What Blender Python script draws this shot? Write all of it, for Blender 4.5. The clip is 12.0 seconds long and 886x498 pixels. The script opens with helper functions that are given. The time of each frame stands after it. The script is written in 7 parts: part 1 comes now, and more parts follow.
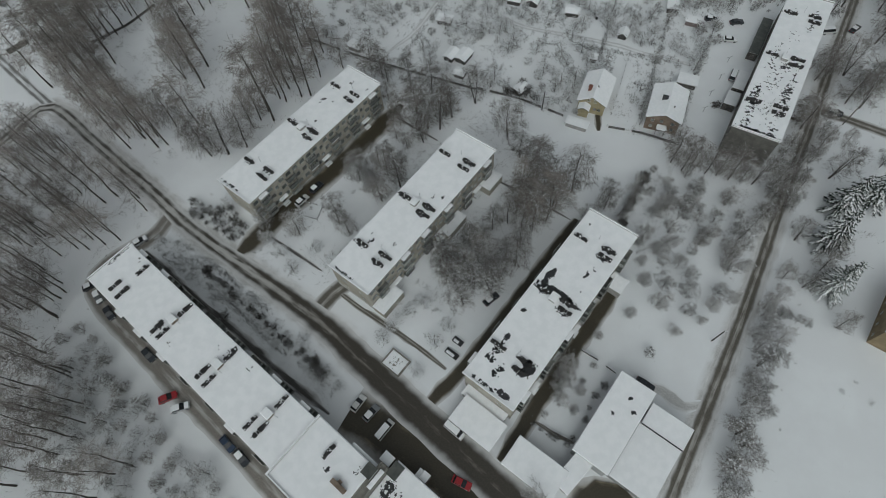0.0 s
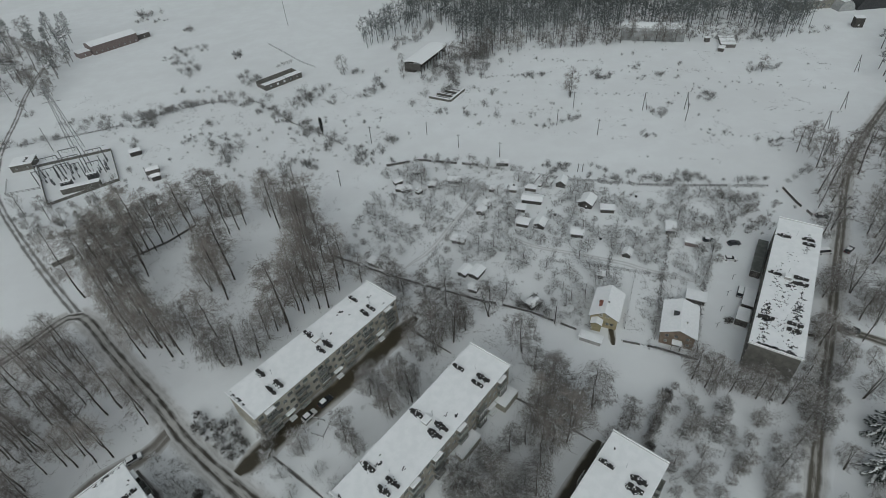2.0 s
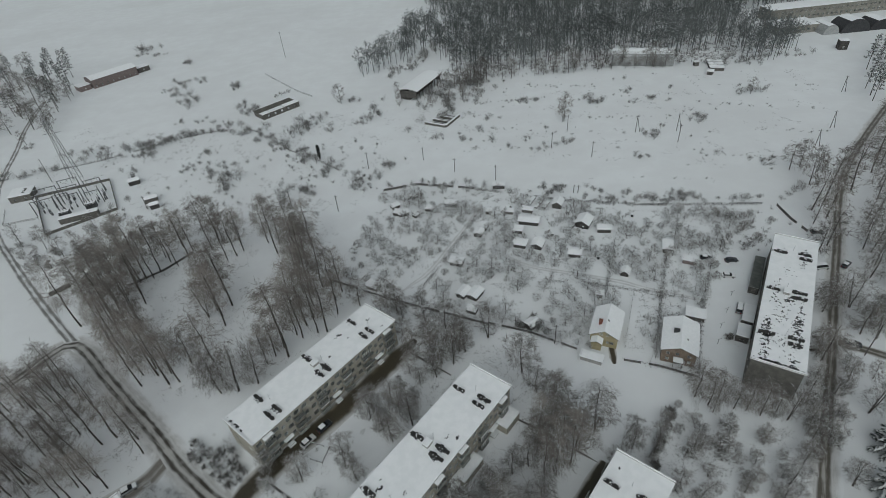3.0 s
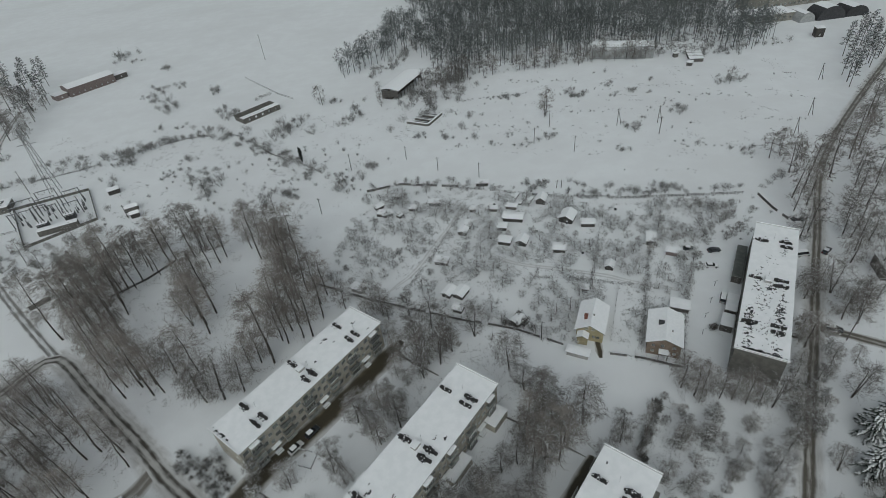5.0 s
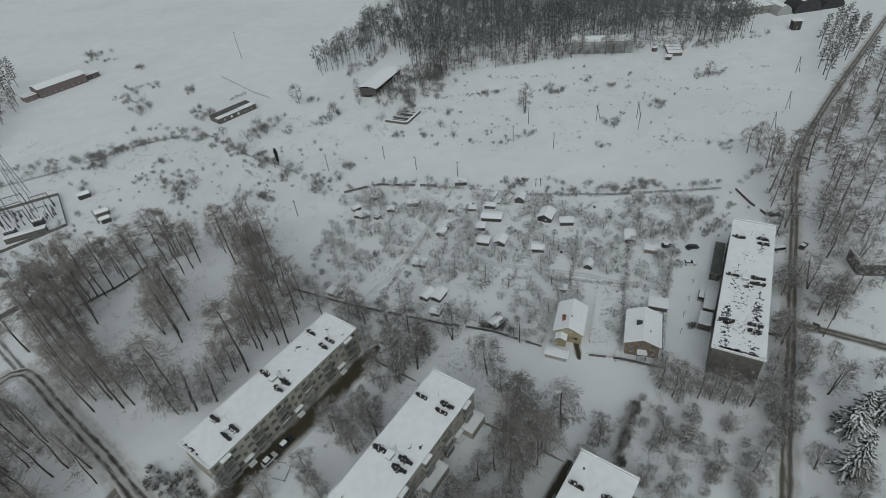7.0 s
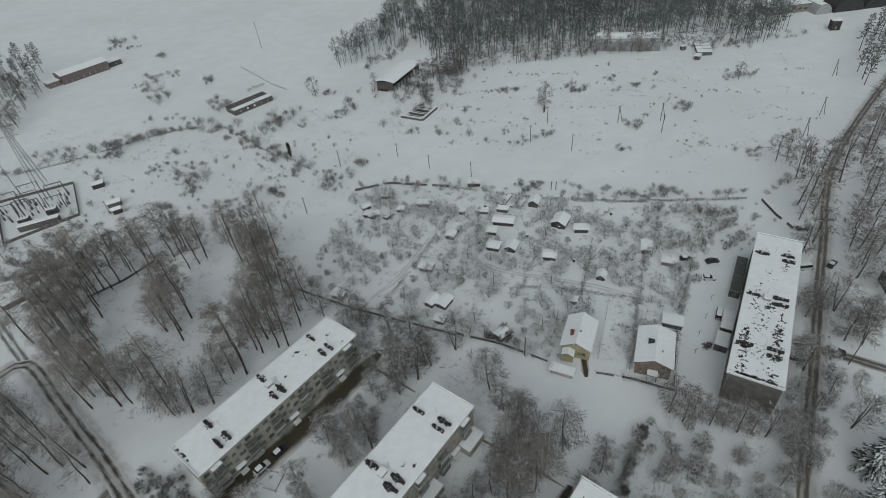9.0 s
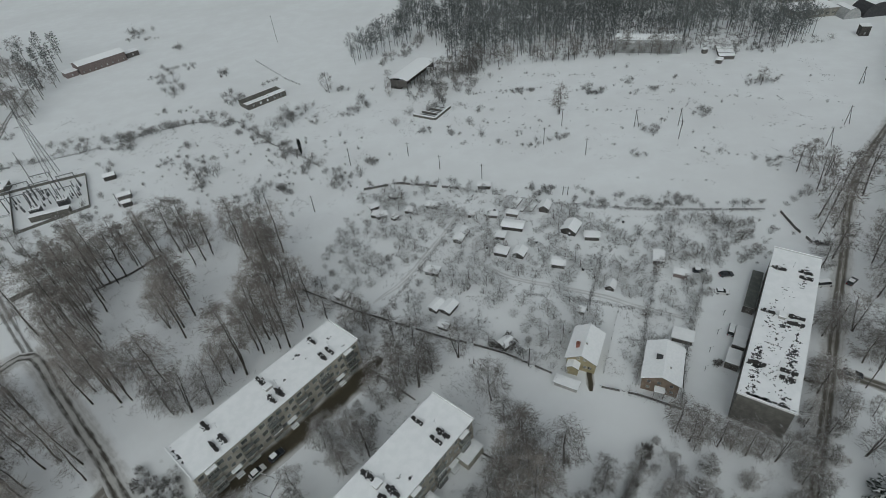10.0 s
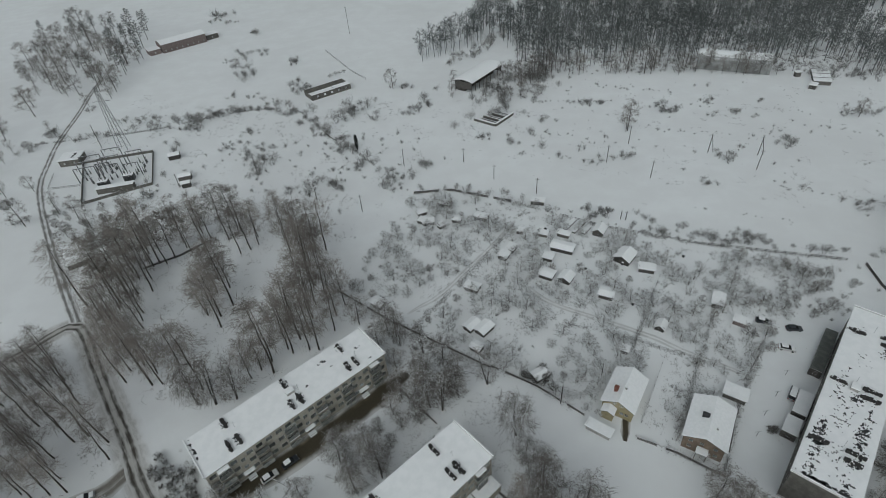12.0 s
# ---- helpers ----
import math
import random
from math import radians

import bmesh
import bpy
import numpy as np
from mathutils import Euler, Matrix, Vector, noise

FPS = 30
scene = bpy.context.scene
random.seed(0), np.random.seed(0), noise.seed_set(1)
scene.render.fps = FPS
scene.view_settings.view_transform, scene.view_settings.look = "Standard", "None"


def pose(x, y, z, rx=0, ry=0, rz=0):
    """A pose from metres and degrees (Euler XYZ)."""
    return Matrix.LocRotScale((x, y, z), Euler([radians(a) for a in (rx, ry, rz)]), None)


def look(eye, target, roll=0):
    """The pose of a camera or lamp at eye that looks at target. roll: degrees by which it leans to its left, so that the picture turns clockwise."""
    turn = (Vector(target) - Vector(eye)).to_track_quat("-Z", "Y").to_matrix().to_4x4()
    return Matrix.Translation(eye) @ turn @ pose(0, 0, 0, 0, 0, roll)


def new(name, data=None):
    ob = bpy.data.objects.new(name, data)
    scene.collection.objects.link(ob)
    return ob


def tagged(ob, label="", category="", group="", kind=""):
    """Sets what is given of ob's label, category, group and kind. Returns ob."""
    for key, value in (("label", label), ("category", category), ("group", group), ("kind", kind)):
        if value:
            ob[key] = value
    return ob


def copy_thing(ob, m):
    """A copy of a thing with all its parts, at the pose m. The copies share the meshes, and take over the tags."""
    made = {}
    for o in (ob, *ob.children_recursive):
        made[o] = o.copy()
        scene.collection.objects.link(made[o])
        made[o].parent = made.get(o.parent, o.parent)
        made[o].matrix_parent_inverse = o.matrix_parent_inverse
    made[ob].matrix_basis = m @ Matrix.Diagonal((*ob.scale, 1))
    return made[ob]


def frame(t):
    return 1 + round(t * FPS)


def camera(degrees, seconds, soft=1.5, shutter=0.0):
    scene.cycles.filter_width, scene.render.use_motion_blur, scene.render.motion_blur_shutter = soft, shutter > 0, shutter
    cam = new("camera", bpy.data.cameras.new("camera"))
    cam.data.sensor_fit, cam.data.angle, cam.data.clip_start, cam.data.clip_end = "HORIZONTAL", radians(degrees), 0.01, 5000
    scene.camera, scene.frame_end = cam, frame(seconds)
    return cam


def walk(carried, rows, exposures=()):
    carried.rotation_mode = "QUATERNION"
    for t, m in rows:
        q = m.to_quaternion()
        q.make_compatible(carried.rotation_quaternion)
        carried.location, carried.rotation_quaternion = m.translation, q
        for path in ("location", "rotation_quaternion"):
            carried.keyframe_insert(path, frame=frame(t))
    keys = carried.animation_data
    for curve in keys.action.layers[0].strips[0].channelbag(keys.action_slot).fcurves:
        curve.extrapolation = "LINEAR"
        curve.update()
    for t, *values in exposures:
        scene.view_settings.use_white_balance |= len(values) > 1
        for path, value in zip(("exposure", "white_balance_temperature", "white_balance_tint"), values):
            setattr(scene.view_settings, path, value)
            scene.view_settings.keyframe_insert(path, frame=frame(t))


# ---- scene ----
cam = camera(79.6, 12.0, soft=0.7)
EXPOSURE, WHITE = -0.52, (6190, 3)
PATH = [
    (0, (0.238, -0.777, 120.509), (0.12, 0.173, 118.753), -6.7),
    (0.5, (0.305, -0.84, 120.468), (0.155, 0.117, 118.718), -7.0),
    (1, (0.295, -0.541, 120.68), (0.138, 0.419, 118.933), -7.4),
    (1.5, (0.245, 0.444, 120.841), (0.082, 1.586, 119.207), -6.6),
    (1.6, (0.294, 0.772, 121.091), (0.13, 1.978, 119.503), -6.3),
    (1.7, (0.362, 1.403, 121.054), (0.197, 2.674, 119.518), -6.1),
    (1.8, (0.037, 1.847, 121.312), (-0.126, 3.191, 119.84), -6.0),
    (2, (0.189, 2.726, 121.902), (0.033, 4.249, 120.615), -5.2),
    (2.5, (-0.002, 1.425, 120.631), (-0.153, 3.012, 119.424), -5.3),
    (4.5, (1.612, 1.928, 120.525), (1.492, 3.513, 119.311), -6.9),
    (5, (2.284, 2.346, 120.568), (2.174, 3.929, 119.35), -7.0),
    (5.5, (3.178, 3.046, 120.459), (3.08, 4.625, 119.235), -7.1),
    (6, (3.938, 3.83, 120.403), (3.855, 5.405, 119.173), -7.2),
    (6.5, (4.967, 4.695, 120.378), (4.902, 6.268, 119.145), -7.1),
    (8.5, (9.123, 10.797, 120.279), (9.009, 12.353, 119.027), -6.9),
    (9, (10.283, 12.794, 120.147), (10.138, 14.345, 118.892), -7.0),
    (9.5, (11.355, 14.772, 120.187), (11.203, 16.317, 118.926), -6.8),
    (10, (12.347, 16.942, 120.18), (12.152, 18.481, 118.918), -6.5),
    (10.5, (13.282, 19.217, 120.271), (13.075, 20.751, 119.005), -6.2),
    (11, (13.899, 21.557, 120.358), (13.628, 23.083, 119.094), -5.8),
    (11.5, (14.601, 23.95, 120.321), (14.245, 25.462, 119.061), -5.5),
    (12, (15.303, 26.212, 120.458), (14.905, 27.715, 119.2), -5.3),
]
walk(cam, [(t, look(eye, target, roll)) for t, eye, target, roll in PATH], [(0.0, EXPOSURE, *WHITE), (12.0, EXPOSURE, *WHITE)])

# ---- sky and light: overcast winter day ----
world = bpy.data.worlds.new("winter_sky")
scene.world = world
world.use_nodes = True
wn = world.node_tree
sky = wn.nodes.new("ShaderNodeTexSky")
sky.sky_type = "NISHITA"
sky.sun_disc = False
sky.sun_elevation, sky.sun_rotation = radians(38), radians(200)
sky.dust_density, sky.air_density = 3.0, 1.0
grey = wn.nodes.new("ShaderNodeHueSaturation")
grey.inputs["Saturation"].default_value = 0.16
wn.links.new(sky.outputs[0], grey.inputs["Color"])
wn.links.new(grey.outputs[0], wn.nodes["Background"].inputs["Color"])
wn.nodes["Background"].inputs["Strength"].default_value = 0.12

sun = new("sun", bpy.data.lights.new("sun", "SUN"))
sun.data.energy, sun.data.angle, sun.data.color = 0.7, radians(50), (1.0, 0.985, 0.96)
sun.matrix_world = look((0, 0, 200), (-20, 55, 130))

# ---- materials ----
def nodes_of(m):
    m.use_nodes = True
    return m.node_tree.nodes, m.node_tree.links, m.node_tree.nodes["Principled BSDF"]


def noise_node(nt, links, coord, scale, detail=4, rough=0.55):
    n = nt.new("ShaderNodeTexNoise")
    n.inputs["Scale"].default_value, n.inputs["Detail"].default_value = scale, detail
    n.inputs["Roughness"].default_value = rough
    links.new(coord, n.inputs["Vector"])
    return n.outputs["Fac"]


def ramp(nt, links, fac, a, b, lo=0.0, hi=1.0):
    n = nt.new("ShaderNodeMapRange")
    n.interpolation_type = "SMOOTHSTEP"
    for k, v in zip((1, 2, 3, 4), (a, b, lo, hi)):
        n.inputs[k].default_value = v
    links.new(fac, n.inputs[0])
    return n.outputs[0]


def maths(nt, links, op, a, b):
    n = nt.new("ShaderNodeMath")
    n.operation = op
    for k, v in enumerate((a, b)):
        if isinstance(v, (int, float)):
            n.inputs[k].default_value = v
        else:
            links.new(v, n.inputs[k])
    return n.outputs[0]


def blend(nt, links, fac, a, b):
    n = nt.new("ShaderNodeMix")
    n.data_type = "RGBA"
    for socket, v in ((n.inputs[0], fac), (n.inputs[6], a), (n.inputs[7], b)):
        if isinstance(v, (int, float)):
            socket.default_value = v
        elif isinstance(v, tuple):
            socket.default_value = (*v, 1)
        else:
            links.new(v, socket)
    return n.outputs[2]


def relief(nt, links, bsdf, height, strength, distance):
    n = nt.new("ShaderNodeBump")
    n.inputs["Strength"].default_value, n.inputs["Distance"].default_value = strength, distance
    links.new(height, n.inputs["Height"])
    links.new(n.outputs[0], bsdf.inputs["Normal"])


SNOW = (0.80, 0.82, 0.83)


def surface(name, c1, c2, scale=2.0, fine=14.0, rough=0.8, bump=0.3, depth=0.03, vary=0.25, snow=0.0, metal=0.0):
    """Two-scale noise between two colours, a shift from object to object, and snow that lies on upward faces."""
    m = bpy.data.materials.new(name)
    nt, links, bsdf = nodes_of(m)
    tc = nt.new("ShaderNodeTexCoord").outputs["Object"]
    info = nt.new("ShaderNodeObjectInfo").outputs["Random"]
    a, b = noise_node(nt, links, tc, scale), noise_node(nt, links, tc, fine, 3)
    col = blend(nt, links, ramp(nt, links, a, 0.35, 0.68), c1, c2)
    dark = tuple(0.55 * v for v in c1)
    col = blend(nt, links, ramp(nt, links, b, 0.55, 0.75, 0, 0.55), col, dark)
    if vary:
        hue = nt.new("ShaderNodeHueSaturation")
        links.new(ramp(nt, links, info, 0, 1, 1 - vary, 1 + vary), hue.inputs["Value"])
        links.new(col, hue.inputs["Color"])
        col = hue.outputs[0]
    if snow:
        up = nt.new("ShaderNodeSeparateXYZ")
        links.new(nt.new("ShaderNodeNewGeometry").outputs["Normal"], up.inputs[0])
        lay = ramp(nt, links, maths(nt, links, "ADD", up.outputs[2], maths(nt, links, "MULTIPLY", b, 0.8)), 1.25 - snow, 1.55 - snow)
        col = blend(nt, links, lay, col, SNOW)
    links.new(col, bsdf.inputs["Base Color"])
    bsdf.inputs["Roughness"].default_value, bsdf.inputs["Metallic"].default_value = rough, metal
    if bump:
        relief(nt, links, bsdf, b, bump, depth)
    return m


def ground_material():
    m = bpy.data.materials.new("snow_ground")
    nt, links, bsdf = nodes_of(m)
    tc = nt.new("ShaderNodeTexCoord").outputs["Object"]
    big, mid = noise_node(nt, links, tc, 0.012, 5), noise_node(nt, links, tc, 0.09, 6, 0.6)
    fine, speck = noise_node(nt, links, tc, 0.8, 6, 0.65), noise_node(nt, links, tc, 0.55, 3, 0.7)
    col = blend(nt, links, ramp(nt, links, mid, 0.38, 0.66), (0.765, 0.78, 0.79), SNOW)
    col = blend(nt, links, ramp(nt, links, big, 0.42, 0.66, 0, 0.5), col, (0.70, 0.71, 0.715))
    weeds = maths(nt, links, "MULTIPLY", ramp(nt, links, speck, 0.62, 0.72), ramp(nt, links, mid, 0.56, 0.72, 0, 0.75))
    col = blend(nt, links, weeds, col, (0.21, 0.19, 0.16))
    links.new(col, bsdf.inputs["Base Color"])
    bsdf.inputs["Roughness"].default_value = 0.75
    relief(nt, links, bsdf, fine, 0.15, 0.10)
    return m


def snow_material(name, scale=0.5):
    m = bpy.data.materials.new(name)
    nt, links, bsdf = nodes_of(m)
    tc = nt.new("ShaderNodeTexCoord").outputs["Object"]
    a, b = noise_node(nt, links, tc, scale, 5), noise_node(nt, links, tc, scale * 9, 4)
    links.new(blend(nt, links, ramp(nt, links, a, 0.35, 0.65), (0.83, 0.845, 0.855), (0.88, 0.89, 0.90)), bsdf.inputs["Base Color"])
    bsdf.inputs["Roughness"].default_value = 0.65
    relief(nt, links, bsdf, maths(nt, links, "ADD", maths(nt, links, "MULTIPLY", a, 1.0), b), 0.18, 0.08)
    return m


def road_material(name, bare, slush, cover, tracks=2, wet=0.5, fade=None, rim=(0.57, 0.567, 0.56)):
    """Asphalt under slush: wheel tracks run along the ribbon (u across, v along in metres)."""
    m = bpy.data.materials.new(name)
    nt, links, bsdf = nodes_of(m)
    uv = nt.new("ShaderNodeUVMap")
    uv.uv_map = "UVMap"
    tc = nt.new("ShaderNodeTexCoord").outputs["Object"]
    sep = nt.new("ShaderNodeSeparateXYZ")
    links.new(uv.outputs[0], sep.inputs[0])
    stretch = nt.new("ShaderNodeMapping")
    stretch.inputs["Scale"].default_value = (6, 0.12, 1)
    links.new(uv.outputs[0], stretch.inputs[0])
    streak, patch = noise_node(nt, links, stretch.outputs[0], 1.6, 5), noise_node(nt, links, tc, 0.25, 5)
    grit = noise_node(nt, links, tc, 3.0, 5)
    wave = maths(nt, links, "COSINE", maths(nt, links, "MULTIPLY", sep.outputs[0], 2 * math.pi * tracks), 0)
    lay = maths(nt, links, "ADD", maths(nt, links, "MULTIPLY", wave, 0.22), maths(nt, links, "ADD", streak, maths(nt, links, "MULTIPLY", patch, 0.8)))
    if fade:
        lay = maths(nt, links, "ADD", lay, ramp(nt, links, sep.outputs[1], *fade, 0.48, 0.0))
    lay = ramp(nt, links, maths(nt, links, "ADD", lay, cover), 0.8, 1.35)
    col = blend(nt, links, ramp(nt, links, grit, 0.3, 0.7), tuple(0.7 * v for v in bare), bare)
    if fade:
        slush = blend(nt, links, ramp(nt, links, sep.outputs[1], *fade), (0.47, 0.46, 0.44), slush)
    col = blend(nt, links, lay, col, slush)
    side = maths(nt, links, "ABSOLUTE", maths(nt, links, "SUBTRACT", sep.outputs[0], 0.5), 0)
    edge = ramp(nt, links, maths(nt, links, "ADD", side, maths(nt, links, "MULTIPLY", patch, 0.22)), 0.36, 0.60)
    col = blend(nt, links, edge, col, rim)
    links.new(col, bsdf.inputs["Base Color"])
    bsdf.inputs["Roughness"].default_value = wet
    relief(nt, links, bsdf, maths(nt, links, "ADD", grit, maths(nt, links, "MULTIPLY", lay, 1.5)), 0.5, 0.04)
    return m


def glass_material():
    m = bpy.data.materials.new("window_glass")
    nt, links, bsdf = nodes_of(m)
    bsdf.inputs["Base Color"].default_value = (0.75, 0.8, 0.82, 1)
    bsdf.inputs["Roughness"].default_value = 0.03
    bsdf.inputs["Transmission Weight"].default_value = 1.0
    bsdf.inputs["IOR"].default_value = 1.45
    return m


def paint(name, colour, rough=0.3, coat=0.5):
    m = surface(name, colour, tuple(0.85 * v for v in colour), 3, 20, rough, 0.05, 0.005, 0.0)
    m.node_tree.nodes["Principled BSDF"].inputs["Coat Weight"].default_value = coat
    return m


M_GROUND = ground_material()
M_SNOW = snow_material("roof_snow")
M_LUMP = snow_material("lying_snow", 1.5)
M_ROAD = road_material("wet_main_road", (0.060, 0.052, 0.040), (0.26, 0.235, 0.195), -0.26, fade=(130.0, 200.0))
M_YARD = road_material("trodden_yard", (0.066, 0.056, 0.037), (0.225, 0.19, 0.125), -0.04, 1, 0.4)
M_LANE = road_material("slushy_lane", (0.135, 0.122, 0.100), (0.42, 0.405, 0.378), 0.02)
M_TRACK = road_material("snow_track", (0.20, 0.195, 0.185), (0.70, 0.71, 0.72), 0.14, rim=(0.74, 0.75, 0.755))
M_VERGE = road_material("dirty_verge", (0.58, 0.575, 0.56), (0.71, 0.71, 0.705), 0.05, 1, rim=(0.765, 0.78, 0.79))
M_FIRM = road_material("trodden_snow_lane", (0.66, 0.665, 0.665), (0.76, 0.77, 0.775), 0.15, rim=(0.765, 0.78, 0.79))
# trodden soil; below the balconies its dark tone also holds their shade
M_BRUSH = road_material("trodden_frozen_soil", (0.095, 0.09, 0.084), (0.46, 0.455, 0.45), 0.10, 1, 0.8)
M_DIRT = road_material("trodden_brown_lane", (0.24, 0.22, 0.195), (0.46, 0.45, 0.43), -0.05)
M_GLASS = glass_material()
M_PANEL = surface("panel_wall", (0.33, 0.31, 0.262), (0.41, 0.388, 0.335), 0.5, 5, 0.9, 0.25, 0.02, 0.0)
M_BRICKW = surface("grey_brick_wall", (0.108, 0.104, 0.094), (0.15, 0.144, 0.13), 0.7, 9, 0.9, 0.3, 0.02, 0.0)
M_PLINTH = surface("concrete", (0.30, 0.295, 0.28), (0.38, 0.37, 0.355), 0.8, 6, 0.9, 0.3, 0.02, 0.1, 0.25)
M_FRAME = surface("painted_frame", (0.62, 0.61, 0.58), (0.72, 0.71, 0.68), 3, 20, 0.5, 0.1, 0.005, 0.25)
M_BALC = surface("balcony_board", (0.17, 0.19, 0.19), (0.30, 0.30, 0.275), 1.2, 9, 0.8, 0.2, 0.01, 0.45)
M_TAR = surface("bitumen", (0.022, 0.023, 0.026), (0.045, 0.045, 0.047), 1.5, 12, 0.7, 0.4, 0.02, 0.2)
M_FELT = surface("grey_roof_felt", (0.075, 0.082, 0.076), (0.12, 0.125, 0.115), 0.6, 6, 0.85, 0.3, 0.02, 0.3)
M_VENT = surface("vent_brick", (0.025, 0.024, 0.024), (0.050, 0.047, 0.045), 1.5, 9, 0.85, 0.4, 0.02, 0.2)
M_REDBR = surface("red_brick", (0.185, 0.150, 0.142), (0.25, 0.208, 0.196), 1.0, 12, 0.9, 0.4, 0.02, 0.15, 0.15)
M_YELLOW = surface("yellow_wall", (0.30, 0.255, 0.15), (0.37, 0.325, 0.21), 0.6, 6, 0.85, 0.2, 0.01, 0.0)
M_BROWN = surface("brown_brick", (0.155, 0.118, 0.088), (0.215, 0.168, 0.13), 0.8, 10, 0.9, 0.4, 0.02, 0.0)
M_WOOD = surface("weathered_wood", (0.060, 0.056, 0.052), (0.12, 0.113, 0.105), 1.5, 14, 0.9, 0.4, 0.01, 0.4, 0.35)
M_STEEL = surface("grey_steel", (0.11, 0.113, 0.116), (0.18, 0.184, 0.188), 2, 16, 0.55, 0.15, 0.005, 0.2, 0.3, 0.6)
M_RENDER = surface("grey_render", (0.19, 0.183, 0.16), (0.25, 0.242, 0.215), 0.5, 5, 0.9, 0.2, 0.01, 0.0)
M_METALW = surface("grey_cladding", (0.26, 0.27, 0.27), (0.34, 0.345, 0.34), 0.8, 8, 0.7, 0.2, 0.01, 0.15)
M_BARK = surface("bark", (0.045, 0.039, 0.034), (0.09, 0.08, 0.07), 1.2, 8, 0.95, 0.4, 0.02, 0.3, 0.25)
M_BIRCH = surface("birch_twigs", (0.192, 0.174, 0.158), (0.305, 0.282, 0.260), 0.5, 5, 0.95, 0.0, 0.01, 0.3, 0.0)
M_TWIG = surface("grey_twigs", (0.120, 0.110, 0.100), (0.215, 0.198, 0.182), 0.5, 5, 0.95, 0.0, 0.01, 0.3, 0.08)
M_FROST = surface("snowy_twigs", (0.155, 0.147, 0.138), (0.27, 0.26, 0.248), 0.6, 5, 0.95, 0.0, 0.01, 0.3, 0.45)
M_NEEDLE = surface("spruce_needles", (0.018, 0.030, 0.022), (0.040, 0.055, 0.040), 1.0, 6, 0.9, 0.0, 0.01, 0.2, 0.16)
M_PINE = surface("pine_needles", (0.045, 0.055, 0.050), (0.09, 0.10, 0.094), 1.0, 6, 0.9, 0.0, 0.01, 0.25, 0.5)
M_WOODS = surface("far_wood_twigs", (0.085, 0.095, 0.093), (0.135, 0.146, 0.143), 0.02, 0.4, 0.95, 0.0, 0.01, 0.0, 0.08)
M_SCRUB = surface("scrub_twigs", (0.140, 0.137, 0.132), (0.245, 0.240, 0.232), 0.05, 5, 0.95, 0.0, 0.01, 0.0, 0.12)
M_BRIAR = surface("dark_briar", (0.050, 0.045, 0.040), (0.10, 0.09, 0.08), 0.5, 5, 0.95, 0.0, 0.01, 0.3, 0.2)
M_TYRE = surface("tyre_rubber", (0.02, 0.02, 0.02), (0.035, 0.035, 0.035), 4, 20, 0.8, 0.2, 0.005, 0.1)
M_CARGLASS = surface("car_glass", (0.015, 0.017, 0.02), (0.03, 0.033, 0.036), 1, 9, 0.08, 0.0, 0.01, 0.0)


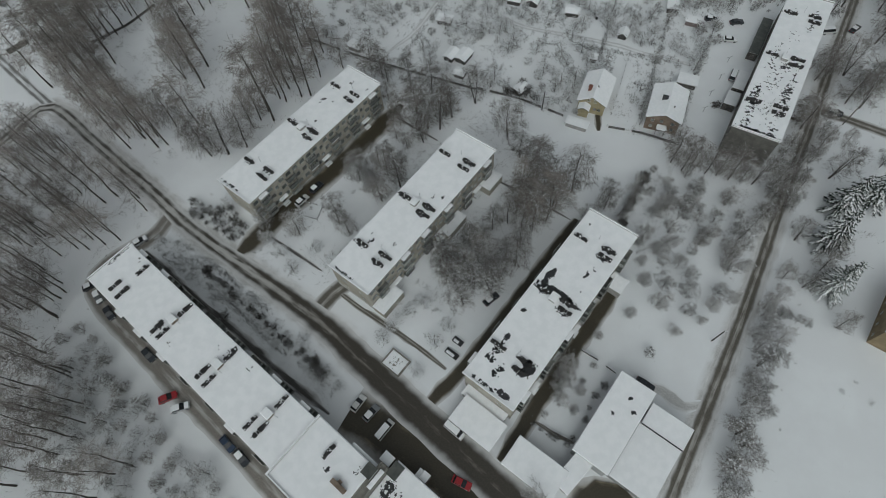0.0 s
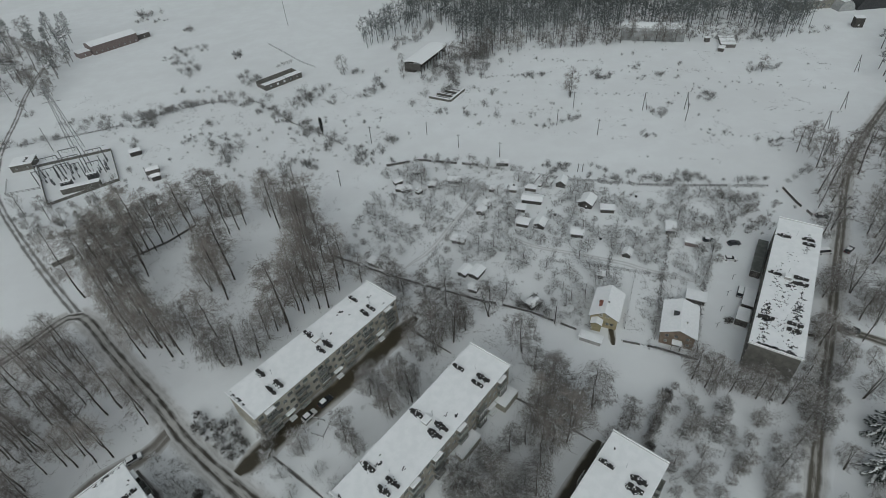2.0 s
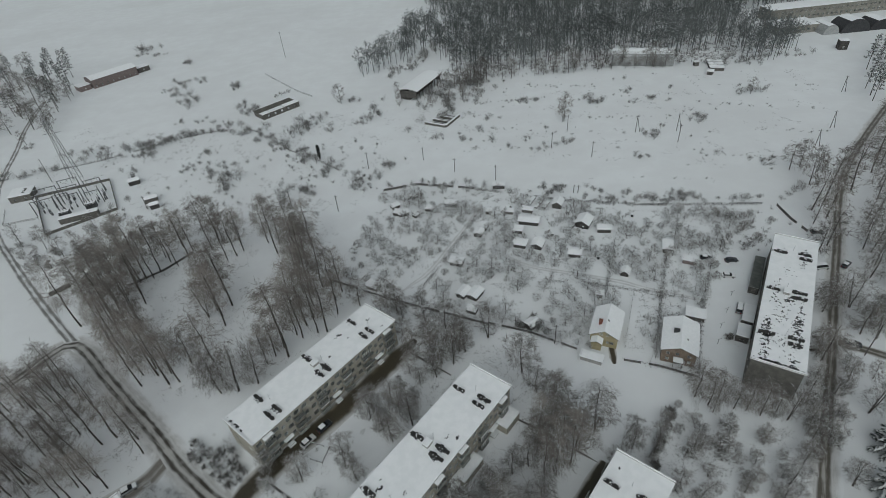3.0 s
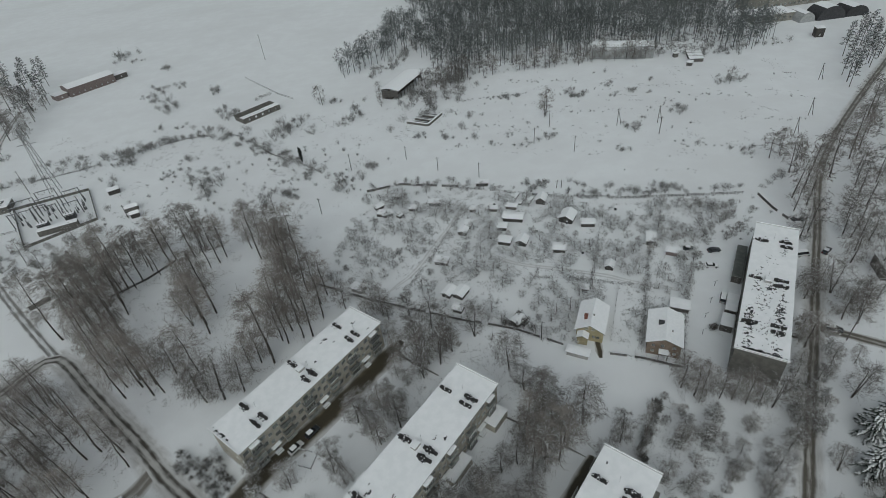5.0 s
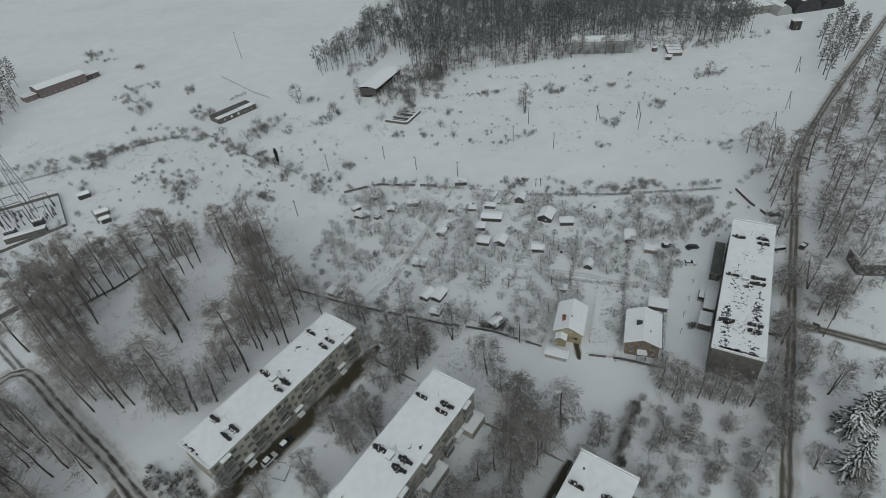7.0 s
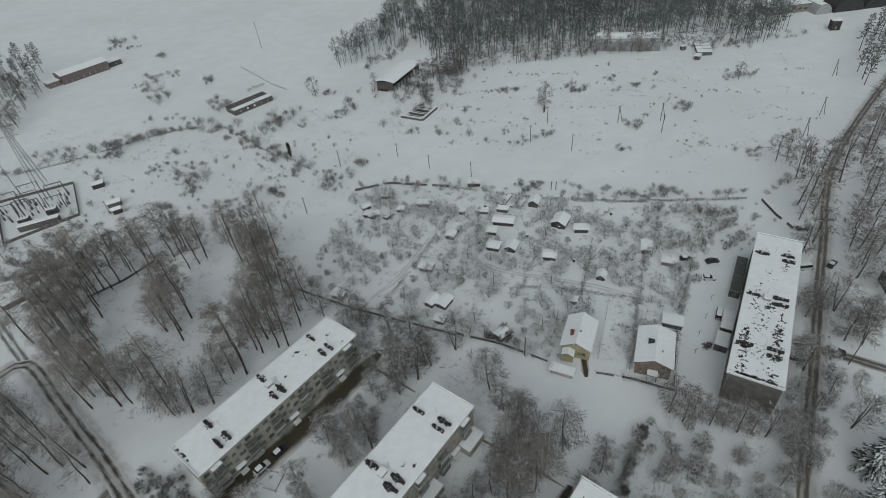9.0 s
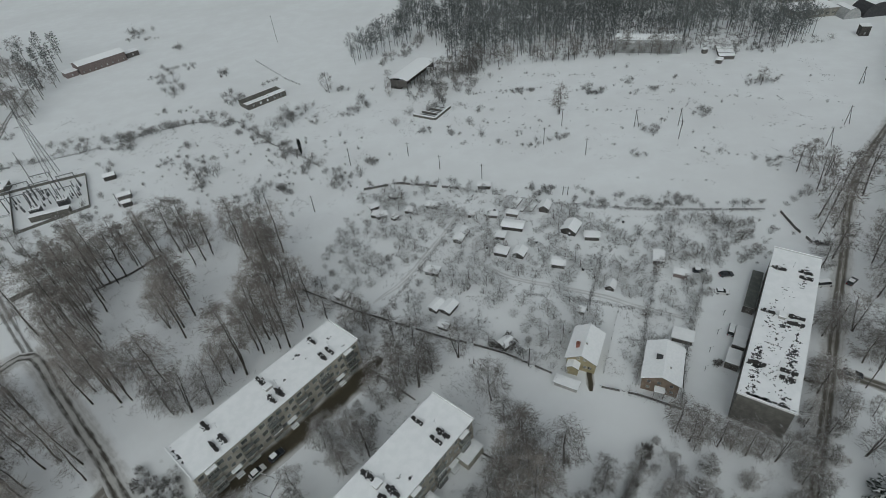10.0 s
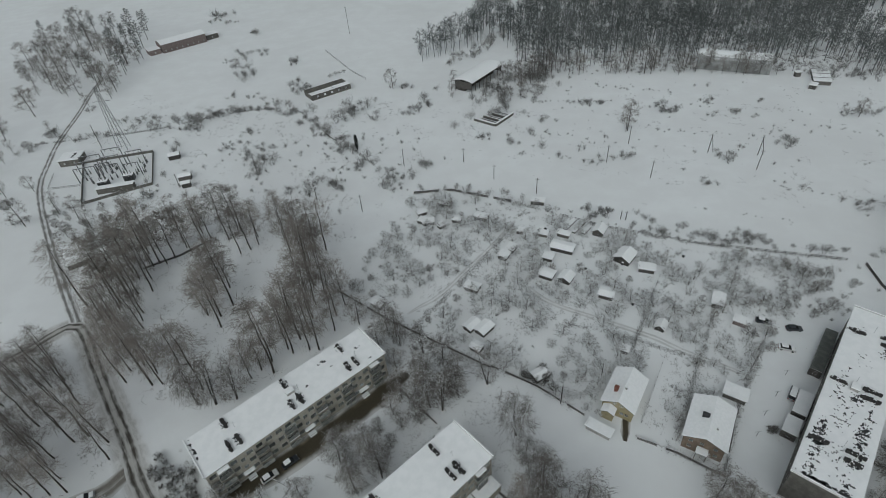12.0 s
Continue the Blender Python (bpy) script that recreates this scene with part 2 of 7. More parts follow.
# ---- geometry helpers ----
class Geo:
    def __init__(self):
        self.v, self.f = [], []

    def add(self, verts, faces):
        n = len(self.v)
        self.v += [tuple(p) for p in verts]
        self.f += [tuple(n + i for i in f) for f in faces]
        return self

    def box(self, x0, x1, y0, y1, z0, z1):
        return self.add([(x0, y0, z0), (x1, y0, z0), (x1, y1, z0), (x0, y1, z0), (x0, y0, z1), (x1, y0, z1), (x1, y1, z1), (x0, y1, z1)],
                        [(3, 2, 1, 0), (4, 5, 6, 7), (0, 1, 5, 4), (1, 2, 6, 5), (2, 3, 7, 6), (3, 0, 4, 7)])

    def slab(self, x0, x1, y0, y1, z0, z1, c=0.08):
        """A box with a bevelled upper rim, such as lying snow."""
        zc = max(z0 + 0.4 * (z1 - z0), z1 - c)
        ring = lambda i, z: [(x0 + i, y0 + i, z), (x1 - i, y0 + i, z), (x1 - i, y1 - i, z), (x0 + i, y1 - i, z)]
        v = ring(0, z0) + ring(0, zc) + ring(0.35 * c, z1 - 0.35 * (z1 - zc)) + ring(c, z1)
        f = [(3, 2, 1, 0), (12, 13, 14, 15)]
        for k in range(3):
            f += [(4 * k + i, 4 * k + (i + 1) % 4, 4 * k + 4 + (i + 1) % 4, 4 * k + 4 + i) for i in range(4)]
        return self.add(v, f)

    def prism(self, outline, z0, z1):
        n = len(outline)
        v = [(x, y, z0) for x, y in outline] + [(x, y, z1) for x, y in outline]
        return self.add(v, [tuple(range(n - 1, -1, -1)), tuple(range(n, 2 * n))] + [(i, (i + 1) % n, n + (i + 1) % n, n + i) for i in range(n)])

    def tube(self, p, q, r0, r1, n=5, caps=True):
        p, q = Vector(p), Vector(q)
        d = (q - p).normalized()
        a = d.orthogonal().normalized()
        b = d.cross(a)
        v = []
        for c, r in ((p, r0), (q, r1)):
            v += [c + r * (math.cos(2 * math.pi * i / n) * a + math.sin(2 * math.pi * i / n) * b) for i in range(n)]
        f = [(i, (i + 1) % n, n + (i + 1) % n, n + i) for i in range(n)]
        if caps:
            f += [tuple(range(n - 1, -1, -1)), tuple(range(n, 2 * n))]
        return self.add(v, f)

    def sliver(self, p, q, r):
        """A three-sided twig that runs to a point."""
        p, q = Vector(p), Vector(q)
        d = q - p
        a = d.orthogonal().normalized() * r
        b = d.normalized().cross(a)
        return self.add([p + a, p - 0.5 * a + 0.87 * b, p - 0.5 * a - 0.87 * b, q], [(0, 1, 3), (1, 2, 3), (2, 0, 3)])

    def twig(self, p, d, r, side):
        """The finest twigs: one thin tapering blade each."""
        a = d.cross(side)
        a = a.normalized() * r if a.length > 1e-6 else Vector((r, 0, 0))
        return self.add([p + a, p - a, p + d], [(0, 1, 2)])

    def gable(self, x0, x1, y0, y1, z0, rise, t=0.18):
        """A pitched roof with thickness; its ridge runs along x."""
        ym = (y0 + y1) / 2
        v = []
        for x in (x0, x1):
            v += [(x, y0, z0), (x, ym, z0 + rise), (x, y1, z0), (x, y0, z0 + t), (x, ym, z0 + rise + t), (x, y1, z0 + t)]
        return self.add(v, [(0, 3, 4, 1), (1, 4, 5, 2), (7, 10, 9, 6), (8, 11, 10, 7), (3, 9, 10, 4), (4, 10, 11, 5), (0, 1, 7, 6), (1, 2, 8, 7), (0, 6, 9, 3), (2, 5, 11, 8)])

    def facade(self, o, u, n, length, z0, z1, holes, d=0.22):
        """A wall face from o along u, with recessed openings (x0, x1, z0, z1); n points outwards."""
        o, u, n = Vector(o), Vector(u), Vector(n)
        at = lambda x, z, back=0.0: o + u * x - n * back + Vector((0, 0, z))
        xs = sorted({0.0, length, *(h[0] for h in holes), *(h[1] for h in holes)})
        zs = sorted({z0, z1, *(h[2] for h in holes), *(h[3] for h in holes)})
        for xa, xb in zip(xs, xs[1:]):
            for za, zb in zip(zs, zs[1:]):
                xm, zm = (xa + xb) / 2, (za + zb) / 2
                if not any(h[0] < xm < h[1] and h[2] < zm < h[3] for h in holes):
                    self.add([at(xa, za), at(xb, za), at(xb, zb), at(xa, zb)], [(0, 1, 2, 3)])
        for xa, xb, za, zb in holes:
            c = [(xa, za), (xb, za), (xb, zb), (xa, zb)]
            for k in range(4):
                p, q = c[k], c[(k + 1) % 4]
                self.add([at(*p), at(*q), at(*q, d), at(*p, d)], [(0, 1, 2, 3)])
        return self

    def lattice(self, xs, zs, filled, y0, y1):
        """A flat frame in one piece: the filled cells of a grid, given a thickness."""
        n, m = len(xs), len(zs)
        base = len(self.v)
        self.v += [(x, y, z) for y in (y0, y1) for z in zs for x in xs]
        at = lambda i, j, k: base + k * n * m + j * n + i
        ok = lambda i, j: 0 <= i < n - 1 and 0 <= j < m - 1 and filled(i, j)
        for i in range(n - 1):
            for j in range(m - 1):
                if ok(i, j):
                    self.f += [(at(i, j, 0), at(i + 1, j, 0), at(i + 1, j + 1, 0), at(i, j + 1, 0)), (at(i, j + 1, 1), at(i + 1, j + 1, 1), at(i + 1, j, 1), at(i, j, 1))]
                    for a, b, da, db in (((i, j), (i + 1, j), 0, -1), ((i + 1, j), (i + 1, j + 1), 1, 0), ((i + 1, j + 1), (i, j + 1), 0, 1), ((i, j + 1), (i, j), -1, 0)):
                        if not ok(i + da, j + db):
                            self.f.append((at(*b, 0), at(*a, 0), at(*a, 1), at(*b, 1)))
        return self

    def mesh(self, name, material):
        me = bpy.data.meshes.new(name)
        me.from_pydata([tuple(p) for p in self.v], [], self.f)
        me.materials.append(material)
        me.update()
        return me


def part(name, geo, material, parent, label="", at=(0, 0, 0), turn=0.0):
    """One mesh object under a thing or a part. geo: a Geo, or a mesh that alike pieces share."""
    ob = new(name, geo.mesh(name, material) if isinstance(geo, Geo) else geo)
    ob.parent = parent
    ob.location, ob.rotation_euler = at, (0, 0, turn)
    return tagged(ob, label)


def thing(name, label, category, x=0.0, y=0.0, degrees=0.0, group="", kind="", z=0.0):
    ob = new(name)
    ob.empty_display_size = 0.5
    ob.location, ob.rotation_euler = (x, y, z), (0, 0, radians(degrees))
    return tagged(ob, label, category, group, kind)


def place(x, y, degrees=0.0, scale=1.0, z=0.0, tall=1.0):
    return Matrix.Translation((x, y, z)) @ Matrix.Rotation(radians(degrees), 4, "Z") @ Matrix.Diagonal((scale, scale, scale * tall, 1))


def smooth_line(points, step=3.0):
    """Points on a smooth curve through the given ones, about a step apart."""
    p = [Vector((*q[:2], 0)) for q in points]
    p = [2 * p[0] - p[1], *p, 2 * p[-1] - p[-2]]
    out = []
    for a, b, c, d in zip(p, p[1:], p[2:], p[3:]):
        n = max(1, int((c - b).length / step))
        for i in range(n):
            t = i / n
            out.append(0.5 * (2 * b + (c - a) * t + (2 * a - 5 * b + 4 * c - d) * t**2 + (3 * b - a - 3 * c + d) * t**3))
    return out + [p[-2]]


def inside(x, y, poly):
    hit = False
    for (xa, ya), (xb, yb) in zip(poly, poly[1:] + poly[:1]):
        if (ya > y) != (yb > y) and x < xa + (y - ya) * (xb - xa) / (yb - ya):
            hit = not hit
    return hit


KEEP_OUT = []  # rectangles: centre, half sizes, cosine and sine of the turn


def keep_out(x, y, length, width, degrees, margin=1.5):
    KEEP_OUT.append((x, y, length / 2 + margin, width / 2 + margin, math.cos(radians(degrees)), math.sin(radians(degrees))))


ROAD_LINES = []


def free(x, y, margin=1.0):
    for cx, cy, a, b, c, s in KEEP_OUT:
        dx, dy = x - cx, y - cy
        if abs(c * dx + s * dy) < a and abs(-s * dx + c * dy) < b:
            return False
    for line, half in ROAD_LINES:
        if any((p.x - x) ** 2 + (p.y - y) ** 2 < (half + margin) ** 2 for p in line):
            return False
    return True


def scatter(rng, poly, count, gap, margin=1.0):
    """Up to count free places in a polygon, at least a gap apart."""
    xs, ys = [p[0] for p in poly], [p[1] for p in poly]
    got = []
    for _ in range(count * 12):
        x, y = rng.uniform(min(xs), max(xs)), rng.uniform(min(ys), max(ys))
        if inside(x, y, poly) and free(x, y, margin) and all((x - a) ** 2 + (y - b) ** 2 > gap**2 for a, b in got):
            got.append((x, y))
            if len(got) == count:
                break
    return got

# ---- ground and roads ----
def ground_sheet():
    g = Geo()
    xs = [-3000, -1500, -700, -400, -300, -200, -100, 0, 100, 200, 300, 500, 1500, 3000]
    ys = [-1500, -600, -200, -50, 50, 150, 250, 350, 450, 600, 900, 1800, 3500]
    for y in ys:
        for x in xs:
            g.v.append((x, y, 0.0))
    n = len(xs)
    g.f = [(j * n + i, j * n + i + 1, (j + 1) * n + i + 1, (j + 1) * n + i) for j in range(len(ys) - 1) for i in range(n - 1)]
    ob = new("ground", g.mesh("ground", M_GROUND))
    tagged(ob, "flat snow-covered ground with weeds showing through", "ground", kind="structure")


def ribbon(name, label, points, width, material, z, category="road", wobble=0.25, guard=True, narrow=None, taper=True):
    """A road strip with a soft uneven edge; each crossing strip lies a little higher than the one it meets."""
    rng = random.Random(len(points) * 7 + int(10 * z * 100))
    line = smooth_line(points, 2.5)
    g, uvs, run = Geo(), [], 0.0
    for i, p in enumerate(line):
        d = (line[min(i + 1, len(line) - 1)] - line[max(i - 1, 0)]).normalized()
        side = Vector((-d.y, d.x, 0))
        run += (p - line[i - 1]).length if i else 0
        for k in range(5):
            s = k / 4 - 0.5
            wide = width if not narrow else narrow[0] + (width - narrow[0]) * min(1.0, max(0.0, (run - narrow[1]) / (narrow[2] - narrow[1])))
            tip = min(i, len(line) - 1 - i)
            if taper and tip < 3:
                wide *= (0.35, 0.7, 0.92)[tip]
            off = wide * s + (rng.uniform(-wobble, wobble) if k in (0, 4) else 0)
            g.v.append(tuple(p + side * off + Vector((0, 0, z if k in (1, 2, 3) else z - 0.012))))
            uvs.append((k / 4, run))
        if i:
            a = 5 * (i - 1)
            g.f += [(a + k, a + 5 + k, a + 6 + k, a + 1 + k) for k in range(4)]
    me = g.mesh(name, material)
    layer = me.uv_layers.new(name="UVMap")
    for loop in me.loops:
        layer.data[loop.index].uv = uvs[loop.vertex_index]
    for poly in me.polygons:
        poly.use_smooth = True
    if guard:
        ROAD_LINES.append((line, 0.8 * width / 2))
    return tagged(new(name, me), label, category, kind="structure")


ground_sheet()
MAIN = [(-147.4, 99.5), (-143.8, 105), (-140.8, 112), (-137.8, 116.4), (-133.6, 117.0), (-127, 112.8), (-119, 106.0), (-109.7, 98.4), (-90.7, 83.3), (-78.6, 72.9), (-65.2, 63.5), (-38.5, 45.3), (-26.3, 34.8), (-7.4, 18.6), (7.9, 5.5), (30, -14)]
EAST = [(28, -14), (39.6, 7.1), (59.5, 40.4), (70.3, 59.7), (82.4, 81.5), (95, 103.3), (109.5, 129.5), (123.1, 153.4), (143.8, 189.5), (176.4, 230.5), (249.6, 309.3), (330, 395)]
FAR_TRACK = [(-126, 112), (-139.3, 121.2), (-177.2, 153.1), (-217, 190), (-234.4, 214.3), (-248, 237), (-264, 271), (-281, 304), (-300, 350)]
ribbon("road", "slushy dark asphalt road with brown wheel tracks", [(-160, 80), *MAIN], 8.0, M_ROAD, 0.050, narrow=(4.4, 130.0, 190.0))
ribbon("road", "narrow wet asphalt lane between snow verges", EAST, 3.5, M_LANE, 0.044)
ribbon("road", "snow-covered country track with two wheel ruts", FAR_TRACK, 3.8, M_TRACK, 0.038)
ribbon("road", "snowy side lane with dark wheel tracks", [(93.5, 110.5), (103, 106.0), (113.4, 99.8), (135, 86)], 3.6, M_LANE, 0.034)
ribbon("road", "dark wet access lane along the apartment block", [(-62, 63), (-56.4, 70.2), (-51.0, 77.4), (-43.4, 85.6), (-33.2, 98.6), (-24.2, 110.9), (-21.5, 114.5)], 7.4, M_YARD, 0.034)
ribbon("road", "narrow snowy lane between two apartment blocks", [(-39, 46.5), (-35.5, 51.5), (-31, 55.5)], 5.0, M_LANE, 0.032, taper=False)
ribbon("road", "dark wet lane beside the apartment block", [(-12.5, 22.8), (-8.5, 27.0), (-1.6, 34.4), (8.5, 47.5), (23.5, 67.6), (27, 73)], 4.0, M_YARD, 0.034)
ribbon("road", "dark wet yard strip along the apartment block", [(5.0, 13.5), (10.0, 19.5), (13.6, 25.2), (21.5, 35.8), (31, 48.5), (36, 55.5)], 4.4, M_YARD, 0.032)
ribbon("road", "slushy lane curving behind the long block", [(-83.6, 76.0), (-85.5, 70.5), (-90.0, 66.3), (-97, 60.5), (-98.5, 54.5), (-91.5, 46.6), (-79, 36.4), (-63, 23.8), (-47, 11), (-37, 2.2)], 5.4, M_DIRT, 0.034, taper=False)
ribbon("pavement", "muddy trodden yard in front of the shop", [(-28.0, 23.4), (-20.6, 19.4), (-12.6, 14.0), (-3.6, 8.4), (4, 2.0)], 12.5, M_YARD, 0.038, "pavement", taper=False)
# trodden ground, with the balconies' shade put into its dark colour
ribbon("pavement", "dark strip of trodden ground and painted shade under the long block's balconies", [(-87.5, 64.5), (-73.6, 53.4), (-61.6, 44.7), (-50.4, 35.8), (-40.7, 28.7), (-32.5, 22.6)], 2.4, M_BRUSH, 0.030, "pavement", 0.6)
ribbon("pavement", "muddy yard between low buildings", [(17, 0), (21, 4.5), (25, 8), (29, 7.5), (33, 3)], 7.5, M_YARD, 0.032, "pavement", 0.9)
ribbon("pavement", "narrow swept footpath across the snow", [(-36, 54), (-27, 47.5), (-16.0, 40.3), (-6.5, 33.0)], 1.6, M_LANE, 0.028, "path")
ribbon("pavement", "trodden path around the garden square", [(12.9, 21.7), (17, 19), (21, 17.2)], 1.8, M_LANE, 0.026, "path")
for pts in ([(-56.5, 70.5), (-53.9, 68.5), (-46, 63.2), (-38.8, 58.3)], [(5.1, 86.7), (12.7, 81.8), (19, 77.4), (25.5, 72.7)], [(-24.5, 110.4), (-22.3, 109.0), (-16, 104.4), (-10.2, 100.2)]):
    ribbon("pavement", "narrow trodden footpath through the courtyard snow", pts, 1.0, M_BRUSH, 0.026, "path", 0.15, False)
ribbon("pavement", "footpath from the block to the street", [(88, 107), (91, 105.5), (95, 104)], 2.0, M_YARD, 0.028, "path", guard=False)
ribbon("verge", "dirty snow verge along the main road", [(-160, 80), *MAIN], 10.6, M_VERGE, 0.022, "verge", guard=False)
ribbon("verge", "dirty snow verge along the narrow lane", EAST, 7.5, M_VERGE, 0.018, "verge", guard=False)
ribbon("pavement", "snow-covered lane between the garden plots", [(7.9, 154.8), (15.9, 148.0), (30.8, 142.6), (44.9, 137.8), (54.2, 133.0), (68, 127.5)], 2.6, M_FIRM, 0.024, "path", 0.3)
ribbon("pavement", "snow-covered lane between the garden plots", [(-27.5, 137.0), (-24.8, 140.1), (-18.7, 147.2), (-11.1, 162.5), (-1.9, 181.8), (1.0, 190)], 2.4, M_FIRM, 0.022, "path", 0.3)
for pts in ([(-184, 262.5), (-177, 268)], [(-168, 274), (-155, 279.5)], [(-148, 281), (-139, 280.5)], [(-104, 258), (-96, 250), (-90, 246)]):
    ribbon("ditch", "dark stretch of open ditch in the snow", pts, 0.9, M_YARD, 0.02, "ditch", 0.35, False)
ribbon("pavement", "muddy brown ground beside the workshop", [(36.5, 29.5), (41, 28.5), (45.5, 25.0), (50.0, 25.5)], 4.5, M_VERGE, 0.030, "pavement", guard=False)

# ---- apartment blocks ----
def window_mesh(w, h, bars=1):
    """Frame and pane of a window, centred on x, its foot at z = 0, facing -y."""
    t = 0.07
    xs = [-w / 2, -w / 2 + t]
    for k in range(bars):
        x = -w / 2 + w * (k + 1) / (bars + 1)
        xs += [x - 0.035, x + 0.035]
    f = Geo().lattice([*xs, w / 2 - t, w / 2], [0, t, h - t, h], lambda i, j: j != 1 or i % 2 == 0, -0.05, 0.05)
    p = Geo().box(-w / 2 + t, w / 2 - t, -0.012, 0.012, t, h - t)
    return f.mesh("window", M_FRAME), p.mesh("pane", M_GLASS)


WIN_WIDE = window_mesh(1.6, 1.45, 2)
WIN_STAIR = window_mesh(1.1, 1.3, 1)
WIN_SMALL = window_mesh(0.9, 1.1, 1)


def add_window(kind, parent, x, y, z, turn):
    w = part("window", kind[0], None, parent, "", (x, y, z), turn)
    pane = part("pane", kind[1], None, w)
    return w


def balcony_mesh(w=3.0, d=1.15):
    g = Geo().box(-w / 2, w / 2, -d, 0, 0, 0.14)
    g.box(-w / 2, w / 2, -d, -d + 0.06, 0.14, 1.1).box(-w / 2, -w / 2 + 0.06, -d + 0.06, 0, 0.14, 1.1).box(w / 2 - 0.06, w / 2, -d + 0.06, 0, 0.14, 1.1)
    for k in range(7):
        x = -w / 2 + w * (k + 0.5) / 7
        g.box(x - 0.14, x + 0.14, -d - 0.03, -d, 0.2, 1.02)
    g.box(-w / 2 - 0.03, w / 2 + 0.03, -d - 0.04, -d + 0.08, 1.1, 1.16)
    return g.mesh("balcony", M_BALC)


def glazed_mesh(w=3.0, d=1.15):
    """The glazed upper half that some balconies have."""
    g = Geo()
    for k in range(5):
        x = -w / 2 + w * k / 4
        g.box(x - 0.04, x + 0.04, -d, -d + 0.07, 1.16, 2.5)
    g.box(-w / 2, w / 2, -d, -d + 0.07, 2.43, 2.5)
    return g.mesh("glazing_frame", M_FRAME)


BALCONY, GLAZING = balcony_mesh(), glazed_mesh()
BALCONY_PANE = Geo().box(-1.46, 1.46, -1.13, -1.11, 1.16, 2.43).mesh("pane", M_GLASS)
CANOPY = Geo().slab(-1.4, 1.4, -1.15, 0.0, 0.10, 0.36, 0.14).mesh("canopy_snow", M_LUMP)
CANOPY_SLAB = Geo().box(-1.36, 1.36, -1.1, 0.0, 0.0, 0.10).mesh("canopy", M_PLINTH)
DOOR = Geo().box(-0.6, 0.6, -0.04, 0.04, 0, 2.05).box(-0.48, 0.48, -0.07, -0.04, 0.15, 0.9).box(-0.48, 0.48, -0.07, -0.04, 1.05, 1.9).box(0.4, 0.46, -0.12, -0.04, 0.98, 1.1).mesh("door", M_WOOD)


def vent_mesh(seed):
    """A row of old brick flues of uneven height and width under broken cover slabs."""
    rng, g, cap = random.Random(seed), Geo(), Geo()
    x = -rng.uniform(1.6, 2.0)
    while x < 1.6:
        w, d, h = rng.uniform(0.28, 0.62), rng.uniform(0.26, 0.42), rng.uniform(0.42, 0.74)
        o = rng.uniform(-0.07, 0.07)
        g.box(x, x + w, o - d, o + d, 0, h)
        if rng.random() < 0.7:
            g.box(x - 0.05, x + w + 0.03, o - d - 0.07, o + d + 0.07, h, h + 0.07)
        if rng.random() < 0.4:
            n, r, cx, cy = 6, rng.uniform(0.12, 0.3), x + w / 2, o + rng.uniform(-0.25, 0.25)
            ring = [(cx + r * rng.uniform(0.7, 1.2) * math.cos(1.047 * q), cy + r * rng.uniform(0.7, 1.2) * math.sin(1.047 * q), h + 0.075) for q in range(n)]
            cap.add(ring + [(cx, cy, h + 0.2)], [(q, (q + 1) % n, n) for q in range(n)])
        x += w + rng.choice((0.0, 0.0, 0.05, 0.22))
    return g.mesh("roof_vent", M_VENT), cap.mesh("snow_cap", M_LUMP)


VENTS = [vent_mesh(5 + k) for k in range(5)]


def ragged(seed, sx, sy, level, fine=1.0):
    """A ragged opening in the roof snow that shows the bitumen, with islands of snow left in it."""
    rng, g, cell = random.Random(seed), Geo(), 0.2
    nx, ny = int(3.2 * sx / cell) + 2, int(3.2 * sy / cell) + 2
    jig = lambda i, j: ((i - nx / 2) * cell + rng.uniform(-0.06, 0.06), (j - ny / 2) * cell + rng.uniform(-0.06, 0.06), 0.014)
    grid = [jig(i, j) for j in range(ny + 1) for i in range(nx + 1)]
    for j in range(ny):
        for i in range(nx):
            x, y = (i + 0.5 - nx / 2) * cell, (j + 0.5 - ny / 2) * cell
            v = noise.noise(Vector((0.8 * fine * x, 0.8 * fine * y, seed))) + 0.7 * noise.noise(Vector((2.3 * fine * x, 2.3 * fine * y, seed + 9.0)))
            if v + level - 1.1 * max(0.0, (x / sx) ** 2 + (y / sy) ** 2 - 0.35) > 0:
                a = j * (nx + 1) + i
                g.f.append((a, a + 1, a + nx + 2, a + nx + 1))
    g.v = grid
    return g


def bare_patch(seed, sx, sy, count, big=0.5):
    """Blobs of bitumen where the snow has gone from a roof."""
    rng, g = random.Random(seed), Geo()
    for _ in range(count):
        x, y = max(-2, min(2, rng.gauss(0, 0.8))) * sx, max(-2, min(2, rng.gauss(0, 0.8))) * sy
        r = big * rng.uniform(0.15, 1.0) ** 1.6 * (2.4 if rng.random() < 0.1 else 1.0)
        n = 7
        z = rng.uniform(0.012, 0.03)
        ring = [(x + r * rng.uniform(0.55, 1.3) * math.cos(6.283 * i / n), y + r * rng.uniform(0.4, 1.0) * math.sin(6.283 * i / n), z) for i in range(n)]
        g.add(ring + [(x, y, z + 0.01)], [(i, (i + 1) % n, n) for i in range(n)])
    return g


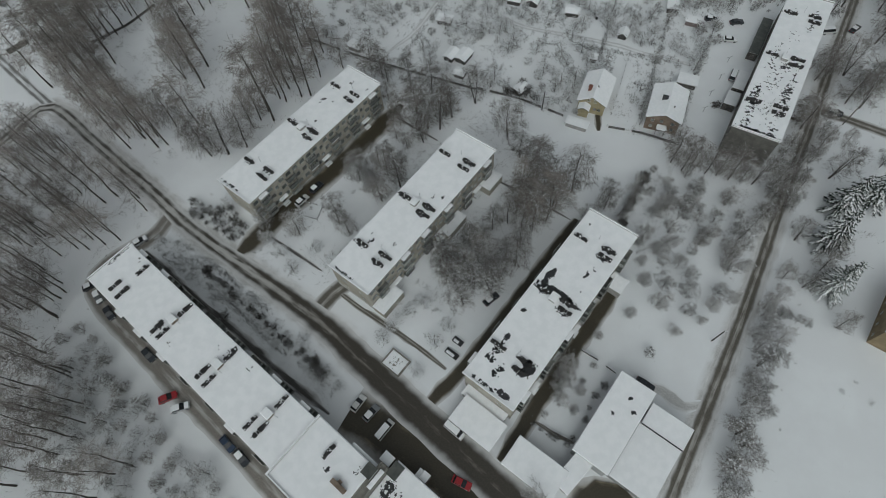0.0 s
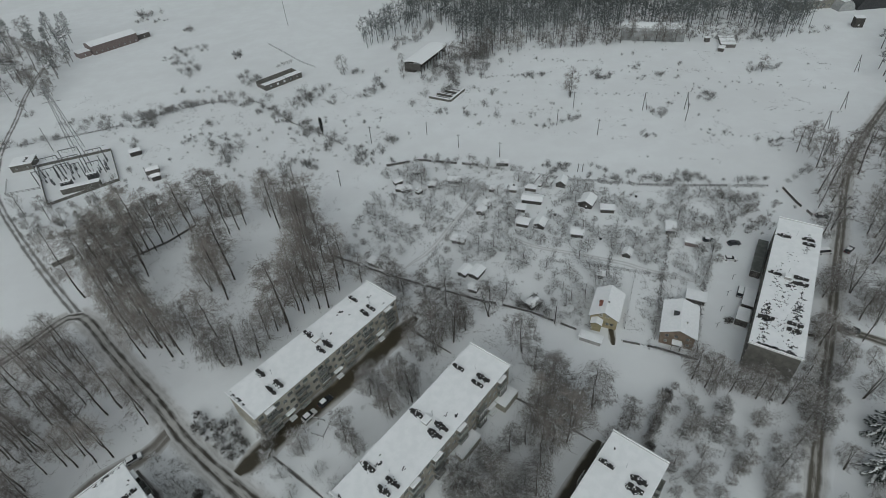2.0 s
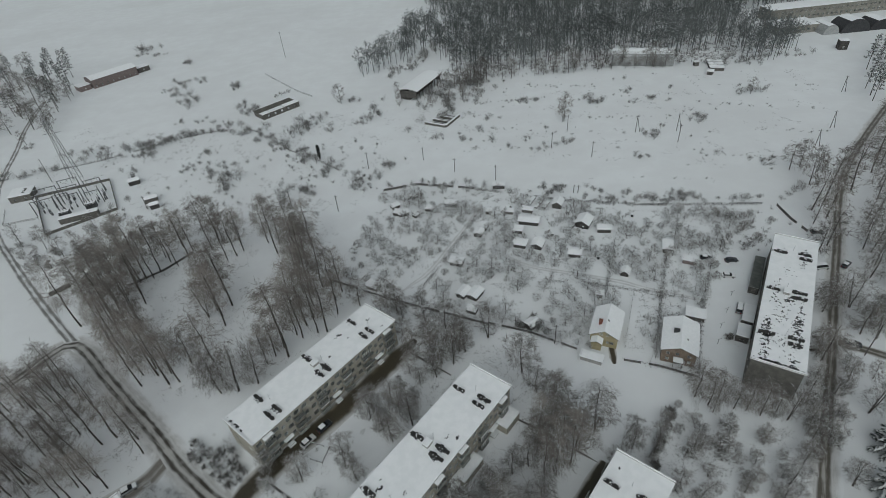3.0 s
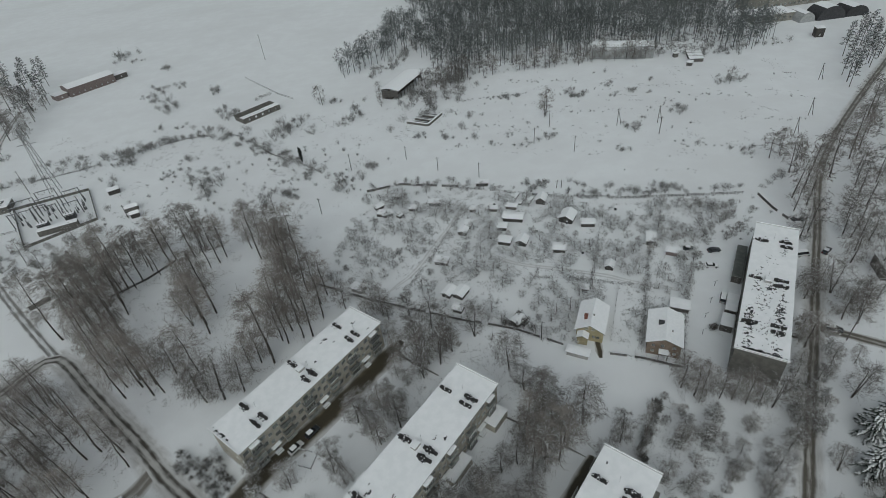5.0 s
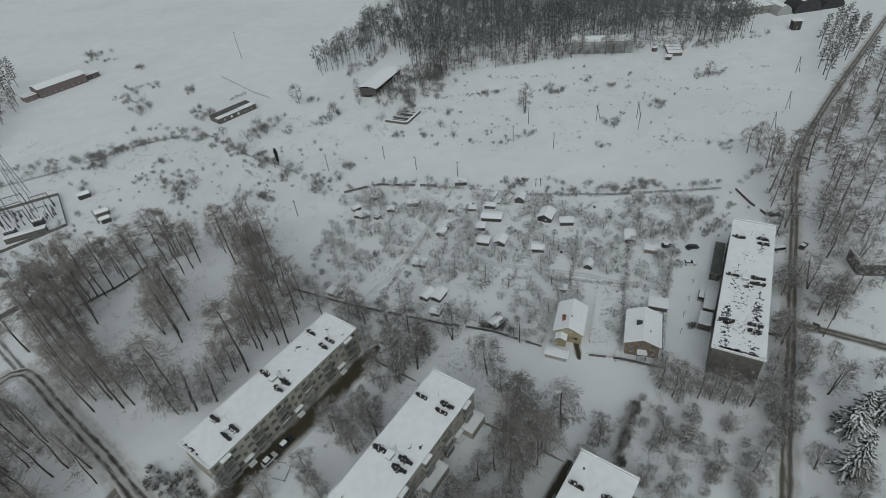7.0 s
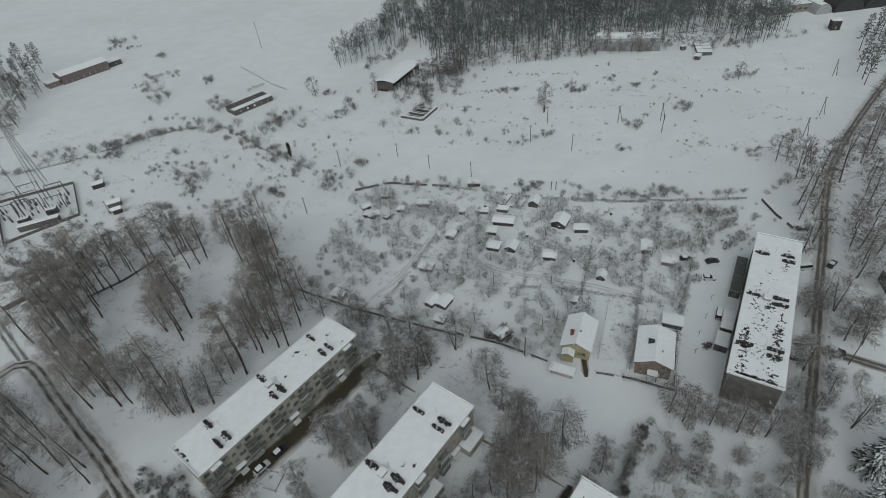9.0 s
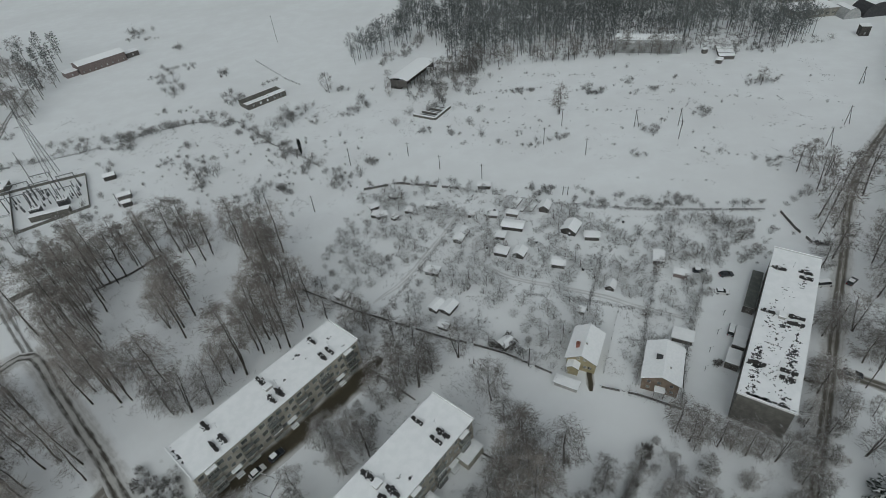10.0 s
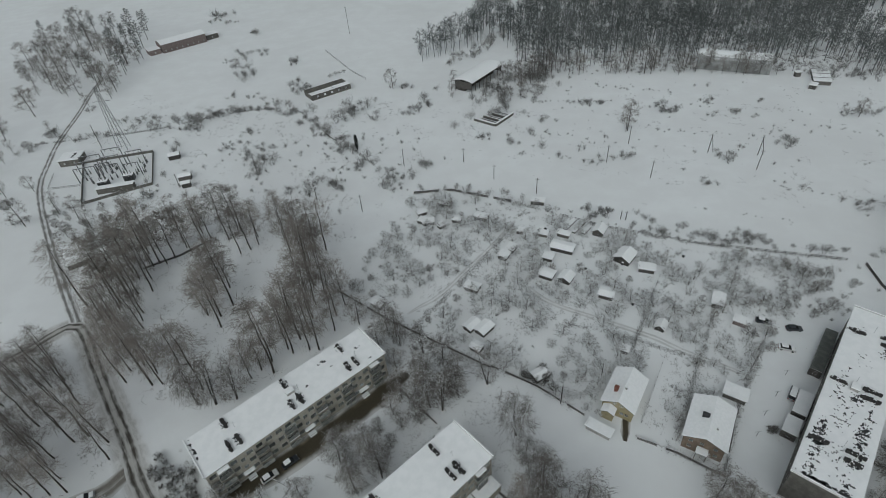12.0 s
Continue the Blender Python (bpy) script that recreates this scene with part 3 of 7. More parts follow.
def apartment_block(label, cx, cy, deg, length, width, height, sections, wall, balconies=True, blank_ends=False, seed=0, hatch_brick=False, vents=True, group="apartment blocks", flip=-1):
    rng = random.Random(seed)
    keep_out(cx, cy, length, width, deg, 2.2)
    e = thing("apartment_block", label, "building", cx, cy, deg, group)
    hl, hw = length / 2, width / 2
    storey, sill = (height - 1.3) / 3, 1.7
    long_holes, wins, balcs, stairs = [], [], [], []
    sec = length / sections
    for s in range(sections):
        c = sec * (s + 0.5)
        for k in range(3):
            z = sill + k * storey
            for off, kind in ((-0.42, "w"), (-0.27, "b"), (-0.12, "w"), (0.12, "w"), (0.27, "b"), (0.42, "w")):
                x = c + off * sec
                long_holes.append((x - 0.8, x + 0.8, z, z + 1.45))
                wins.append((x, z, WIN_WIDE))
                if kind == "b" and balconies:
                    balcs.append((x, z - 0.85, k))
            zs = z + (storey * 0.5 if k < 2 else 0.1)
            if k < 2:
                long_holes.append((c - 0.55, c + 0.55, zs + 0.35, zs + 1.65))
                wins.append((c, zs + 0.35, WIN_STAIR))
        stairs.append(c)
    doors = [(c - 0.6, c + 0.6, 0.35, 2.4) for c in stairs]
    end_holes = [] if blank_ends else [(width * f - 0.8, width * f + 0.8, sill + k * storey, sill + k * storey + 1.45) for f in (0.27, 0.73) for k in range(3)]
    g = Geo()
    front, back = Vector((0, -1, 0)), Vector((0, 1, 0))
    g.facade((-hl, -hw, 0), (1, 0, 0), front, length, 0.5, height, [h for h in long_holes] + [(a, b, 0.5, d) for a, b, _, d in doors])
    g.facade((hl, hw, 0), (-1, 0, 0), back, length, 0.5, height, long_holes)
    g.facade((hl, -hw, 0), (0, 1, 0), (1, 0, 0), width, 0.5, height, end_holes)
    g.facade((-hl, hw, 0), (0, -1, 0), (-1, 0, 0), width, 0.5, height, end_holes)
    part("wall", g, wall, e)
    # floors close the inside
    fl = Geo()
    for k in range(4):
        z = 0.55 + k * storey if k < 3 else height - 0.25
        fl.box(-hl + 0.3, hl - 0.3, -hw + 0.3, hw - 0.3, z - 0.1, z + 0.1)
    fl.box(-hl + 0.3, hl - 0.3, -0.1, 0.1, 0.7, height - 0.4)
    part("floor_slab", fl, M_PLINTH, e)
    part("plinth", Geo().box(-hl - 0.06, hl + 0.06, -hw - 0.06, hw + 0.06, -0.3, 0.5), M_PLINTH, e)
    for x, z, kind in wins:
        add_window(kind, e, x - hl, -hw + 0.14, z, 0)
        add_window(kind, e, hl - x, hw - 0.14, z, math.pi)
    for a, b, z0, z1 in end_holes:
        add_window(WIN_WIDE, e, hl - 0.14, (a + b) / 2 - hw, z0, math.pi / 2)
        add_window(WIN_WIDE, e, -hl + 0.14, hw - (a + b) / 2, z0, -math.pi / 2)
    for side in (-1, 1):
        turn = 0 if side < 0 else math.pi
        for x, z, k in balcs:
            b = part("balcony", BALCONY, None, e, "", (-side * (x - hl), side * hw, z), turn)
            if rng.random() < 0.4:
                part("glazing_frame", GLAZING, None, b)
                part("pane", BALCONY_PANE, None, b)
            if k == 2 and rng.random() < 0.32 or k < 2 and rng.random() < 0.04:
                cv = part("canopy", CANOPY_SLAB, None, e, "", (-side * (x - hl), side * hw, z + 2.55), turn)
                part("snow_cap", CANOPY, None, cv, "white snow on the canopy")
    for c in stairs:
        part("door", DOOR, None, e, "dark entrance door", (c - hl, -hw + 0.1, 0.5), 0)
        cv = part("canopy", CANOPY_SLAB, None, e, "", (c - hl, -hw, 2.75), 0)
        part("snow_cap", CANOPY, None, cv, "white snow on the canopy")
        part("doorstep", Geo().box(-1.0, 1.0, -1.3, 0, 0, 0.25).box(-1.0, 1.0, -0.9, 0, 0.25, 0.45), M_PLINTH, e, "", (c - hl, -hw - 0.06, 0))
    # roof
    o = 0.38
    part("roof", Geo().box(-hl - o, hl + o, -hw - o, hw + o, height, height + 0.16), M_PLINTH, e)
    top = height + 0.16
    snow = Geo().slab(-hl - o + 0.04, hl + o - 0.04, -hw - o + 0.04, hw + o - 0.04, top, top + 0.22, 0.12)
    part("roof_snow", snow, M_SNOW, e, "smooth white snow cover")
    par = part("parapet", Geo().box(hl + o - 0.3, hl + o, -hw - o, hw + o, top + 0.222, top + 0.5), M_PLINTH, e)
    part("snow_cap", Geo().slab(hl + o - 0.34, hl + o + 0.04, -hw - o - 0.03, hw + o + 0.03, top + 0.5, top + 0.62, 0.06), M_LUMP, par)
    par = part("parapet", Geo().box(-hl - o, -hl - o + 0.3, -hw - o, hw + o, top + 0.222, top + 0.42), M_PLINTH, e)
    part("snow_cap", Geo().slab(-hl - o - 0.03, -hl - o + 0.34, -hw - o - 0.03, hw + o + 0.03, top + 0.42, top + 0.52, 0.06), M_LUMP, par)
    rs = top + 0.22
    if vents:
        for n in range(5):
            part("bare_patch", ragged(seed * 70 + n, rng.uniform(0.5, 1.6), rng.uniform(0.4, 0.9), rng.uniform(-0.3, 0.0), 1.6), M_TAR, e, "dark bitumen showing through the snow", (rng.uniform(-hl + 2, hl - 2), rng.uniform(-hw + 1, hw - 1), rs))["kind"] = "stuff"
        part("bare_patch", ragged(seed * 70 + 8, 0.6, hw * 0.7, 0.0, 1.3), M_TAR, e, "dark bitumen showing through the snow", (-hl + 0.45, 0.3 * hw, rs))["kind"] = "stuff"
        for s in range(sections):
            c = -hl + sec * (s + 0.5)
            for x, y in ((c - 1.25, flip * hw * 0.47), (c + 1.25, flip * hw * 0.47), (c + 0.4, -flip * hw * 0.66)):
                flue = rng.choice(VENTS)
                v = part("roof_vent", flue[0], None, e, "dark ventilation stack with patchy snow", (x + rng.uniform(-0.3, 0.3), y + rng.uniform(-0.3, 0.3), rs - 0.02), math.pi / 2)
                part("snow_cap", flue[1], None, v)["kind"] = "stuff"
                if rng.random() < (0.85 if seed < 5 else 0.2):
                    part("bare_patch", ragged(seed * 50 + s * 7 + int(10 * y), 1.1, 2.3, rng.uniform(-0.1, 0.25), 1.5), M_TAR, e, "dark bitumen showing through the snow", (x, y, rs))["kind"] = "stuff"
            if s % 2 or sections == 4 and s in (1, 2):
                h = part("roof_hatch", Geo().box(-1.0, 1.0, -0.8, 0.8, 0, 0.9), M_BROWN if hatch_brick else M_PLINTH, e, "", (c + 0.2, 0.6, rs - 0.02))
                part("snow_cap", Geo().slab(-1.1, 1.1, -0.9, 0.9, 0.9, 1.15, 0.12), M_LUMP, h)
            mast = Geo().tube((0, 0, 0), (0, 0, 2.2), 0.03, 0.02, 5)
            for q in range(3):
                mast.tube((-0.5 + 0.1 * q, 0, 1.5 + 0.3 * q), (0.5 - 0.1 * q, 0, 1.5 + 0.3 * q), 0.015, 0.015, 4)
            part("aerial", mast, M_STEEL, e, "", (c + 2.2, rng.uniform(-2, 2), rs))
    return e, rs


def annex(e, x0, x1, y0, y1, h, material):
    """A low porch against a block, with snow on its roof."""
    a = part("porch", Geo().box(x0, x1, y0, y1, 0, h), material, e)
    part("porch_roof", Geo().box(x0 - 0.15, x1 + 0.15, y0 - 0.15, y1 + 0.1, h, h + 0.12), M_PLINTH, a)
    part("snow_cap", Geo().slab(x0 - 0.12, x1 + 0.12, y0 - 0.12, y1 + 0.06, h + 0.12, h + 0.36, 0.12), M_LUMP, a)


b1, top1 = apartment_block("three-storey beige panel block with snowy flat roof beside the birch grove", -46.5, 96.4, 53.0, 50, 12, 10.0, 3, M_PANEL, seed=1)
b2, top2 = apartment_block("three-storey beige panel block with low snow-topped porches", -14.1, 71.3, 53.5, 50, 12, 10.0, 3, M_PANEL, seed=2)
annex(b2, 18.5, 24.5, -9.3, -6.1, 2.6, M_PANEL)
annex(b2, 1.0, 8.5, -9.0, -6.1, 2.4, M_PANEL)
annex(b2, -25.2, -18.0, -9.6, -6.1, 2.8, M_PANEL)
b3, top3 = apartment_block("three-storey panel block with bare bitumen patches on its snowy roof", 18.0, 45.6, 52.6, 50, 12.2, 10.0, 3, M_PANEL, seed=3)
annex(b3, -27.4, -25.1, -5.4, 5.2, 2.9, M_PLINTH)
annex(b3, 14.0, 18.0, -10.2, -6.2, 2.6, M_PLINTH)
for n, (x, y, sx, sy, c) in enumerate(((4.0, 4.3, 3.4, 0.9, 0.5), (1.6, 0.2, 1.3, 5.0, 0.45), (-13.8, 3.6, 2.2, 0.7, 0.3), (-18.6, 3.6, 2.8, 1.5, 0.0), (-16.0, -4.0, 1.6, 1.8, 0.5), (-23.8, -3.0, 0.8, 2.0, 0.35), (-20.6, 0.6, 2.6, 1.2, -0.15), (10.2, -2.6, 3.0, 1.0, -0.2), (-5.6, 4.4, 1.2, 0.8, 0.1))):
    part("bare_patch", ragged(300 + n, sx, sy, c), M_TAR, b3, "dark bitumen showing through the snow", (x, y, top3))["kind"] = "stuff"
b4, top4 = apartment_block("grey brick block with patchy roof snow beside the lane", 87.0, 117.3, 60.6, 58.8, 11.7, 10.3, 3, M_BRICKW, balconies=False, blank_ends=True, seed=4, flip=-1)
for n, (x, y, sx, sy, c) in enumerate(((-28.9, 0.0, 0.7, 6.0, 0.4), (-16.5, 3.9, 5.0, 1.4, 0.15), (-12.2, -3.2, 5.0, 1.6, 0.12), (-9.0, 1.2, 7.5, 2.8, -0.3), (-22.5, 3.4, 4.6, 2.0, -0.1), (-2.5, -0.6, 2.6, 1.8, 0.1), (3.5, 3.0, 5.0, 1.4, -0.35), (16.5, -2.4, 3.5, 1.2, -0.2), (-25.0, -1.8, 3.6, 2.6, -0.38), (20.5, 3.0, 3.5, 1.4, -0.4), (-18.0, -3.6, 4.6, 1.6, -0.12), (-3.0, 3.2, 4.0, 2.0, -0.28), (-20.5, 0.4, 4.0, 2.0, -0.3), (9.5, 0.5, 5.0, 3.0, -0.5), (-6.0, -3.8, 3.6, 1.2, -0.15), (-27.0, 3.4, 2.2, 1.8, -0.05), (-27.2, -3.4, 2.0, 1.8, -0.12), (22.0, -3.0, 3.2, 1.0, -0.2))):
    part("bare_patch", ragged(400 + n, sx, sy, c - 0.08, 1.7), M_TAR, b4, "dark bitumen showing through the snow", (x, y, top4))["kind"] = "stuff"
b0, top0 = apartment_block("long three-storey block with thick roof snow above the parking lane", -62.2, 35.6, -38.5, 66, 11.7, 10.0, 4, M_PANEL, seed=5, hatch_brick=True, flip=-1)


# ---- shop building that continues the long block ----
def shop():
    e = thing("shop_building", "flat-roofed shop wing with stepped snowy roofs and rooftop sheds", "building", -25.6, 5.6, -38.5)
    h = 9.3
    keep_out(-18, 0, 40, 20, -38.5, 1)
    holes = [(x, x + 1.6, z, z + 1.45) for z in (1.9, 5.0) for x in (1.5, 5, 8.5, 12)]
    g = Geo().facade((-14.2, -6.5, 0), (1, 0, 0), (0, -1, 0), 15.5, 0.4, h, holes).facade((1.3, 7.6, 0), (-1, 0, 0), (0, 1, 0), 15.5, 0.4, h, holes)
    g.facade((1.3, -6.5, 0), (0, 1, 0), (1, 0, 0), 14.1, 0.4, h, []).facade((-14.2, 7.6, 0), (0, -1, 0), (-1, 0, 0), 14.1, 0.4, h, [])
    part("wall", g, M_PANEL, e)
    for a, b, z0, z1 in holes:
        add_window(WIN_WIDE, e, (a + b) / 2 - 13.2, -6.36, z0, 0)
        add_window(WIN_WIDE, e, 1.3 - (a + b) / 2, 7.46, z0, math.pi)
    part("plinth", Geo().box(-14.26, 1.36, -6.56, 7.66, -0.2, 0.4), M_PLINTH, e)
    r = part("roof", Geo().box(-14.3, 1.6, -6.8, 7.9, h, h + 0.2), M_PLINTH, e)
    part("roof_snow", Geo().slab(-14.25, 1.5, -6.7, 7.8, h + 0.2, h + 0.45, 0.12), M_SNOW, r)
    par = part("parapet", Geo().box(-14.3, -13.9, -6.8, 7.9, h + 0.46, h + 0.9).box(-13.9, 1.6, -6.85, -6.55, h + 0.46, h + 0.75), M_PLINTH, e)
    part("snow_cap", Geo().slab(-14.35, -13.85, -6.85, 7.95, h + 0.9, h + 1.02, 0.06), M_LUMP, par)
    v = part("roof_vent", VENTS[0][0], None, e, "dark ventilation stack with patchy snow", (-7.5, 4.3, h + 0.43), math.pi / 2)
    part("snow_cap", VENTS[0][1], None, v)["kind"] = "stuff"
    part("chimney", Geo().box(-3.2, 0.2, 0.5, 1.3, h + 0.43, h + 1.5).box(-2.2, -1.5, 1.3, 1.9, h + 0.43, h + 1.2).box(-3.3, 0.3, 0.42, 1.38, h + 1.5, h + 1.6), M_BROWN, e, "long brown brick chimney stack")
    part("bare_patch", ragged(78, 1.0, 0.8, -0.05, 1.4), M_TAR, e, "dark bitumen showing through the snow", (-5.8, 1.6, h + 0.455))["kind"] = "stuff"
    part("bare_patch", ragged(79, 0.8, 1.6, -0.2, 1.8), M_TAR, e, "dark bitumen showing through the snow", (-0.6, 5.0, h + 0.455))["kind"] = "stuff"
    part("link_roof", Geo().box(1.62, 3.4, -6.0, 9.4, 5.0, h - 0.5).box(1.62, 1.9, -6.0, 9.4, h - 0.5, h + 0.1).box(3.2, 3.4, -6.0, 9.4, h - 0.5, h - 0.2), M_RENDER, e, "bare concrete roof of the link")
    s = part("roof_shed", Geo().box(0.2, 2.3, 5.5, 7.9, h + 0.0, h + 1.5), M_METALW, e, "grey rooftop shed")
    part("shed_roof", Geo().box(0.1, 2.4, 5.4, 8.0, h + 1.5, h + 1.62), M_FELT, s, "grey-green felt roof")
    part("snow_ledge", Geo().slab(2.5, 3.5, 4.2, 8.4, h - 0.2, h + 0.05, 0.12), M_LUMP, e)
    s = part("roof_shed", Geo().box(3.42, 5.6, 8.4, 11.3, 5.3, 7.0), M_METALW, e, "grey rooftop shed")
    part("shed_roof", Geo().box(3.42, 5.75, 8.3, 11.45, 7.0, 7.12), M_FELT, s, "grey-green felt roof")
    part("service_box", Geo().box(0.4, 2.9, 9.5, 11.6, 0, 6.3), M_RENDER, e, "concrete stair box")
    part("box_snow", Geo().slab(0.35, 2.95, 9.45, 11.65, 6.3, 6.42, 0.06), M_PLINTH, e)
    part("cornice", Geo().box(-5.2, 1.5, 7.95, 8.6, h - 0.6, h - 0.45), M_PLINTH, e)
    w = part("low_wing", Geo().box(3.42, 26, -5.0, 11.5, 0, 5.0), M_PANEL, e)
    part("wing_roof", Geo().box(3.44, 26.3, -5.3, 11.8, 5.0, 5.2), M_PLINTH, w)
    part("roof_snow", Geo().slab(3.46, 26.2, -5.2, 11.7, 5.2, 5.45, 0.12), M_SNOW, w)
    for n, (x, y, sx, sy, c) in enumerate(((5.6, 6.2, 1.8, 2.4, 0.25), (8.6, 7.6, 1.2, 0.9, -0.1), (7.6, 3.2, 2.4, 1.6, 0.0), (13.0, 5.0, 1.6, 1.2, -0.1))):
        part("bare_patch", ragged(77 + 11 * n, sx, sy, c, 1.6), M_TAR, e, "dark bitumen showing through the snow", (x, y, 5.46))["kind"] = "stuff"
    part("loading_bay", Geo().box(7.6, 10.2, 11.6, 13.6, 0, 3.6), M_REDBR, e)
    part("bay_roof", Geo().slab(8.6, 10.3, 11.85, 13.8, 3.6, 3.9, 0.1), M_LUMP, e)
    part("entrance_canopy", Geo().slab(18.0, 21.5, 11.85, 13.6, 3.0, 3.35, 0.1), M_LUMP, e)


shop()


# ---- low buildings near the street ----
def low_building(name, label, cx, cy, deg, length, width, h, wall, windows=3, category="building", group="", pitch=0.0, roof_over=0.35, snowy=True):
    """A flat or slightly pitched hall with snow, windows along its long sides and a door."""
    keep_out(cx, cy, length, width, deg, 1.2)
    e = thing(name, label, category, cx, cy, deg, group)
    a, b = length / 2, width / 2
    holes = [(length * (k + 0.5) / windows - 0.45, length * (k + 0.5) / windows + 0.45, 1.0, 2.1) for k in range(windows)] if windows else []
    door = [(width / 2 - 0.6, width / 2 + 0.6, 0.05, 2.1)]
    g = Geo().facade((-a, -b, 0), (1, 0, 0), (0, -1, 0), length, 0, h, holes, 0.15).facade((a, b, 0), (-1, 0, 0), (0, 1, 0), length, 0, h, holes, 0.15)
    g.facade((a, -b, 0), (0, 1, 0), (1, 0, 0), width, 0, h, [], 0.15).facade((-a, b, 0), (0, -1, 0), (-1, 0, 0), width, 0, h, door, 0.15)
    if pitch:
        g.add([(-a, -b, h), (-a, b, h), (-a, 0, h + pitch)], [(0, 1, 2)]).add([(a, -b, h), (a, b, h), (a, 0, h + pitch)], [(0, 1, 2)])
    part("wall", g, wall, e)
    for x0, x1, z0, z1 in holes:
        add_window(WIN_SMALL, e, (x0 + x1) / 2 - a, -b + 0.1, z0, 0)
        add_window(WIN_SMALL, e, a - (x0 + x1) / 2, b - 0.1, z0, math.pi)
    part("door", DOOR, None, e, "", (-a + 0.1, 0, 0.05), -math.pi / 2)
    o = roof_over
    if pitch:
        part("roof", Geo().gable(-a - o, a + o, -b - o, b + o, h - 0.02 - pitch * o / b, pitch * (1 + o / b), 0.14), M_WOOD, e)
        part("roof_snow", Geo().gable(-a - o + 0.03, a + o - 0.03, -b - o + 0.03, b + o - 0.03, h + 0.125 - pitch * o / b, pitch * (1 + o / b), 0.24), M_LUMP, e)
    else:
        part("roof", Geo().box(-a - o, a + o, -b - o, b + o, h, h + 0.14), M_PLINTH, e)
        if not snowy:
            part("roof_felt", Geo().slab(-a - o + 0.03, a + o - 0.03, -b - o + 0.03, b + o - 0.03, h + 0.14, h + 0.2, 0.04), M_FELT, e)
            return e
        part("roof_snow", Geo().slab(-a - o + 0.03, a + o - 0.03, -b - o + 0.03, b + o - 0.03, h + 0.14, h + 0.4, 0.12), M_SNOW, e)
    return e


hall_c = low_building("workshop_hall", "large low hall with smooth snow on a shallow pitched roof", 28.8, 20.8, 53.2, 19.5, 7.5, 5.6, M_METALW, 5)
for n, (x, y) in enumerate(((1.0, 1.2), (3.4, -2.2), (5.6, -0.4))):
    part("bare_patch", ragged(600 + n, 0.7, 0.6, 0.1), M_TAR, hall_c, "dark roofing showing through the snow", (x, y, 6.0))["kind"] = "stuff"
low_building("workshop_wing", "flat-roofed workshop wing under level snow", 34.2, 13.2, 53.2, 12.4, 8.9, 3.6, M_METALW, 4)
hb = low_building("workshop_wing", "higher flat-roofed wing with snow beside the lane", 39.6, 20.0, 53.2, 4.6, 8.6, 4.3, M_METALW, 2)
# thin bitumen strips stand in for the shade at the roof edges
part("gutter", Geo().box(-2.72, -2.5, -4.5, 4.5, 4.70, 4.80), M_TAR, hb, "dark line for the shade between two roofs")
part("gutter", Geo().box(-10.0, 10.0, -4.15, -3.98, 5.6, 5.72), M_TAR, hall_c, "dark line for the shade along the eaves")
low_building("service_building", "small flat-roofed service building beside the street", 0.6, 20.6, 52.5, 6.0, 10.2, 3.6, M_PLINTH, 2)
low_building("service_building", "low flat-roofed building with a snowy roof", 12.1, 11.8, 53.5, 6.4, 11.2, 3.6, M_PLINTH, 2)
low_building("service_building", "narrow link building with white fence rail", 19.6, 11.0, 45, 7.4, 3.3, 3.4, M_PLINTH, 2)
base = thing("ruined_foundation", "low concrete foundation with snow lying inside", "foundation", -18.2, 34.4, 52.5)
keep_out(-18.2, 34.4, 5, 6, 52.5, 0.5)
for x0, x1, y0, y1 in ((-2.3, 2.3, -2.7, -2.4), (-2.3, 2.3, 2.4, 2.7), (-2.3, -2.0, -2.4, 2.4), (2.0, 2.3, -2.4, 2.4)):
    part("wall", Geo().box(x0, x1, y0, y1, 0, 0.8), M_RENDER, base)
part("snow_bed", Geo().slab(-2.0, 2.0, -2.4, 2.4, 0.0, 0.62, 0.1), M_LUMP, base)
part("rubble", bare_patch(501, 0.8, 0.9, 60, 0.22), M_RENDER, base, "grey rubble showing through snow", (0, 0, 0.62))["kind"] = "stuff"

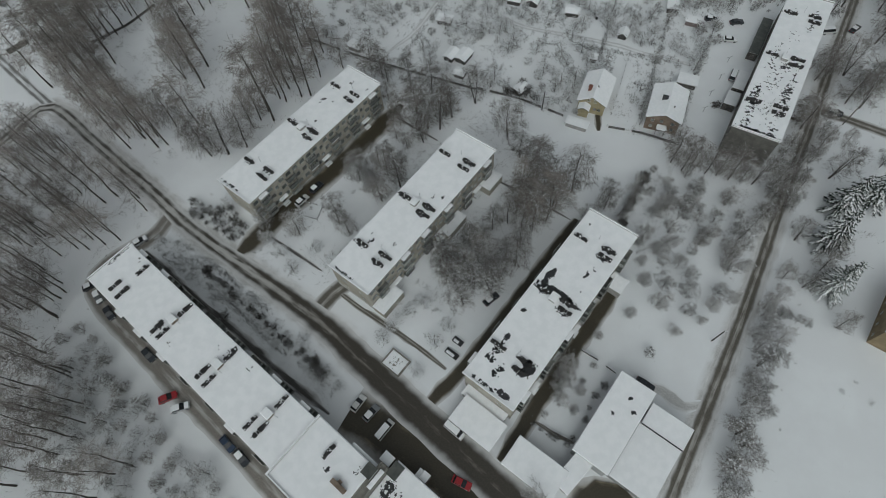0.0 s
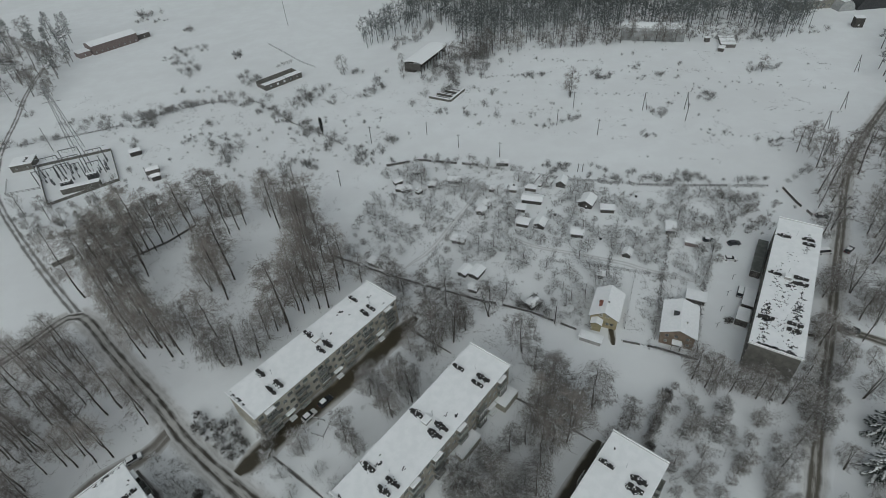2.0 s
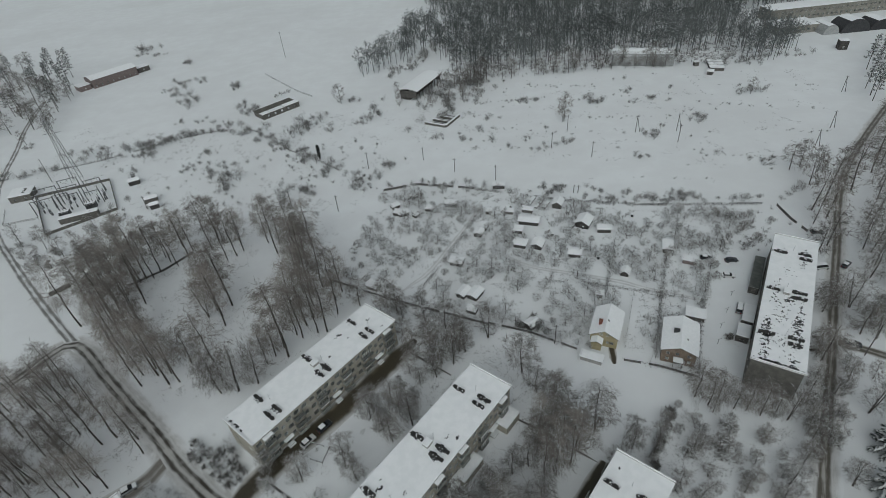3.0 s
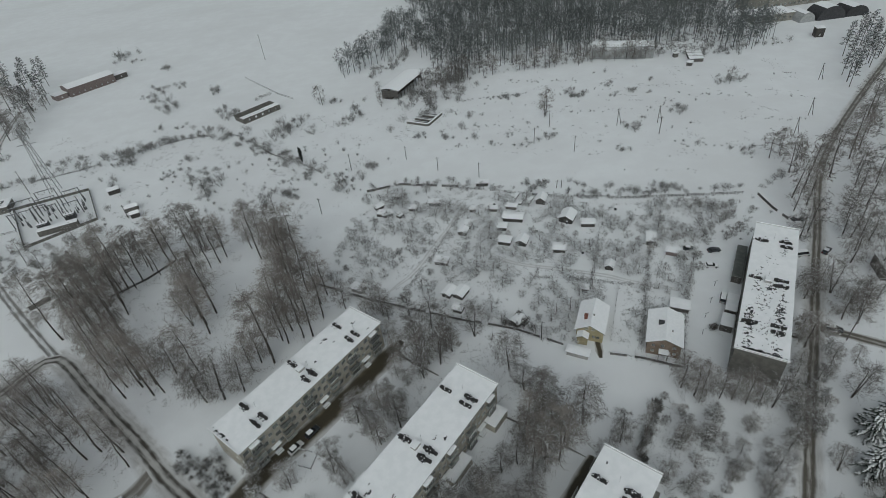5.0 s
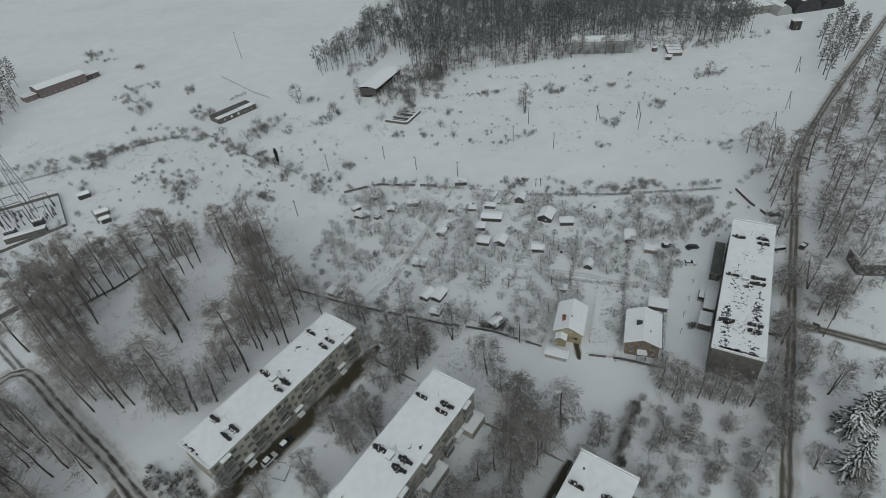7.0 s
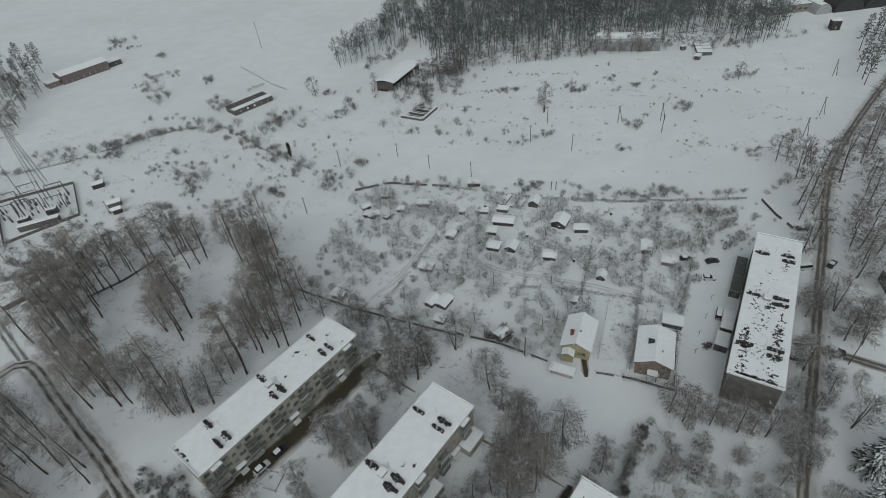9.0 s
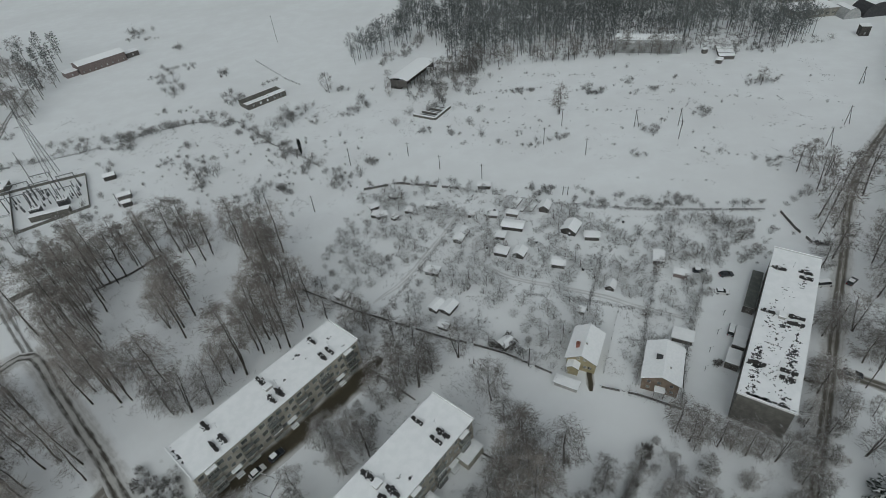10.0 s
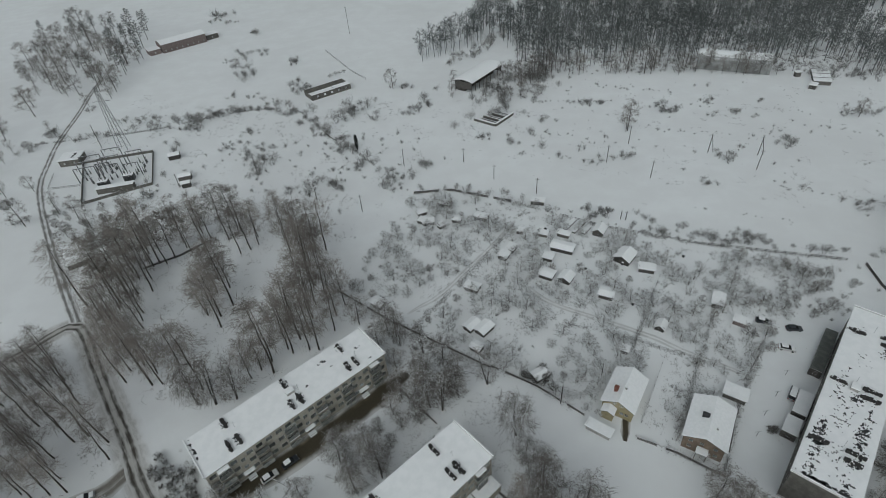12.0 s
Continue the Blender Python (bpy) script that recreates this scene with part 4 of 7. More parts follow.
# ---- houses and sheds in the gardens ----
def house(label, cx, cy, deg, length, width, h, rise, wall, front):
    """A detached house; its ridge runs along x and its front gable faces -x. front: windows (y, z, kind)."""
    keep_out(cx, cy, length, width, deg, 1.5)
    e = thing("detached_house", label, "house", cx, cy, deg, "garden houses")
    a, b = length / 2, width / 2
    side = [(length * f - 0.45, length * f + 0.45, z, z + 1.1) for f in (0.25, 0.6, 0.85) for z in ((1.3,) if h < 4 else (1.2, h - 1.6))]
    fh = [(b - y - k / 2, b - y + k / 2, z, z + 1.1) for y, z, k in front]
    g = Geo().facade((-a, -b, 0), (1, 0, 0), (0, -1, 0), length, 0, h, side).facade((a, b, 0), (-1, 0, 0), (0, 1, 0), length, 0, h, side)
    g.facade((a, -b, 0), (0, 1, 0), (1, 0, 0), width, 0, h, []).facade((-a, b, 0), (0, -1, 0), (-1, 0, 0), width, 0, h, [w for w in fh if w[3] < h])
    for x in (-a, a):
        g.add([(x, -b, h), (x, b, h), (x, 0, h + rise)], [(0, 1, 2)])
    part("wall", g, wall, e)
    for x0, x1, z0, z1 in side:
        add_window(WIN_SMALL, e, (x0 + x1) / 2 - a, -b + 0.12, z0, 0)
        add_window(WIN_SMALL, e, a - (x0 + x1) / 2, b - 0.12, z0, math.pi)
    for y, z, k in front:
        add_window(WIN_SMALL, e, -a + (0.12 if z + 1.1 < h else -0.06), y, z, -math.pi / 2)
    o = 0.55
    part("roof", Geo().gable(-a - o, a + o, -b - o, b + o, h - rise * o / b, rise * (1 + o / b), 0.16), M_WOOD, e)
    part("roof_snow", Geo().gable(-a - o + 0.03, a + o - 0.03, -b - o + 0.03, b + o - 0.03, h + 0.163 - rise * o / b, rise * (1 + o / b), 0.26), M_LUMP, e, "white snow on both slopes")
    return e, a, b


M_CHIMNEY = surface("chimney_brick", (0.18, 0.07, 0.05), (0.25, 0.11, 0.085), 2, 12, 0.9, 0.3)
yh, ya, yb = house("yellow rendered house with snowy gable roof and brick chimney", 36.2, 114.6, 69, 11.0, 7.6, 4.2, 2.2, M_YELLOW, [(-1.2, 1.2, 0.9), (-2.4, 1.2, 0.9), (-0.9, 4.3, 0.9), (0.9, 4.3, 0.9)])
part("chimney", Geo().box(-2.9, -2.0, 1.2, 2.1, 4.8, 7.2).box(-3.0, -1.9, 1.1, 2.2, 7.2, 7.35), M_CHIMNEY, yh, "red brick chimney")
part("chimney", Geo().box(-1.6, -1.1, -0.7, -0.2, 5.6, 7.3), M_PLINTH, yh)
porch = part("porch", Geo().box(-7.6, -5.5, 0.3, 3.2, 0, 2.9), M_YELLOW, yh)
part("porch_roof", Geo().gable(-8.0, -5.5, 0.0, 3.5, 2.85, 0.9, 0.12), M_WOOD, porch)
part("roof_snow", Geo().gable(-7.97, -5.53, 0.03, 3.47, 2.98, 0.9, 0.22), M_LUMP, porch)
ribbon("pavement", "bare brown forecourt beside the yellow house", [(36.6, 110.6), (36.5, 108.0), (36.4, 105.0), (36.2, 102.6)], 3.0, M_YARD, 0.03, "pavement", guard=False)
bh, ba, bb = house("brown brick house with snowy roof and entrance canopy", 55.0, 107.6, 70, 12.0, 8.8, 4.9, 1.9, M_BROWN, [(2.8, 3.1, 0.9), (0.4, 3.3, 0.9), (-2.6, 3.1, 0.9), (2.8, 0.9, 0.9), (-2.9, 0.9, 0.9)])
part("chimney", Geo().box(-0.5, 0.4, 0.6, 2.0, 5.9, 7.4).box(-0.6, 0.5, 0.5, 2.1, 7.4, 7.5), M_TAR, bh, "dark chimney block")
part("chimney", Geo().box(-2.6, -2.2, -1.9, -1.5, 5.8, 7.2), M_PLINTH, bh)
cv = part("canopy", Geo().box(-8.0, -6.0, -1.3, 1.2, 2.6, 2.72), M_PLINTH, bh)
part("snow_cap", Geo().slab(-8.05, -6.55, -1.35, 1.25, 2.72, 2.98, 0.1), M_LUMP, cv)
for y in (-1.2, 1.1):
    part("canopy_post", Geo().tube((-7.9, y, 0), (-7.9, y, 2.6), 0.07, 0.07, 6), M_WOOD, cv)
part("door", DOOR, None, bh, "", (-6.03, 0.0, 0.1), -math.pi / 2)

GARDEN = "garden sheds"
# centre, turn, length, width, wall height, pitch
for cx, cy, deg, le, wi, h, pi_, wall in (
    (30.0, 104.4, -25, 6.0, 2.2, 2.2, 0, M_PLINTH), (64.0, 120.0, -22, 5.2, 3.6, 2.3, 0, M_WOOD), (8.8, 202.4, -6, 5.0, 2.6, 2.2, 0, M_WOOD),
    (31.8, 185.4, 70, 4.4, 3.6, 2.6, 1.2, M_WOOD), (19.3, 182.4, -18, 4.2, 2.2, 2.0, 0, M_WOOD), (19.2, 174.6, -15, 7.6, 4.0, 2.3, 0.4, M_WOOD),
    (14.3, 169.0, -15, 3.6, 3.0, 2.0, 0, M_WOOD), (20.8, 159.0, 66, 4.2, 3.8, 2.2, 0.9, M_WOOD), (14.6, 160.0, -20, 4.4, 3.6, 2.1, 0.2, M_WOOD),
    (1.5, 172.2, 70, 3.4, 2.6, 2.1, 0.2, M_WOOD), (-0.6, 168.0, 70, 3.4, 3.0, 2.1, 0.5, M_WOOD), (39.8, 171.8, 62, 6.0, 5.2, 2.6, 1.3, M_BROWN),
    (46.4, 166.8, -8, 4.8, 3.0, 2.2, 0, M_WOOD), (33.3, 153.0, -14, 4.2, 3.6, 2.2, 0.3, M_WOOD), (48.2, 141.4, 66, 3.0, 2.6, 1.9, 0.9, M_WOOD),
    (65.9, 154.0, 74, 5.2, 3.0, 2.3, 0.3, M_WOOD), (70.8, 146.0, -24, 4.2, 2.4, 2.2, 0, M_REDBR), (-8.9, 150.8, -18, 4.4, 3.0, 2.2, 0.3, M_WOOD),
    (-2.6, 133.4, 58, 4.8, 3.4, 2.2, 0.5, M_WOOD), (-6.6, 134.2, 58, 4.4, 2.8, 2.2, 0.5, M_WOOD), (-3.7, 126.0, -25, 3.0, 2.6, 2.1, 0.4, M_WOOD),
    (37.6, 130.8, -20, 1.8, 1.8, 2.2, 0.2, M_WOOD), (-31.5, 184.7, 20, 4.0, 2.8, 2.0, 0.3, M_WOOD), (-28.4, 197.6, -15, 3.4, 2.4, 2.0, 0.0, M_WOOD), (-20.7, 187.2, -10, 3.2, 2.4, 1.9, 0.2, M_WOOD), (-35.5, 190.5, 35, 3.4, 2.4, 1.9, 0.2, M_WOOD), (-26.0, 183.0, 50, 2.6, 2.0, 1.8, 0.0, M_WOOD), (-11.7, 190.0, -12, 4.6, 3.0, 2.1, 0.3, M_WOOD), (12.1, 182.0, -12, 3.0, 2.2, 1.8, 0, M_WOOD),
    (3.7, 182.6, -12, 2.2, 2.0, 2.0, 0, M_WOOD), (-37.8, 139.6, -28, 4.2, 3.0, 2.2, 0.3, M_PLINTH), (-33.5, 185.0, -20, 4.0, 2.6, 2.0, 0, M_WOOD), (14.6, 118.6, 40, 3.6, 2.8, 2.2, 0.5, M_WOOD),
):
    low_building("garden_shed", "small weathered garden shed with a thick snow cap", cx, cy, deg, le, wi, 0.74 * h, M_WOOD if wall is M_BROWN else wall, 0, "shed", GARDEN, pi_, 0.42)
for cx, cy, deg, le, wi, h, label in ((90.0, 136.0, 61, 17.0, 2.8, 2.6, "long dark-roofed garage row behind the block"), (79.8, 117.6, 61, 7.5, 3.0, 2.5, "low snow-topped garage behind the block"), (75.6, 110.8, 61, 5.2, 3.2, 2.4, "small dark garage with snow behind the block")):
    low_building("garage", label, cx - 1.2, cy + 0.6, deg, le, wi, h, M_WOOD, 0, "garage", "garages behind the block", 0.0, 0.15, le < 10)


for cx, cy, deg, le, wi in ((-168.7, 224.8, 30, 5.0, 3.6), (-151.2, 206.8, 28, 5.5, 3.0), (-146.7, 200.8, 28, 3.6, 2.2)):
    low_building("field_shed", "small dark shed on the waste land", cx, cy, deg, le, wi, 2.2, M_WOOD, 0, "shed", "field sheds", 0.7, 0.25)


# ---- fences ----
def fence(label, points, h=1.05, step=2.4, boards=True, material=M_WOOD):
    e = thing("fence", label, "fence", points[0][0], points[0][1], 0, "garden fences")
    post = Geo().box(-0.05, 0.05, -0.05, 0.05, 0, h + 0.1).mesh("post", material)
    rng = random.Random(int(points[0][0] * 10))
    o = Vector((*points[0], 0))
    for a, b in zip(points, points[1:]):
        a, b = Vector((*a, 0)), Vector((*b, 0))
        n = max(1, round((b - a).length / step))
        ang = math.atan2(b.y - a.y, b.x - a.x)
        s = (b - a).length / n
        board = Geo()
        k = max(2, int(s / 0.32)) if boards else 2
        xs = [0.06]
        for j in range(k):
            x = 0.06 + (s - 0.12) * (j + 1) / k
            xs += [x - 0.05, x]
        xs[-1] = s - 0.06
        board.lattice(sorted(xs), [0.1, 0.3, 0.42, h - 0.22, h - 0.08, h], (lambda i, j: i % 2 == 0 or j in (1, 3)) if boards else (lambda i, j: j in (1, 3) or i % 2 == 1 and j == 2), -0.02, 0.02)
        me = board.mesh("fence_panel", material)
        snow = Geo().slab(0.0, s, -0.06, 0.06, h, h + 0.09, 0.04).mesh("snow_cap", M_LUMP)
        for k in range(n):
            p = a + (b - a) * (k / n) - o
            part("post", post, None, e, "", p, ang)
            if rng.random() < 0.9:
                q = part("fence_panel", me, None, e, "", p, ang)
                if rng.random() < 0.16:
                    part("snow_cap", snow, None, q)
        part("post", post, None, e, "", b - o, ang)


OLD = "weathered dark garden fence with snow along its top"
fence(OLD, [(1.1, 120.2), (14, 115.4), (26.4, 108.3)])
fence(OLD, [(39.0, 103.6), (47.6, 101.2), (57.4, 96.8)])
fence(OLD, [(47.9, 104.5), (53, 119), (57.8, 131.7), (64.0, 148.8)])
fence(OLD, [(57.4, 97.2), (62.5, 112), (68.4, 125.0), (78.7, 146.7)])
fence("old plank fence along the top of the gardens", [(-42.0, 204.4), (-27.1, 208.0), (-1.9, 202.1)], 1.2)
fence("low wire fence along the top of the gardens", [(12, 197), (34.6, 189.0), (65.0, 182.8), (109.0, 179.2)], 1.0, 3.0, False)
fence(OLD, [(39.5, 131.2), (44.5, 146), (49.3, 161.1)])
fence(OLD, [(-53.7, 144.2), (-32.5, 133.4), (1.1, 119.6)])
fence("low rail fence between two garden plots", [(40.4, 108.5), (44.5, 120), (49.0, 132.8)], 1.0, 2.6, False)
fence("dark plank fence beside the block's yard", [(73.2, 103.6), (79, 114), (86, 127)], 1.6)
fence("dark fence at the clearing in the grove", [(-130.2, 146.0), (-120.3, 154.7), (-113.5, 164.8)], 1.0)
fence("low garden fence round the square", [(24.7, 37.4), (28.0, 35.2), (31.6, 32.2)], 1.0)
fence("dark hedge fence at the street corner", [(12.5, 22.6), (16.5, 19.6), (20.8, 17.6)], 0.7, 2.4, False)
fence("low white fence rail by the link building", [(18.6, 7.4), (21.6, 10.4), (23.4, 12.2)], 1.1, 1.2, False, M_FRAME)
fence("wooden fence panel in the garden field", [(113.8, 177.5), (114.5, 168), (116.4, 160.0)], 1.2, 2.6)
fence("low rails round a small yard", [(-46.2, 79.2), (-41.0, 77.9), (-42.0, 73.6), (-45.2, 74.6)], 0.8, 1.6, False)


# ---- cars ----
PAINTS = {"red": paint("red_car_paint", (0.33, 0.015, 0.02)), "white": paint("white_car_paint", (0.60, 0.60, 0.59)), "dark": paint("dark_car_paint", (0.022, 0.026, 0.032)),
          "blue": paint("blue_car_paint", (0.025, 0.045, 0.085)), "maroon": paint("maroon_car_paint", (0.10, 0.014, 0.018)), "grey": paint("grey_car_paint", (0.20, 0.21, 0.22)), "silver": paint("silver_car_paint", (0.34, 0.35, 0.36))}
TYRE = Geo().tube((0, -0.1, 0), (0, 0.1, 0), 0.32, 0.32, 12).mesh("tyre", M_TYRE)
RIM = Geo().tube((0, -0.11, 0), (0, 0.11, 0), 0.18, 0.18, 8).mesh("rim", M_STEEL)
LAMP = surface("lamp_lens", (0.55, 0.55, 0.52), (0.65, 0.65, 0.62), 3, 9, 0.2, 0.0, 0.01, 0.0)
TAIL = surface("tail_lens", (0.28, 0.02, 0.02), (0.35, 0.03, 0.03), 3, 9, 0.2, 0.0, 0.01, 0.0)


def hull(profile, half, inset):
    """A car shell from a side outline (x, z): vertical in the middle, drawn in at the sides."""
    g, n = Geo(), len(profile)
    zmid = sum(p[1] for p in profile) / n
    v = []
    for y, k in ((-half, inset), (-half + 0.12, 0.0), (half - 0.12, 0.0), (half, inset)):
        v += [(x * (1 - 0.03 * (k > 0)), y, z - k * (z - zmid)) for x, z in profile]
    f = [tuple(range(n)), tuple(range(4 * n - 1, 3 * n - 1, -1))]
    for r in range(3):
        f += [(r * n + (i + 1) % n, r * n + i, r * n + n + i, r * n + n + (i + 1) % n) for i in range(n)]
    return g.add(v, f)


def car(colour, label, x, y, deg, snow=0.0, van=False):
    le, ro = (2.45, 2.0) if van else (2.15, 1.45)
    e = thing("van" if van else "car", label, "van" if van else "car", x, y, deg, "parked cars", z=0.05)
    shell = [(-le, 0.35), (-le, 0.75), (-le + 0.1, 0.92), (0.95, 0.95), (le - 0.15, 0.78), (le, 0.6), (le, 0.32)]
    body = part("body", hull(shell, 0.86, 0.12), PAINTS[colour], e)
    cab = [(-le + (0.08 if van else 0.35), 0.92), (-le + (0.15 if van else 0.75), ro - 0.04), (0.1 if not van else 1.1, ro - 0.04), (1.0 if not van else 1.75, 0.94)]
    part("glasshouse", hull(cab, 0.76, 0.1), M_CARGLASS, e)
    roof = Geo().slab(cab[1][0] + 0.02, cab[2][0] - 0.02, -0.68, 0.68, ro - 0.05, ro + 0.02, 0.05)
    part("roof", roof, PAINTS[colour], e)
    for sx in (-1, 1):
        for xx in (cab[1][0] + 0.1, cab[2][0] - 0.1):
            part("pillar", Geo().tube((xx, sx * 0.74, 0.93), (xx * 0.96, sx * 0.66, ro - 0.02), 0.05, 0.05, 4), PAINTS[colour], e)
    if snow:
        part("snow_cap", Geo().slab(cab[1][0] - 0.05, cab[2][0] + 0.05, -0.70, 0.70, ro + 0.02, ro + 0.02 + 0.14 * snow, 0.05), M_LUMP, e, "snow on the roof")
        if snow > 0.8:
            part("snow_cap", Geo().slab(1.0 if not van else 1.75, le - 0.2, -0.74, 0.74, 0.82, 1.02, 0.06), M_LUMP, e, "snow on the bonnet")
            part("snow_cap", Geo().slab(-le + 0.05, cab[0][0] + 0.25, -0.74, 0.74, 0.93, 1.06, 0.05), M_LUMP, e, "snow on the boot lid")
    for wx in (-le * 0.62, le * 0.64):
        for wy in (-0.76, 0.76):
            w = part("wheel", TYRE, None, e, "", (wx, wy, 0.30))
            part("rim", RIM, None, w)
    for wy in (-0.6, 0.6):
        part("headlight", Geo().slab(le - 0.06, le + 0.02, wy - 0.16, wy + 0.16, 0.55, 0.68, 0.02), LAMP, e)
        part("taillight", Geo().slab(-le - 0.02, -le + 0.05, wy - 0.14, wy + 0.14, 0.62, 0.8, 0.02), TAIL, e)


car("red", "bright red hatchback parked beside the lane", -70.3, 25.9, 25)
car("silver", "snow-dusted silver car parked on the verge", -66.8, 23.7, 20, 1)
car("dark", "dark estate car parked on the snowy lane", -77.8, 35.9, -40)
car("blue", "dark blue hatchback on the snow beside trees", -54.1, 16.0, -42)
car("dark", "small dark car half buried in snow", -50.4, 13.2, -44, 0.6)
car("dark", "dark saloon parked by the block's corner", -91.2, 46.6, -48)
car("dark", "dark car with a snowy bonnet at the corner", -95.6, 51.0, -52, 0.9)
car("dark", "dark car partly hidden by the block's end", -98.6, 54.2, 30, 0.5)
car("white", "white saloon parked in the shop yard", -26.0, 25.0, 55)
car("grey", "grey car parked on dark wet asphalt", -22.9, 22.9, 50, 0.4)
car("white", "white van parked in the shop yard", -19.6, 19.4, 52, 0.6, True)
car("red", "red saloon on the muddy forecourt", -2.8, 9.0, -25)
car("white", "small white delivery van by the service building", -4.4, 19.4, -38, 1.0, True)
car("dark", "dark saloon in the snowy back yard", 84.5, 145.6, 5)
car("white", "snow-covered car in the back yard", 80.6, 137.8, -10, 1.0)
car("grey", "grey van behind the garages", 78.0, 122.4, 62, 0.5, True)
car("dark", "dark estate car on the side lane", 102.4, 107.0, -28, 0.4)
car("dark", "dark car parked under roadside trees", 119.3, 159.2, -8, 0.5)
car("dark", "dark car beside the lane", 119.1, 140.8, 40, 0.7)
car("white", "white van beside the brick block", 111.0, 140.0, 5, 0.8, True)
car("dark", "dark car parked along the wet access lane", -43.6, 83.9, 52, 0.3)
car("white", "snow-covered car by the block entrance", -47.0, 79.6, 52, 0.6)
car("silver", "snow-dusted car at the bend of the lane", -89.4, 67.2, 40, 0.9)
car("dark", "dark car tucked behind the workshop", 37.6, 29.6, -35)
for hx, hy, hl in ((-5.2, 36.6, 3.4), (-3.8, 39.6, 2.6)):
    hatch = thing("cellar_hatch", "low dark cellar hatch with patchy snow", "hatch", hx, hy, -38, "cellar hatches")
    part("lid", Geo().box(-hl / 2, hl / 2, -0.7, 0.7, 0, 0.4), M_TAR, hatch)
    part("snow_cap", Geo().slab(-hl / 2 + 0.3, hl / 2 - 0.9, -0.6, 0.1, 0.4, 0.5, 0.05), M_LUMP, hatch)
car("dark", "dark car under bare courtyard trees", 4.2, 50.2, 40, 0.3)
car("silver", "old car buried in snow among the garden sheds", 12.1, 184.4, -15, 1.0)
for fx, fy, fl in ((21.4, 189.4, 7.5), (24.6, 188.2, 8.5), (27.2, 186.4, 5.0)):
    bed = thing("cold_frame", "long low cold frame under a cap of snow", "garden bed", fx, fy, 62, "cold frames")
    part("side_board", Geo().box(-fl / 2, fl / 2, -0.75, -0.69, 0, 0.55).box(-fl / 2, fl / 2, 0.69, 0.75, 0, 0.55).box(-fl / 2, -fl / 2 + 0.06, -0.69, 0.69, 0, 0.55).box(fl / 2 - 0.06, fl / 2, -0.69, 0.69, 0, 0.55), M_WOOD, bed)
    part("snow_cap", Geo().slab(-fl / 2 - 0.03, fl / 2 + 0.03, -0.78, 0.78, 0.55, 0.78, 0.2), M_LUMP, bed)
for bx, by in ((58.9, 175.1), (62.6, 168.1), (38.9, 168.7), (3.9, 184.1), (41.0, 150.0), (9.5, 163.0), (27.0, 165.0)):
    butt = thing("water_butt", "dark garden water butt with a lid of snow", "barrel", bx, by, 0, "water butts")
    part("barrel", Geo().tube((0, 0, 0), (0, 0, 0.5), 0.38, 0.46, 10).tube((0, 0, 0.5), (0, 0, 1.05), 0.46, 0.38, 10), M_TAR, butt)
    part("snow_cap", Geo().tube((0, 0, 1.05), (0, 0, 1.2), 0.38, 0.28, 10), M_LUMP, butt)
car("dark", "dark car with snow by the garden shed", 77.0, 147.4, -15, 0.6)


# ---- poles and power station ----
def pole(x, y, h=8.5, lean=(0.0, 0.0), strut=False):
    e = thing("utility_pole", "weathered wooden utility pole standing in the snow", "pole", x, y, 0, "utility poles")
    top = (lean[0], lean[1], h)
    part("shaft", Geo().tube((0, 0, 0), top, 0.16, 0.11, 7), M_WOOD, e)
    part("crossarm", Geo().box(-0.8 + lean[0], 0.8 + lean[0], lean[1] - 0.06, lean[1] + 0.06, h - 0.7, h - 0.58), M_WOOD, e)
    if strut:
        part("strut", Geo().tube((2.2, 0.4, 0), (lean[0], lean[1], h - 0.8), 0.14, 0.10, 6), M_WOOD, e)


for x, y, h, s in ((-143.7, 412.9, 19, 0), (35.9, 236.2, 8.5, 0), (-10.6, 218.7, 7, 0), (7.8, 209.1, 7.5, 0), (52.9, 225.1, 8, 0), (46.0, 253.5, 9, 0), (39.6, 194.8, 4, 0), (41.4, 194.5, 4, 0),
                   (78.4, 247.9, 9, 1), (94.8, 235.0, 9, 0), (97.8, 246.8, 9, 1), (140.3, 200.7, 9, 1), (150.0, 222.0, 9, 1), (166.0, 240.0, 9, 1), (192.8, 280.4, 9, 1), (-192.3, 174.6, 9, 0), (-216.7, 231.8, 13, 0), (-120, 216, 8, 0), (-82, 196, 8, 0), (-60, 190, 8, 0), (-150, 200, 7, 0), (-52, 226, 9, 0), (20.5, 111, 8, 0), (103.5, 103.0, 8, 0), (54.4, 39.9, 7, 0), (-26, 232, 7, 0)):
    pole(x, y, h, (0.15, -0.1), bool(s))


for cx, cy in ((66.6, 108.8), (73.9, 121.4), (78.0, 128.6), (69.8, 115.1)):
    cp = thing("clothes_post", "T-shaped metal clothes-line post in the snowy yard", "post", cx, cy, 20, "clothes posts")
    part("shaft", Geo().tube((0, 0, 0), (0, 0, 2.1), 0.06, 0.05, 6), M_STEEL, cp)
    part("crossbar", Geo().box(-0.9, 0.9, -0.05, 0.05, 2.0, 2.1), M_STEEL, cp)


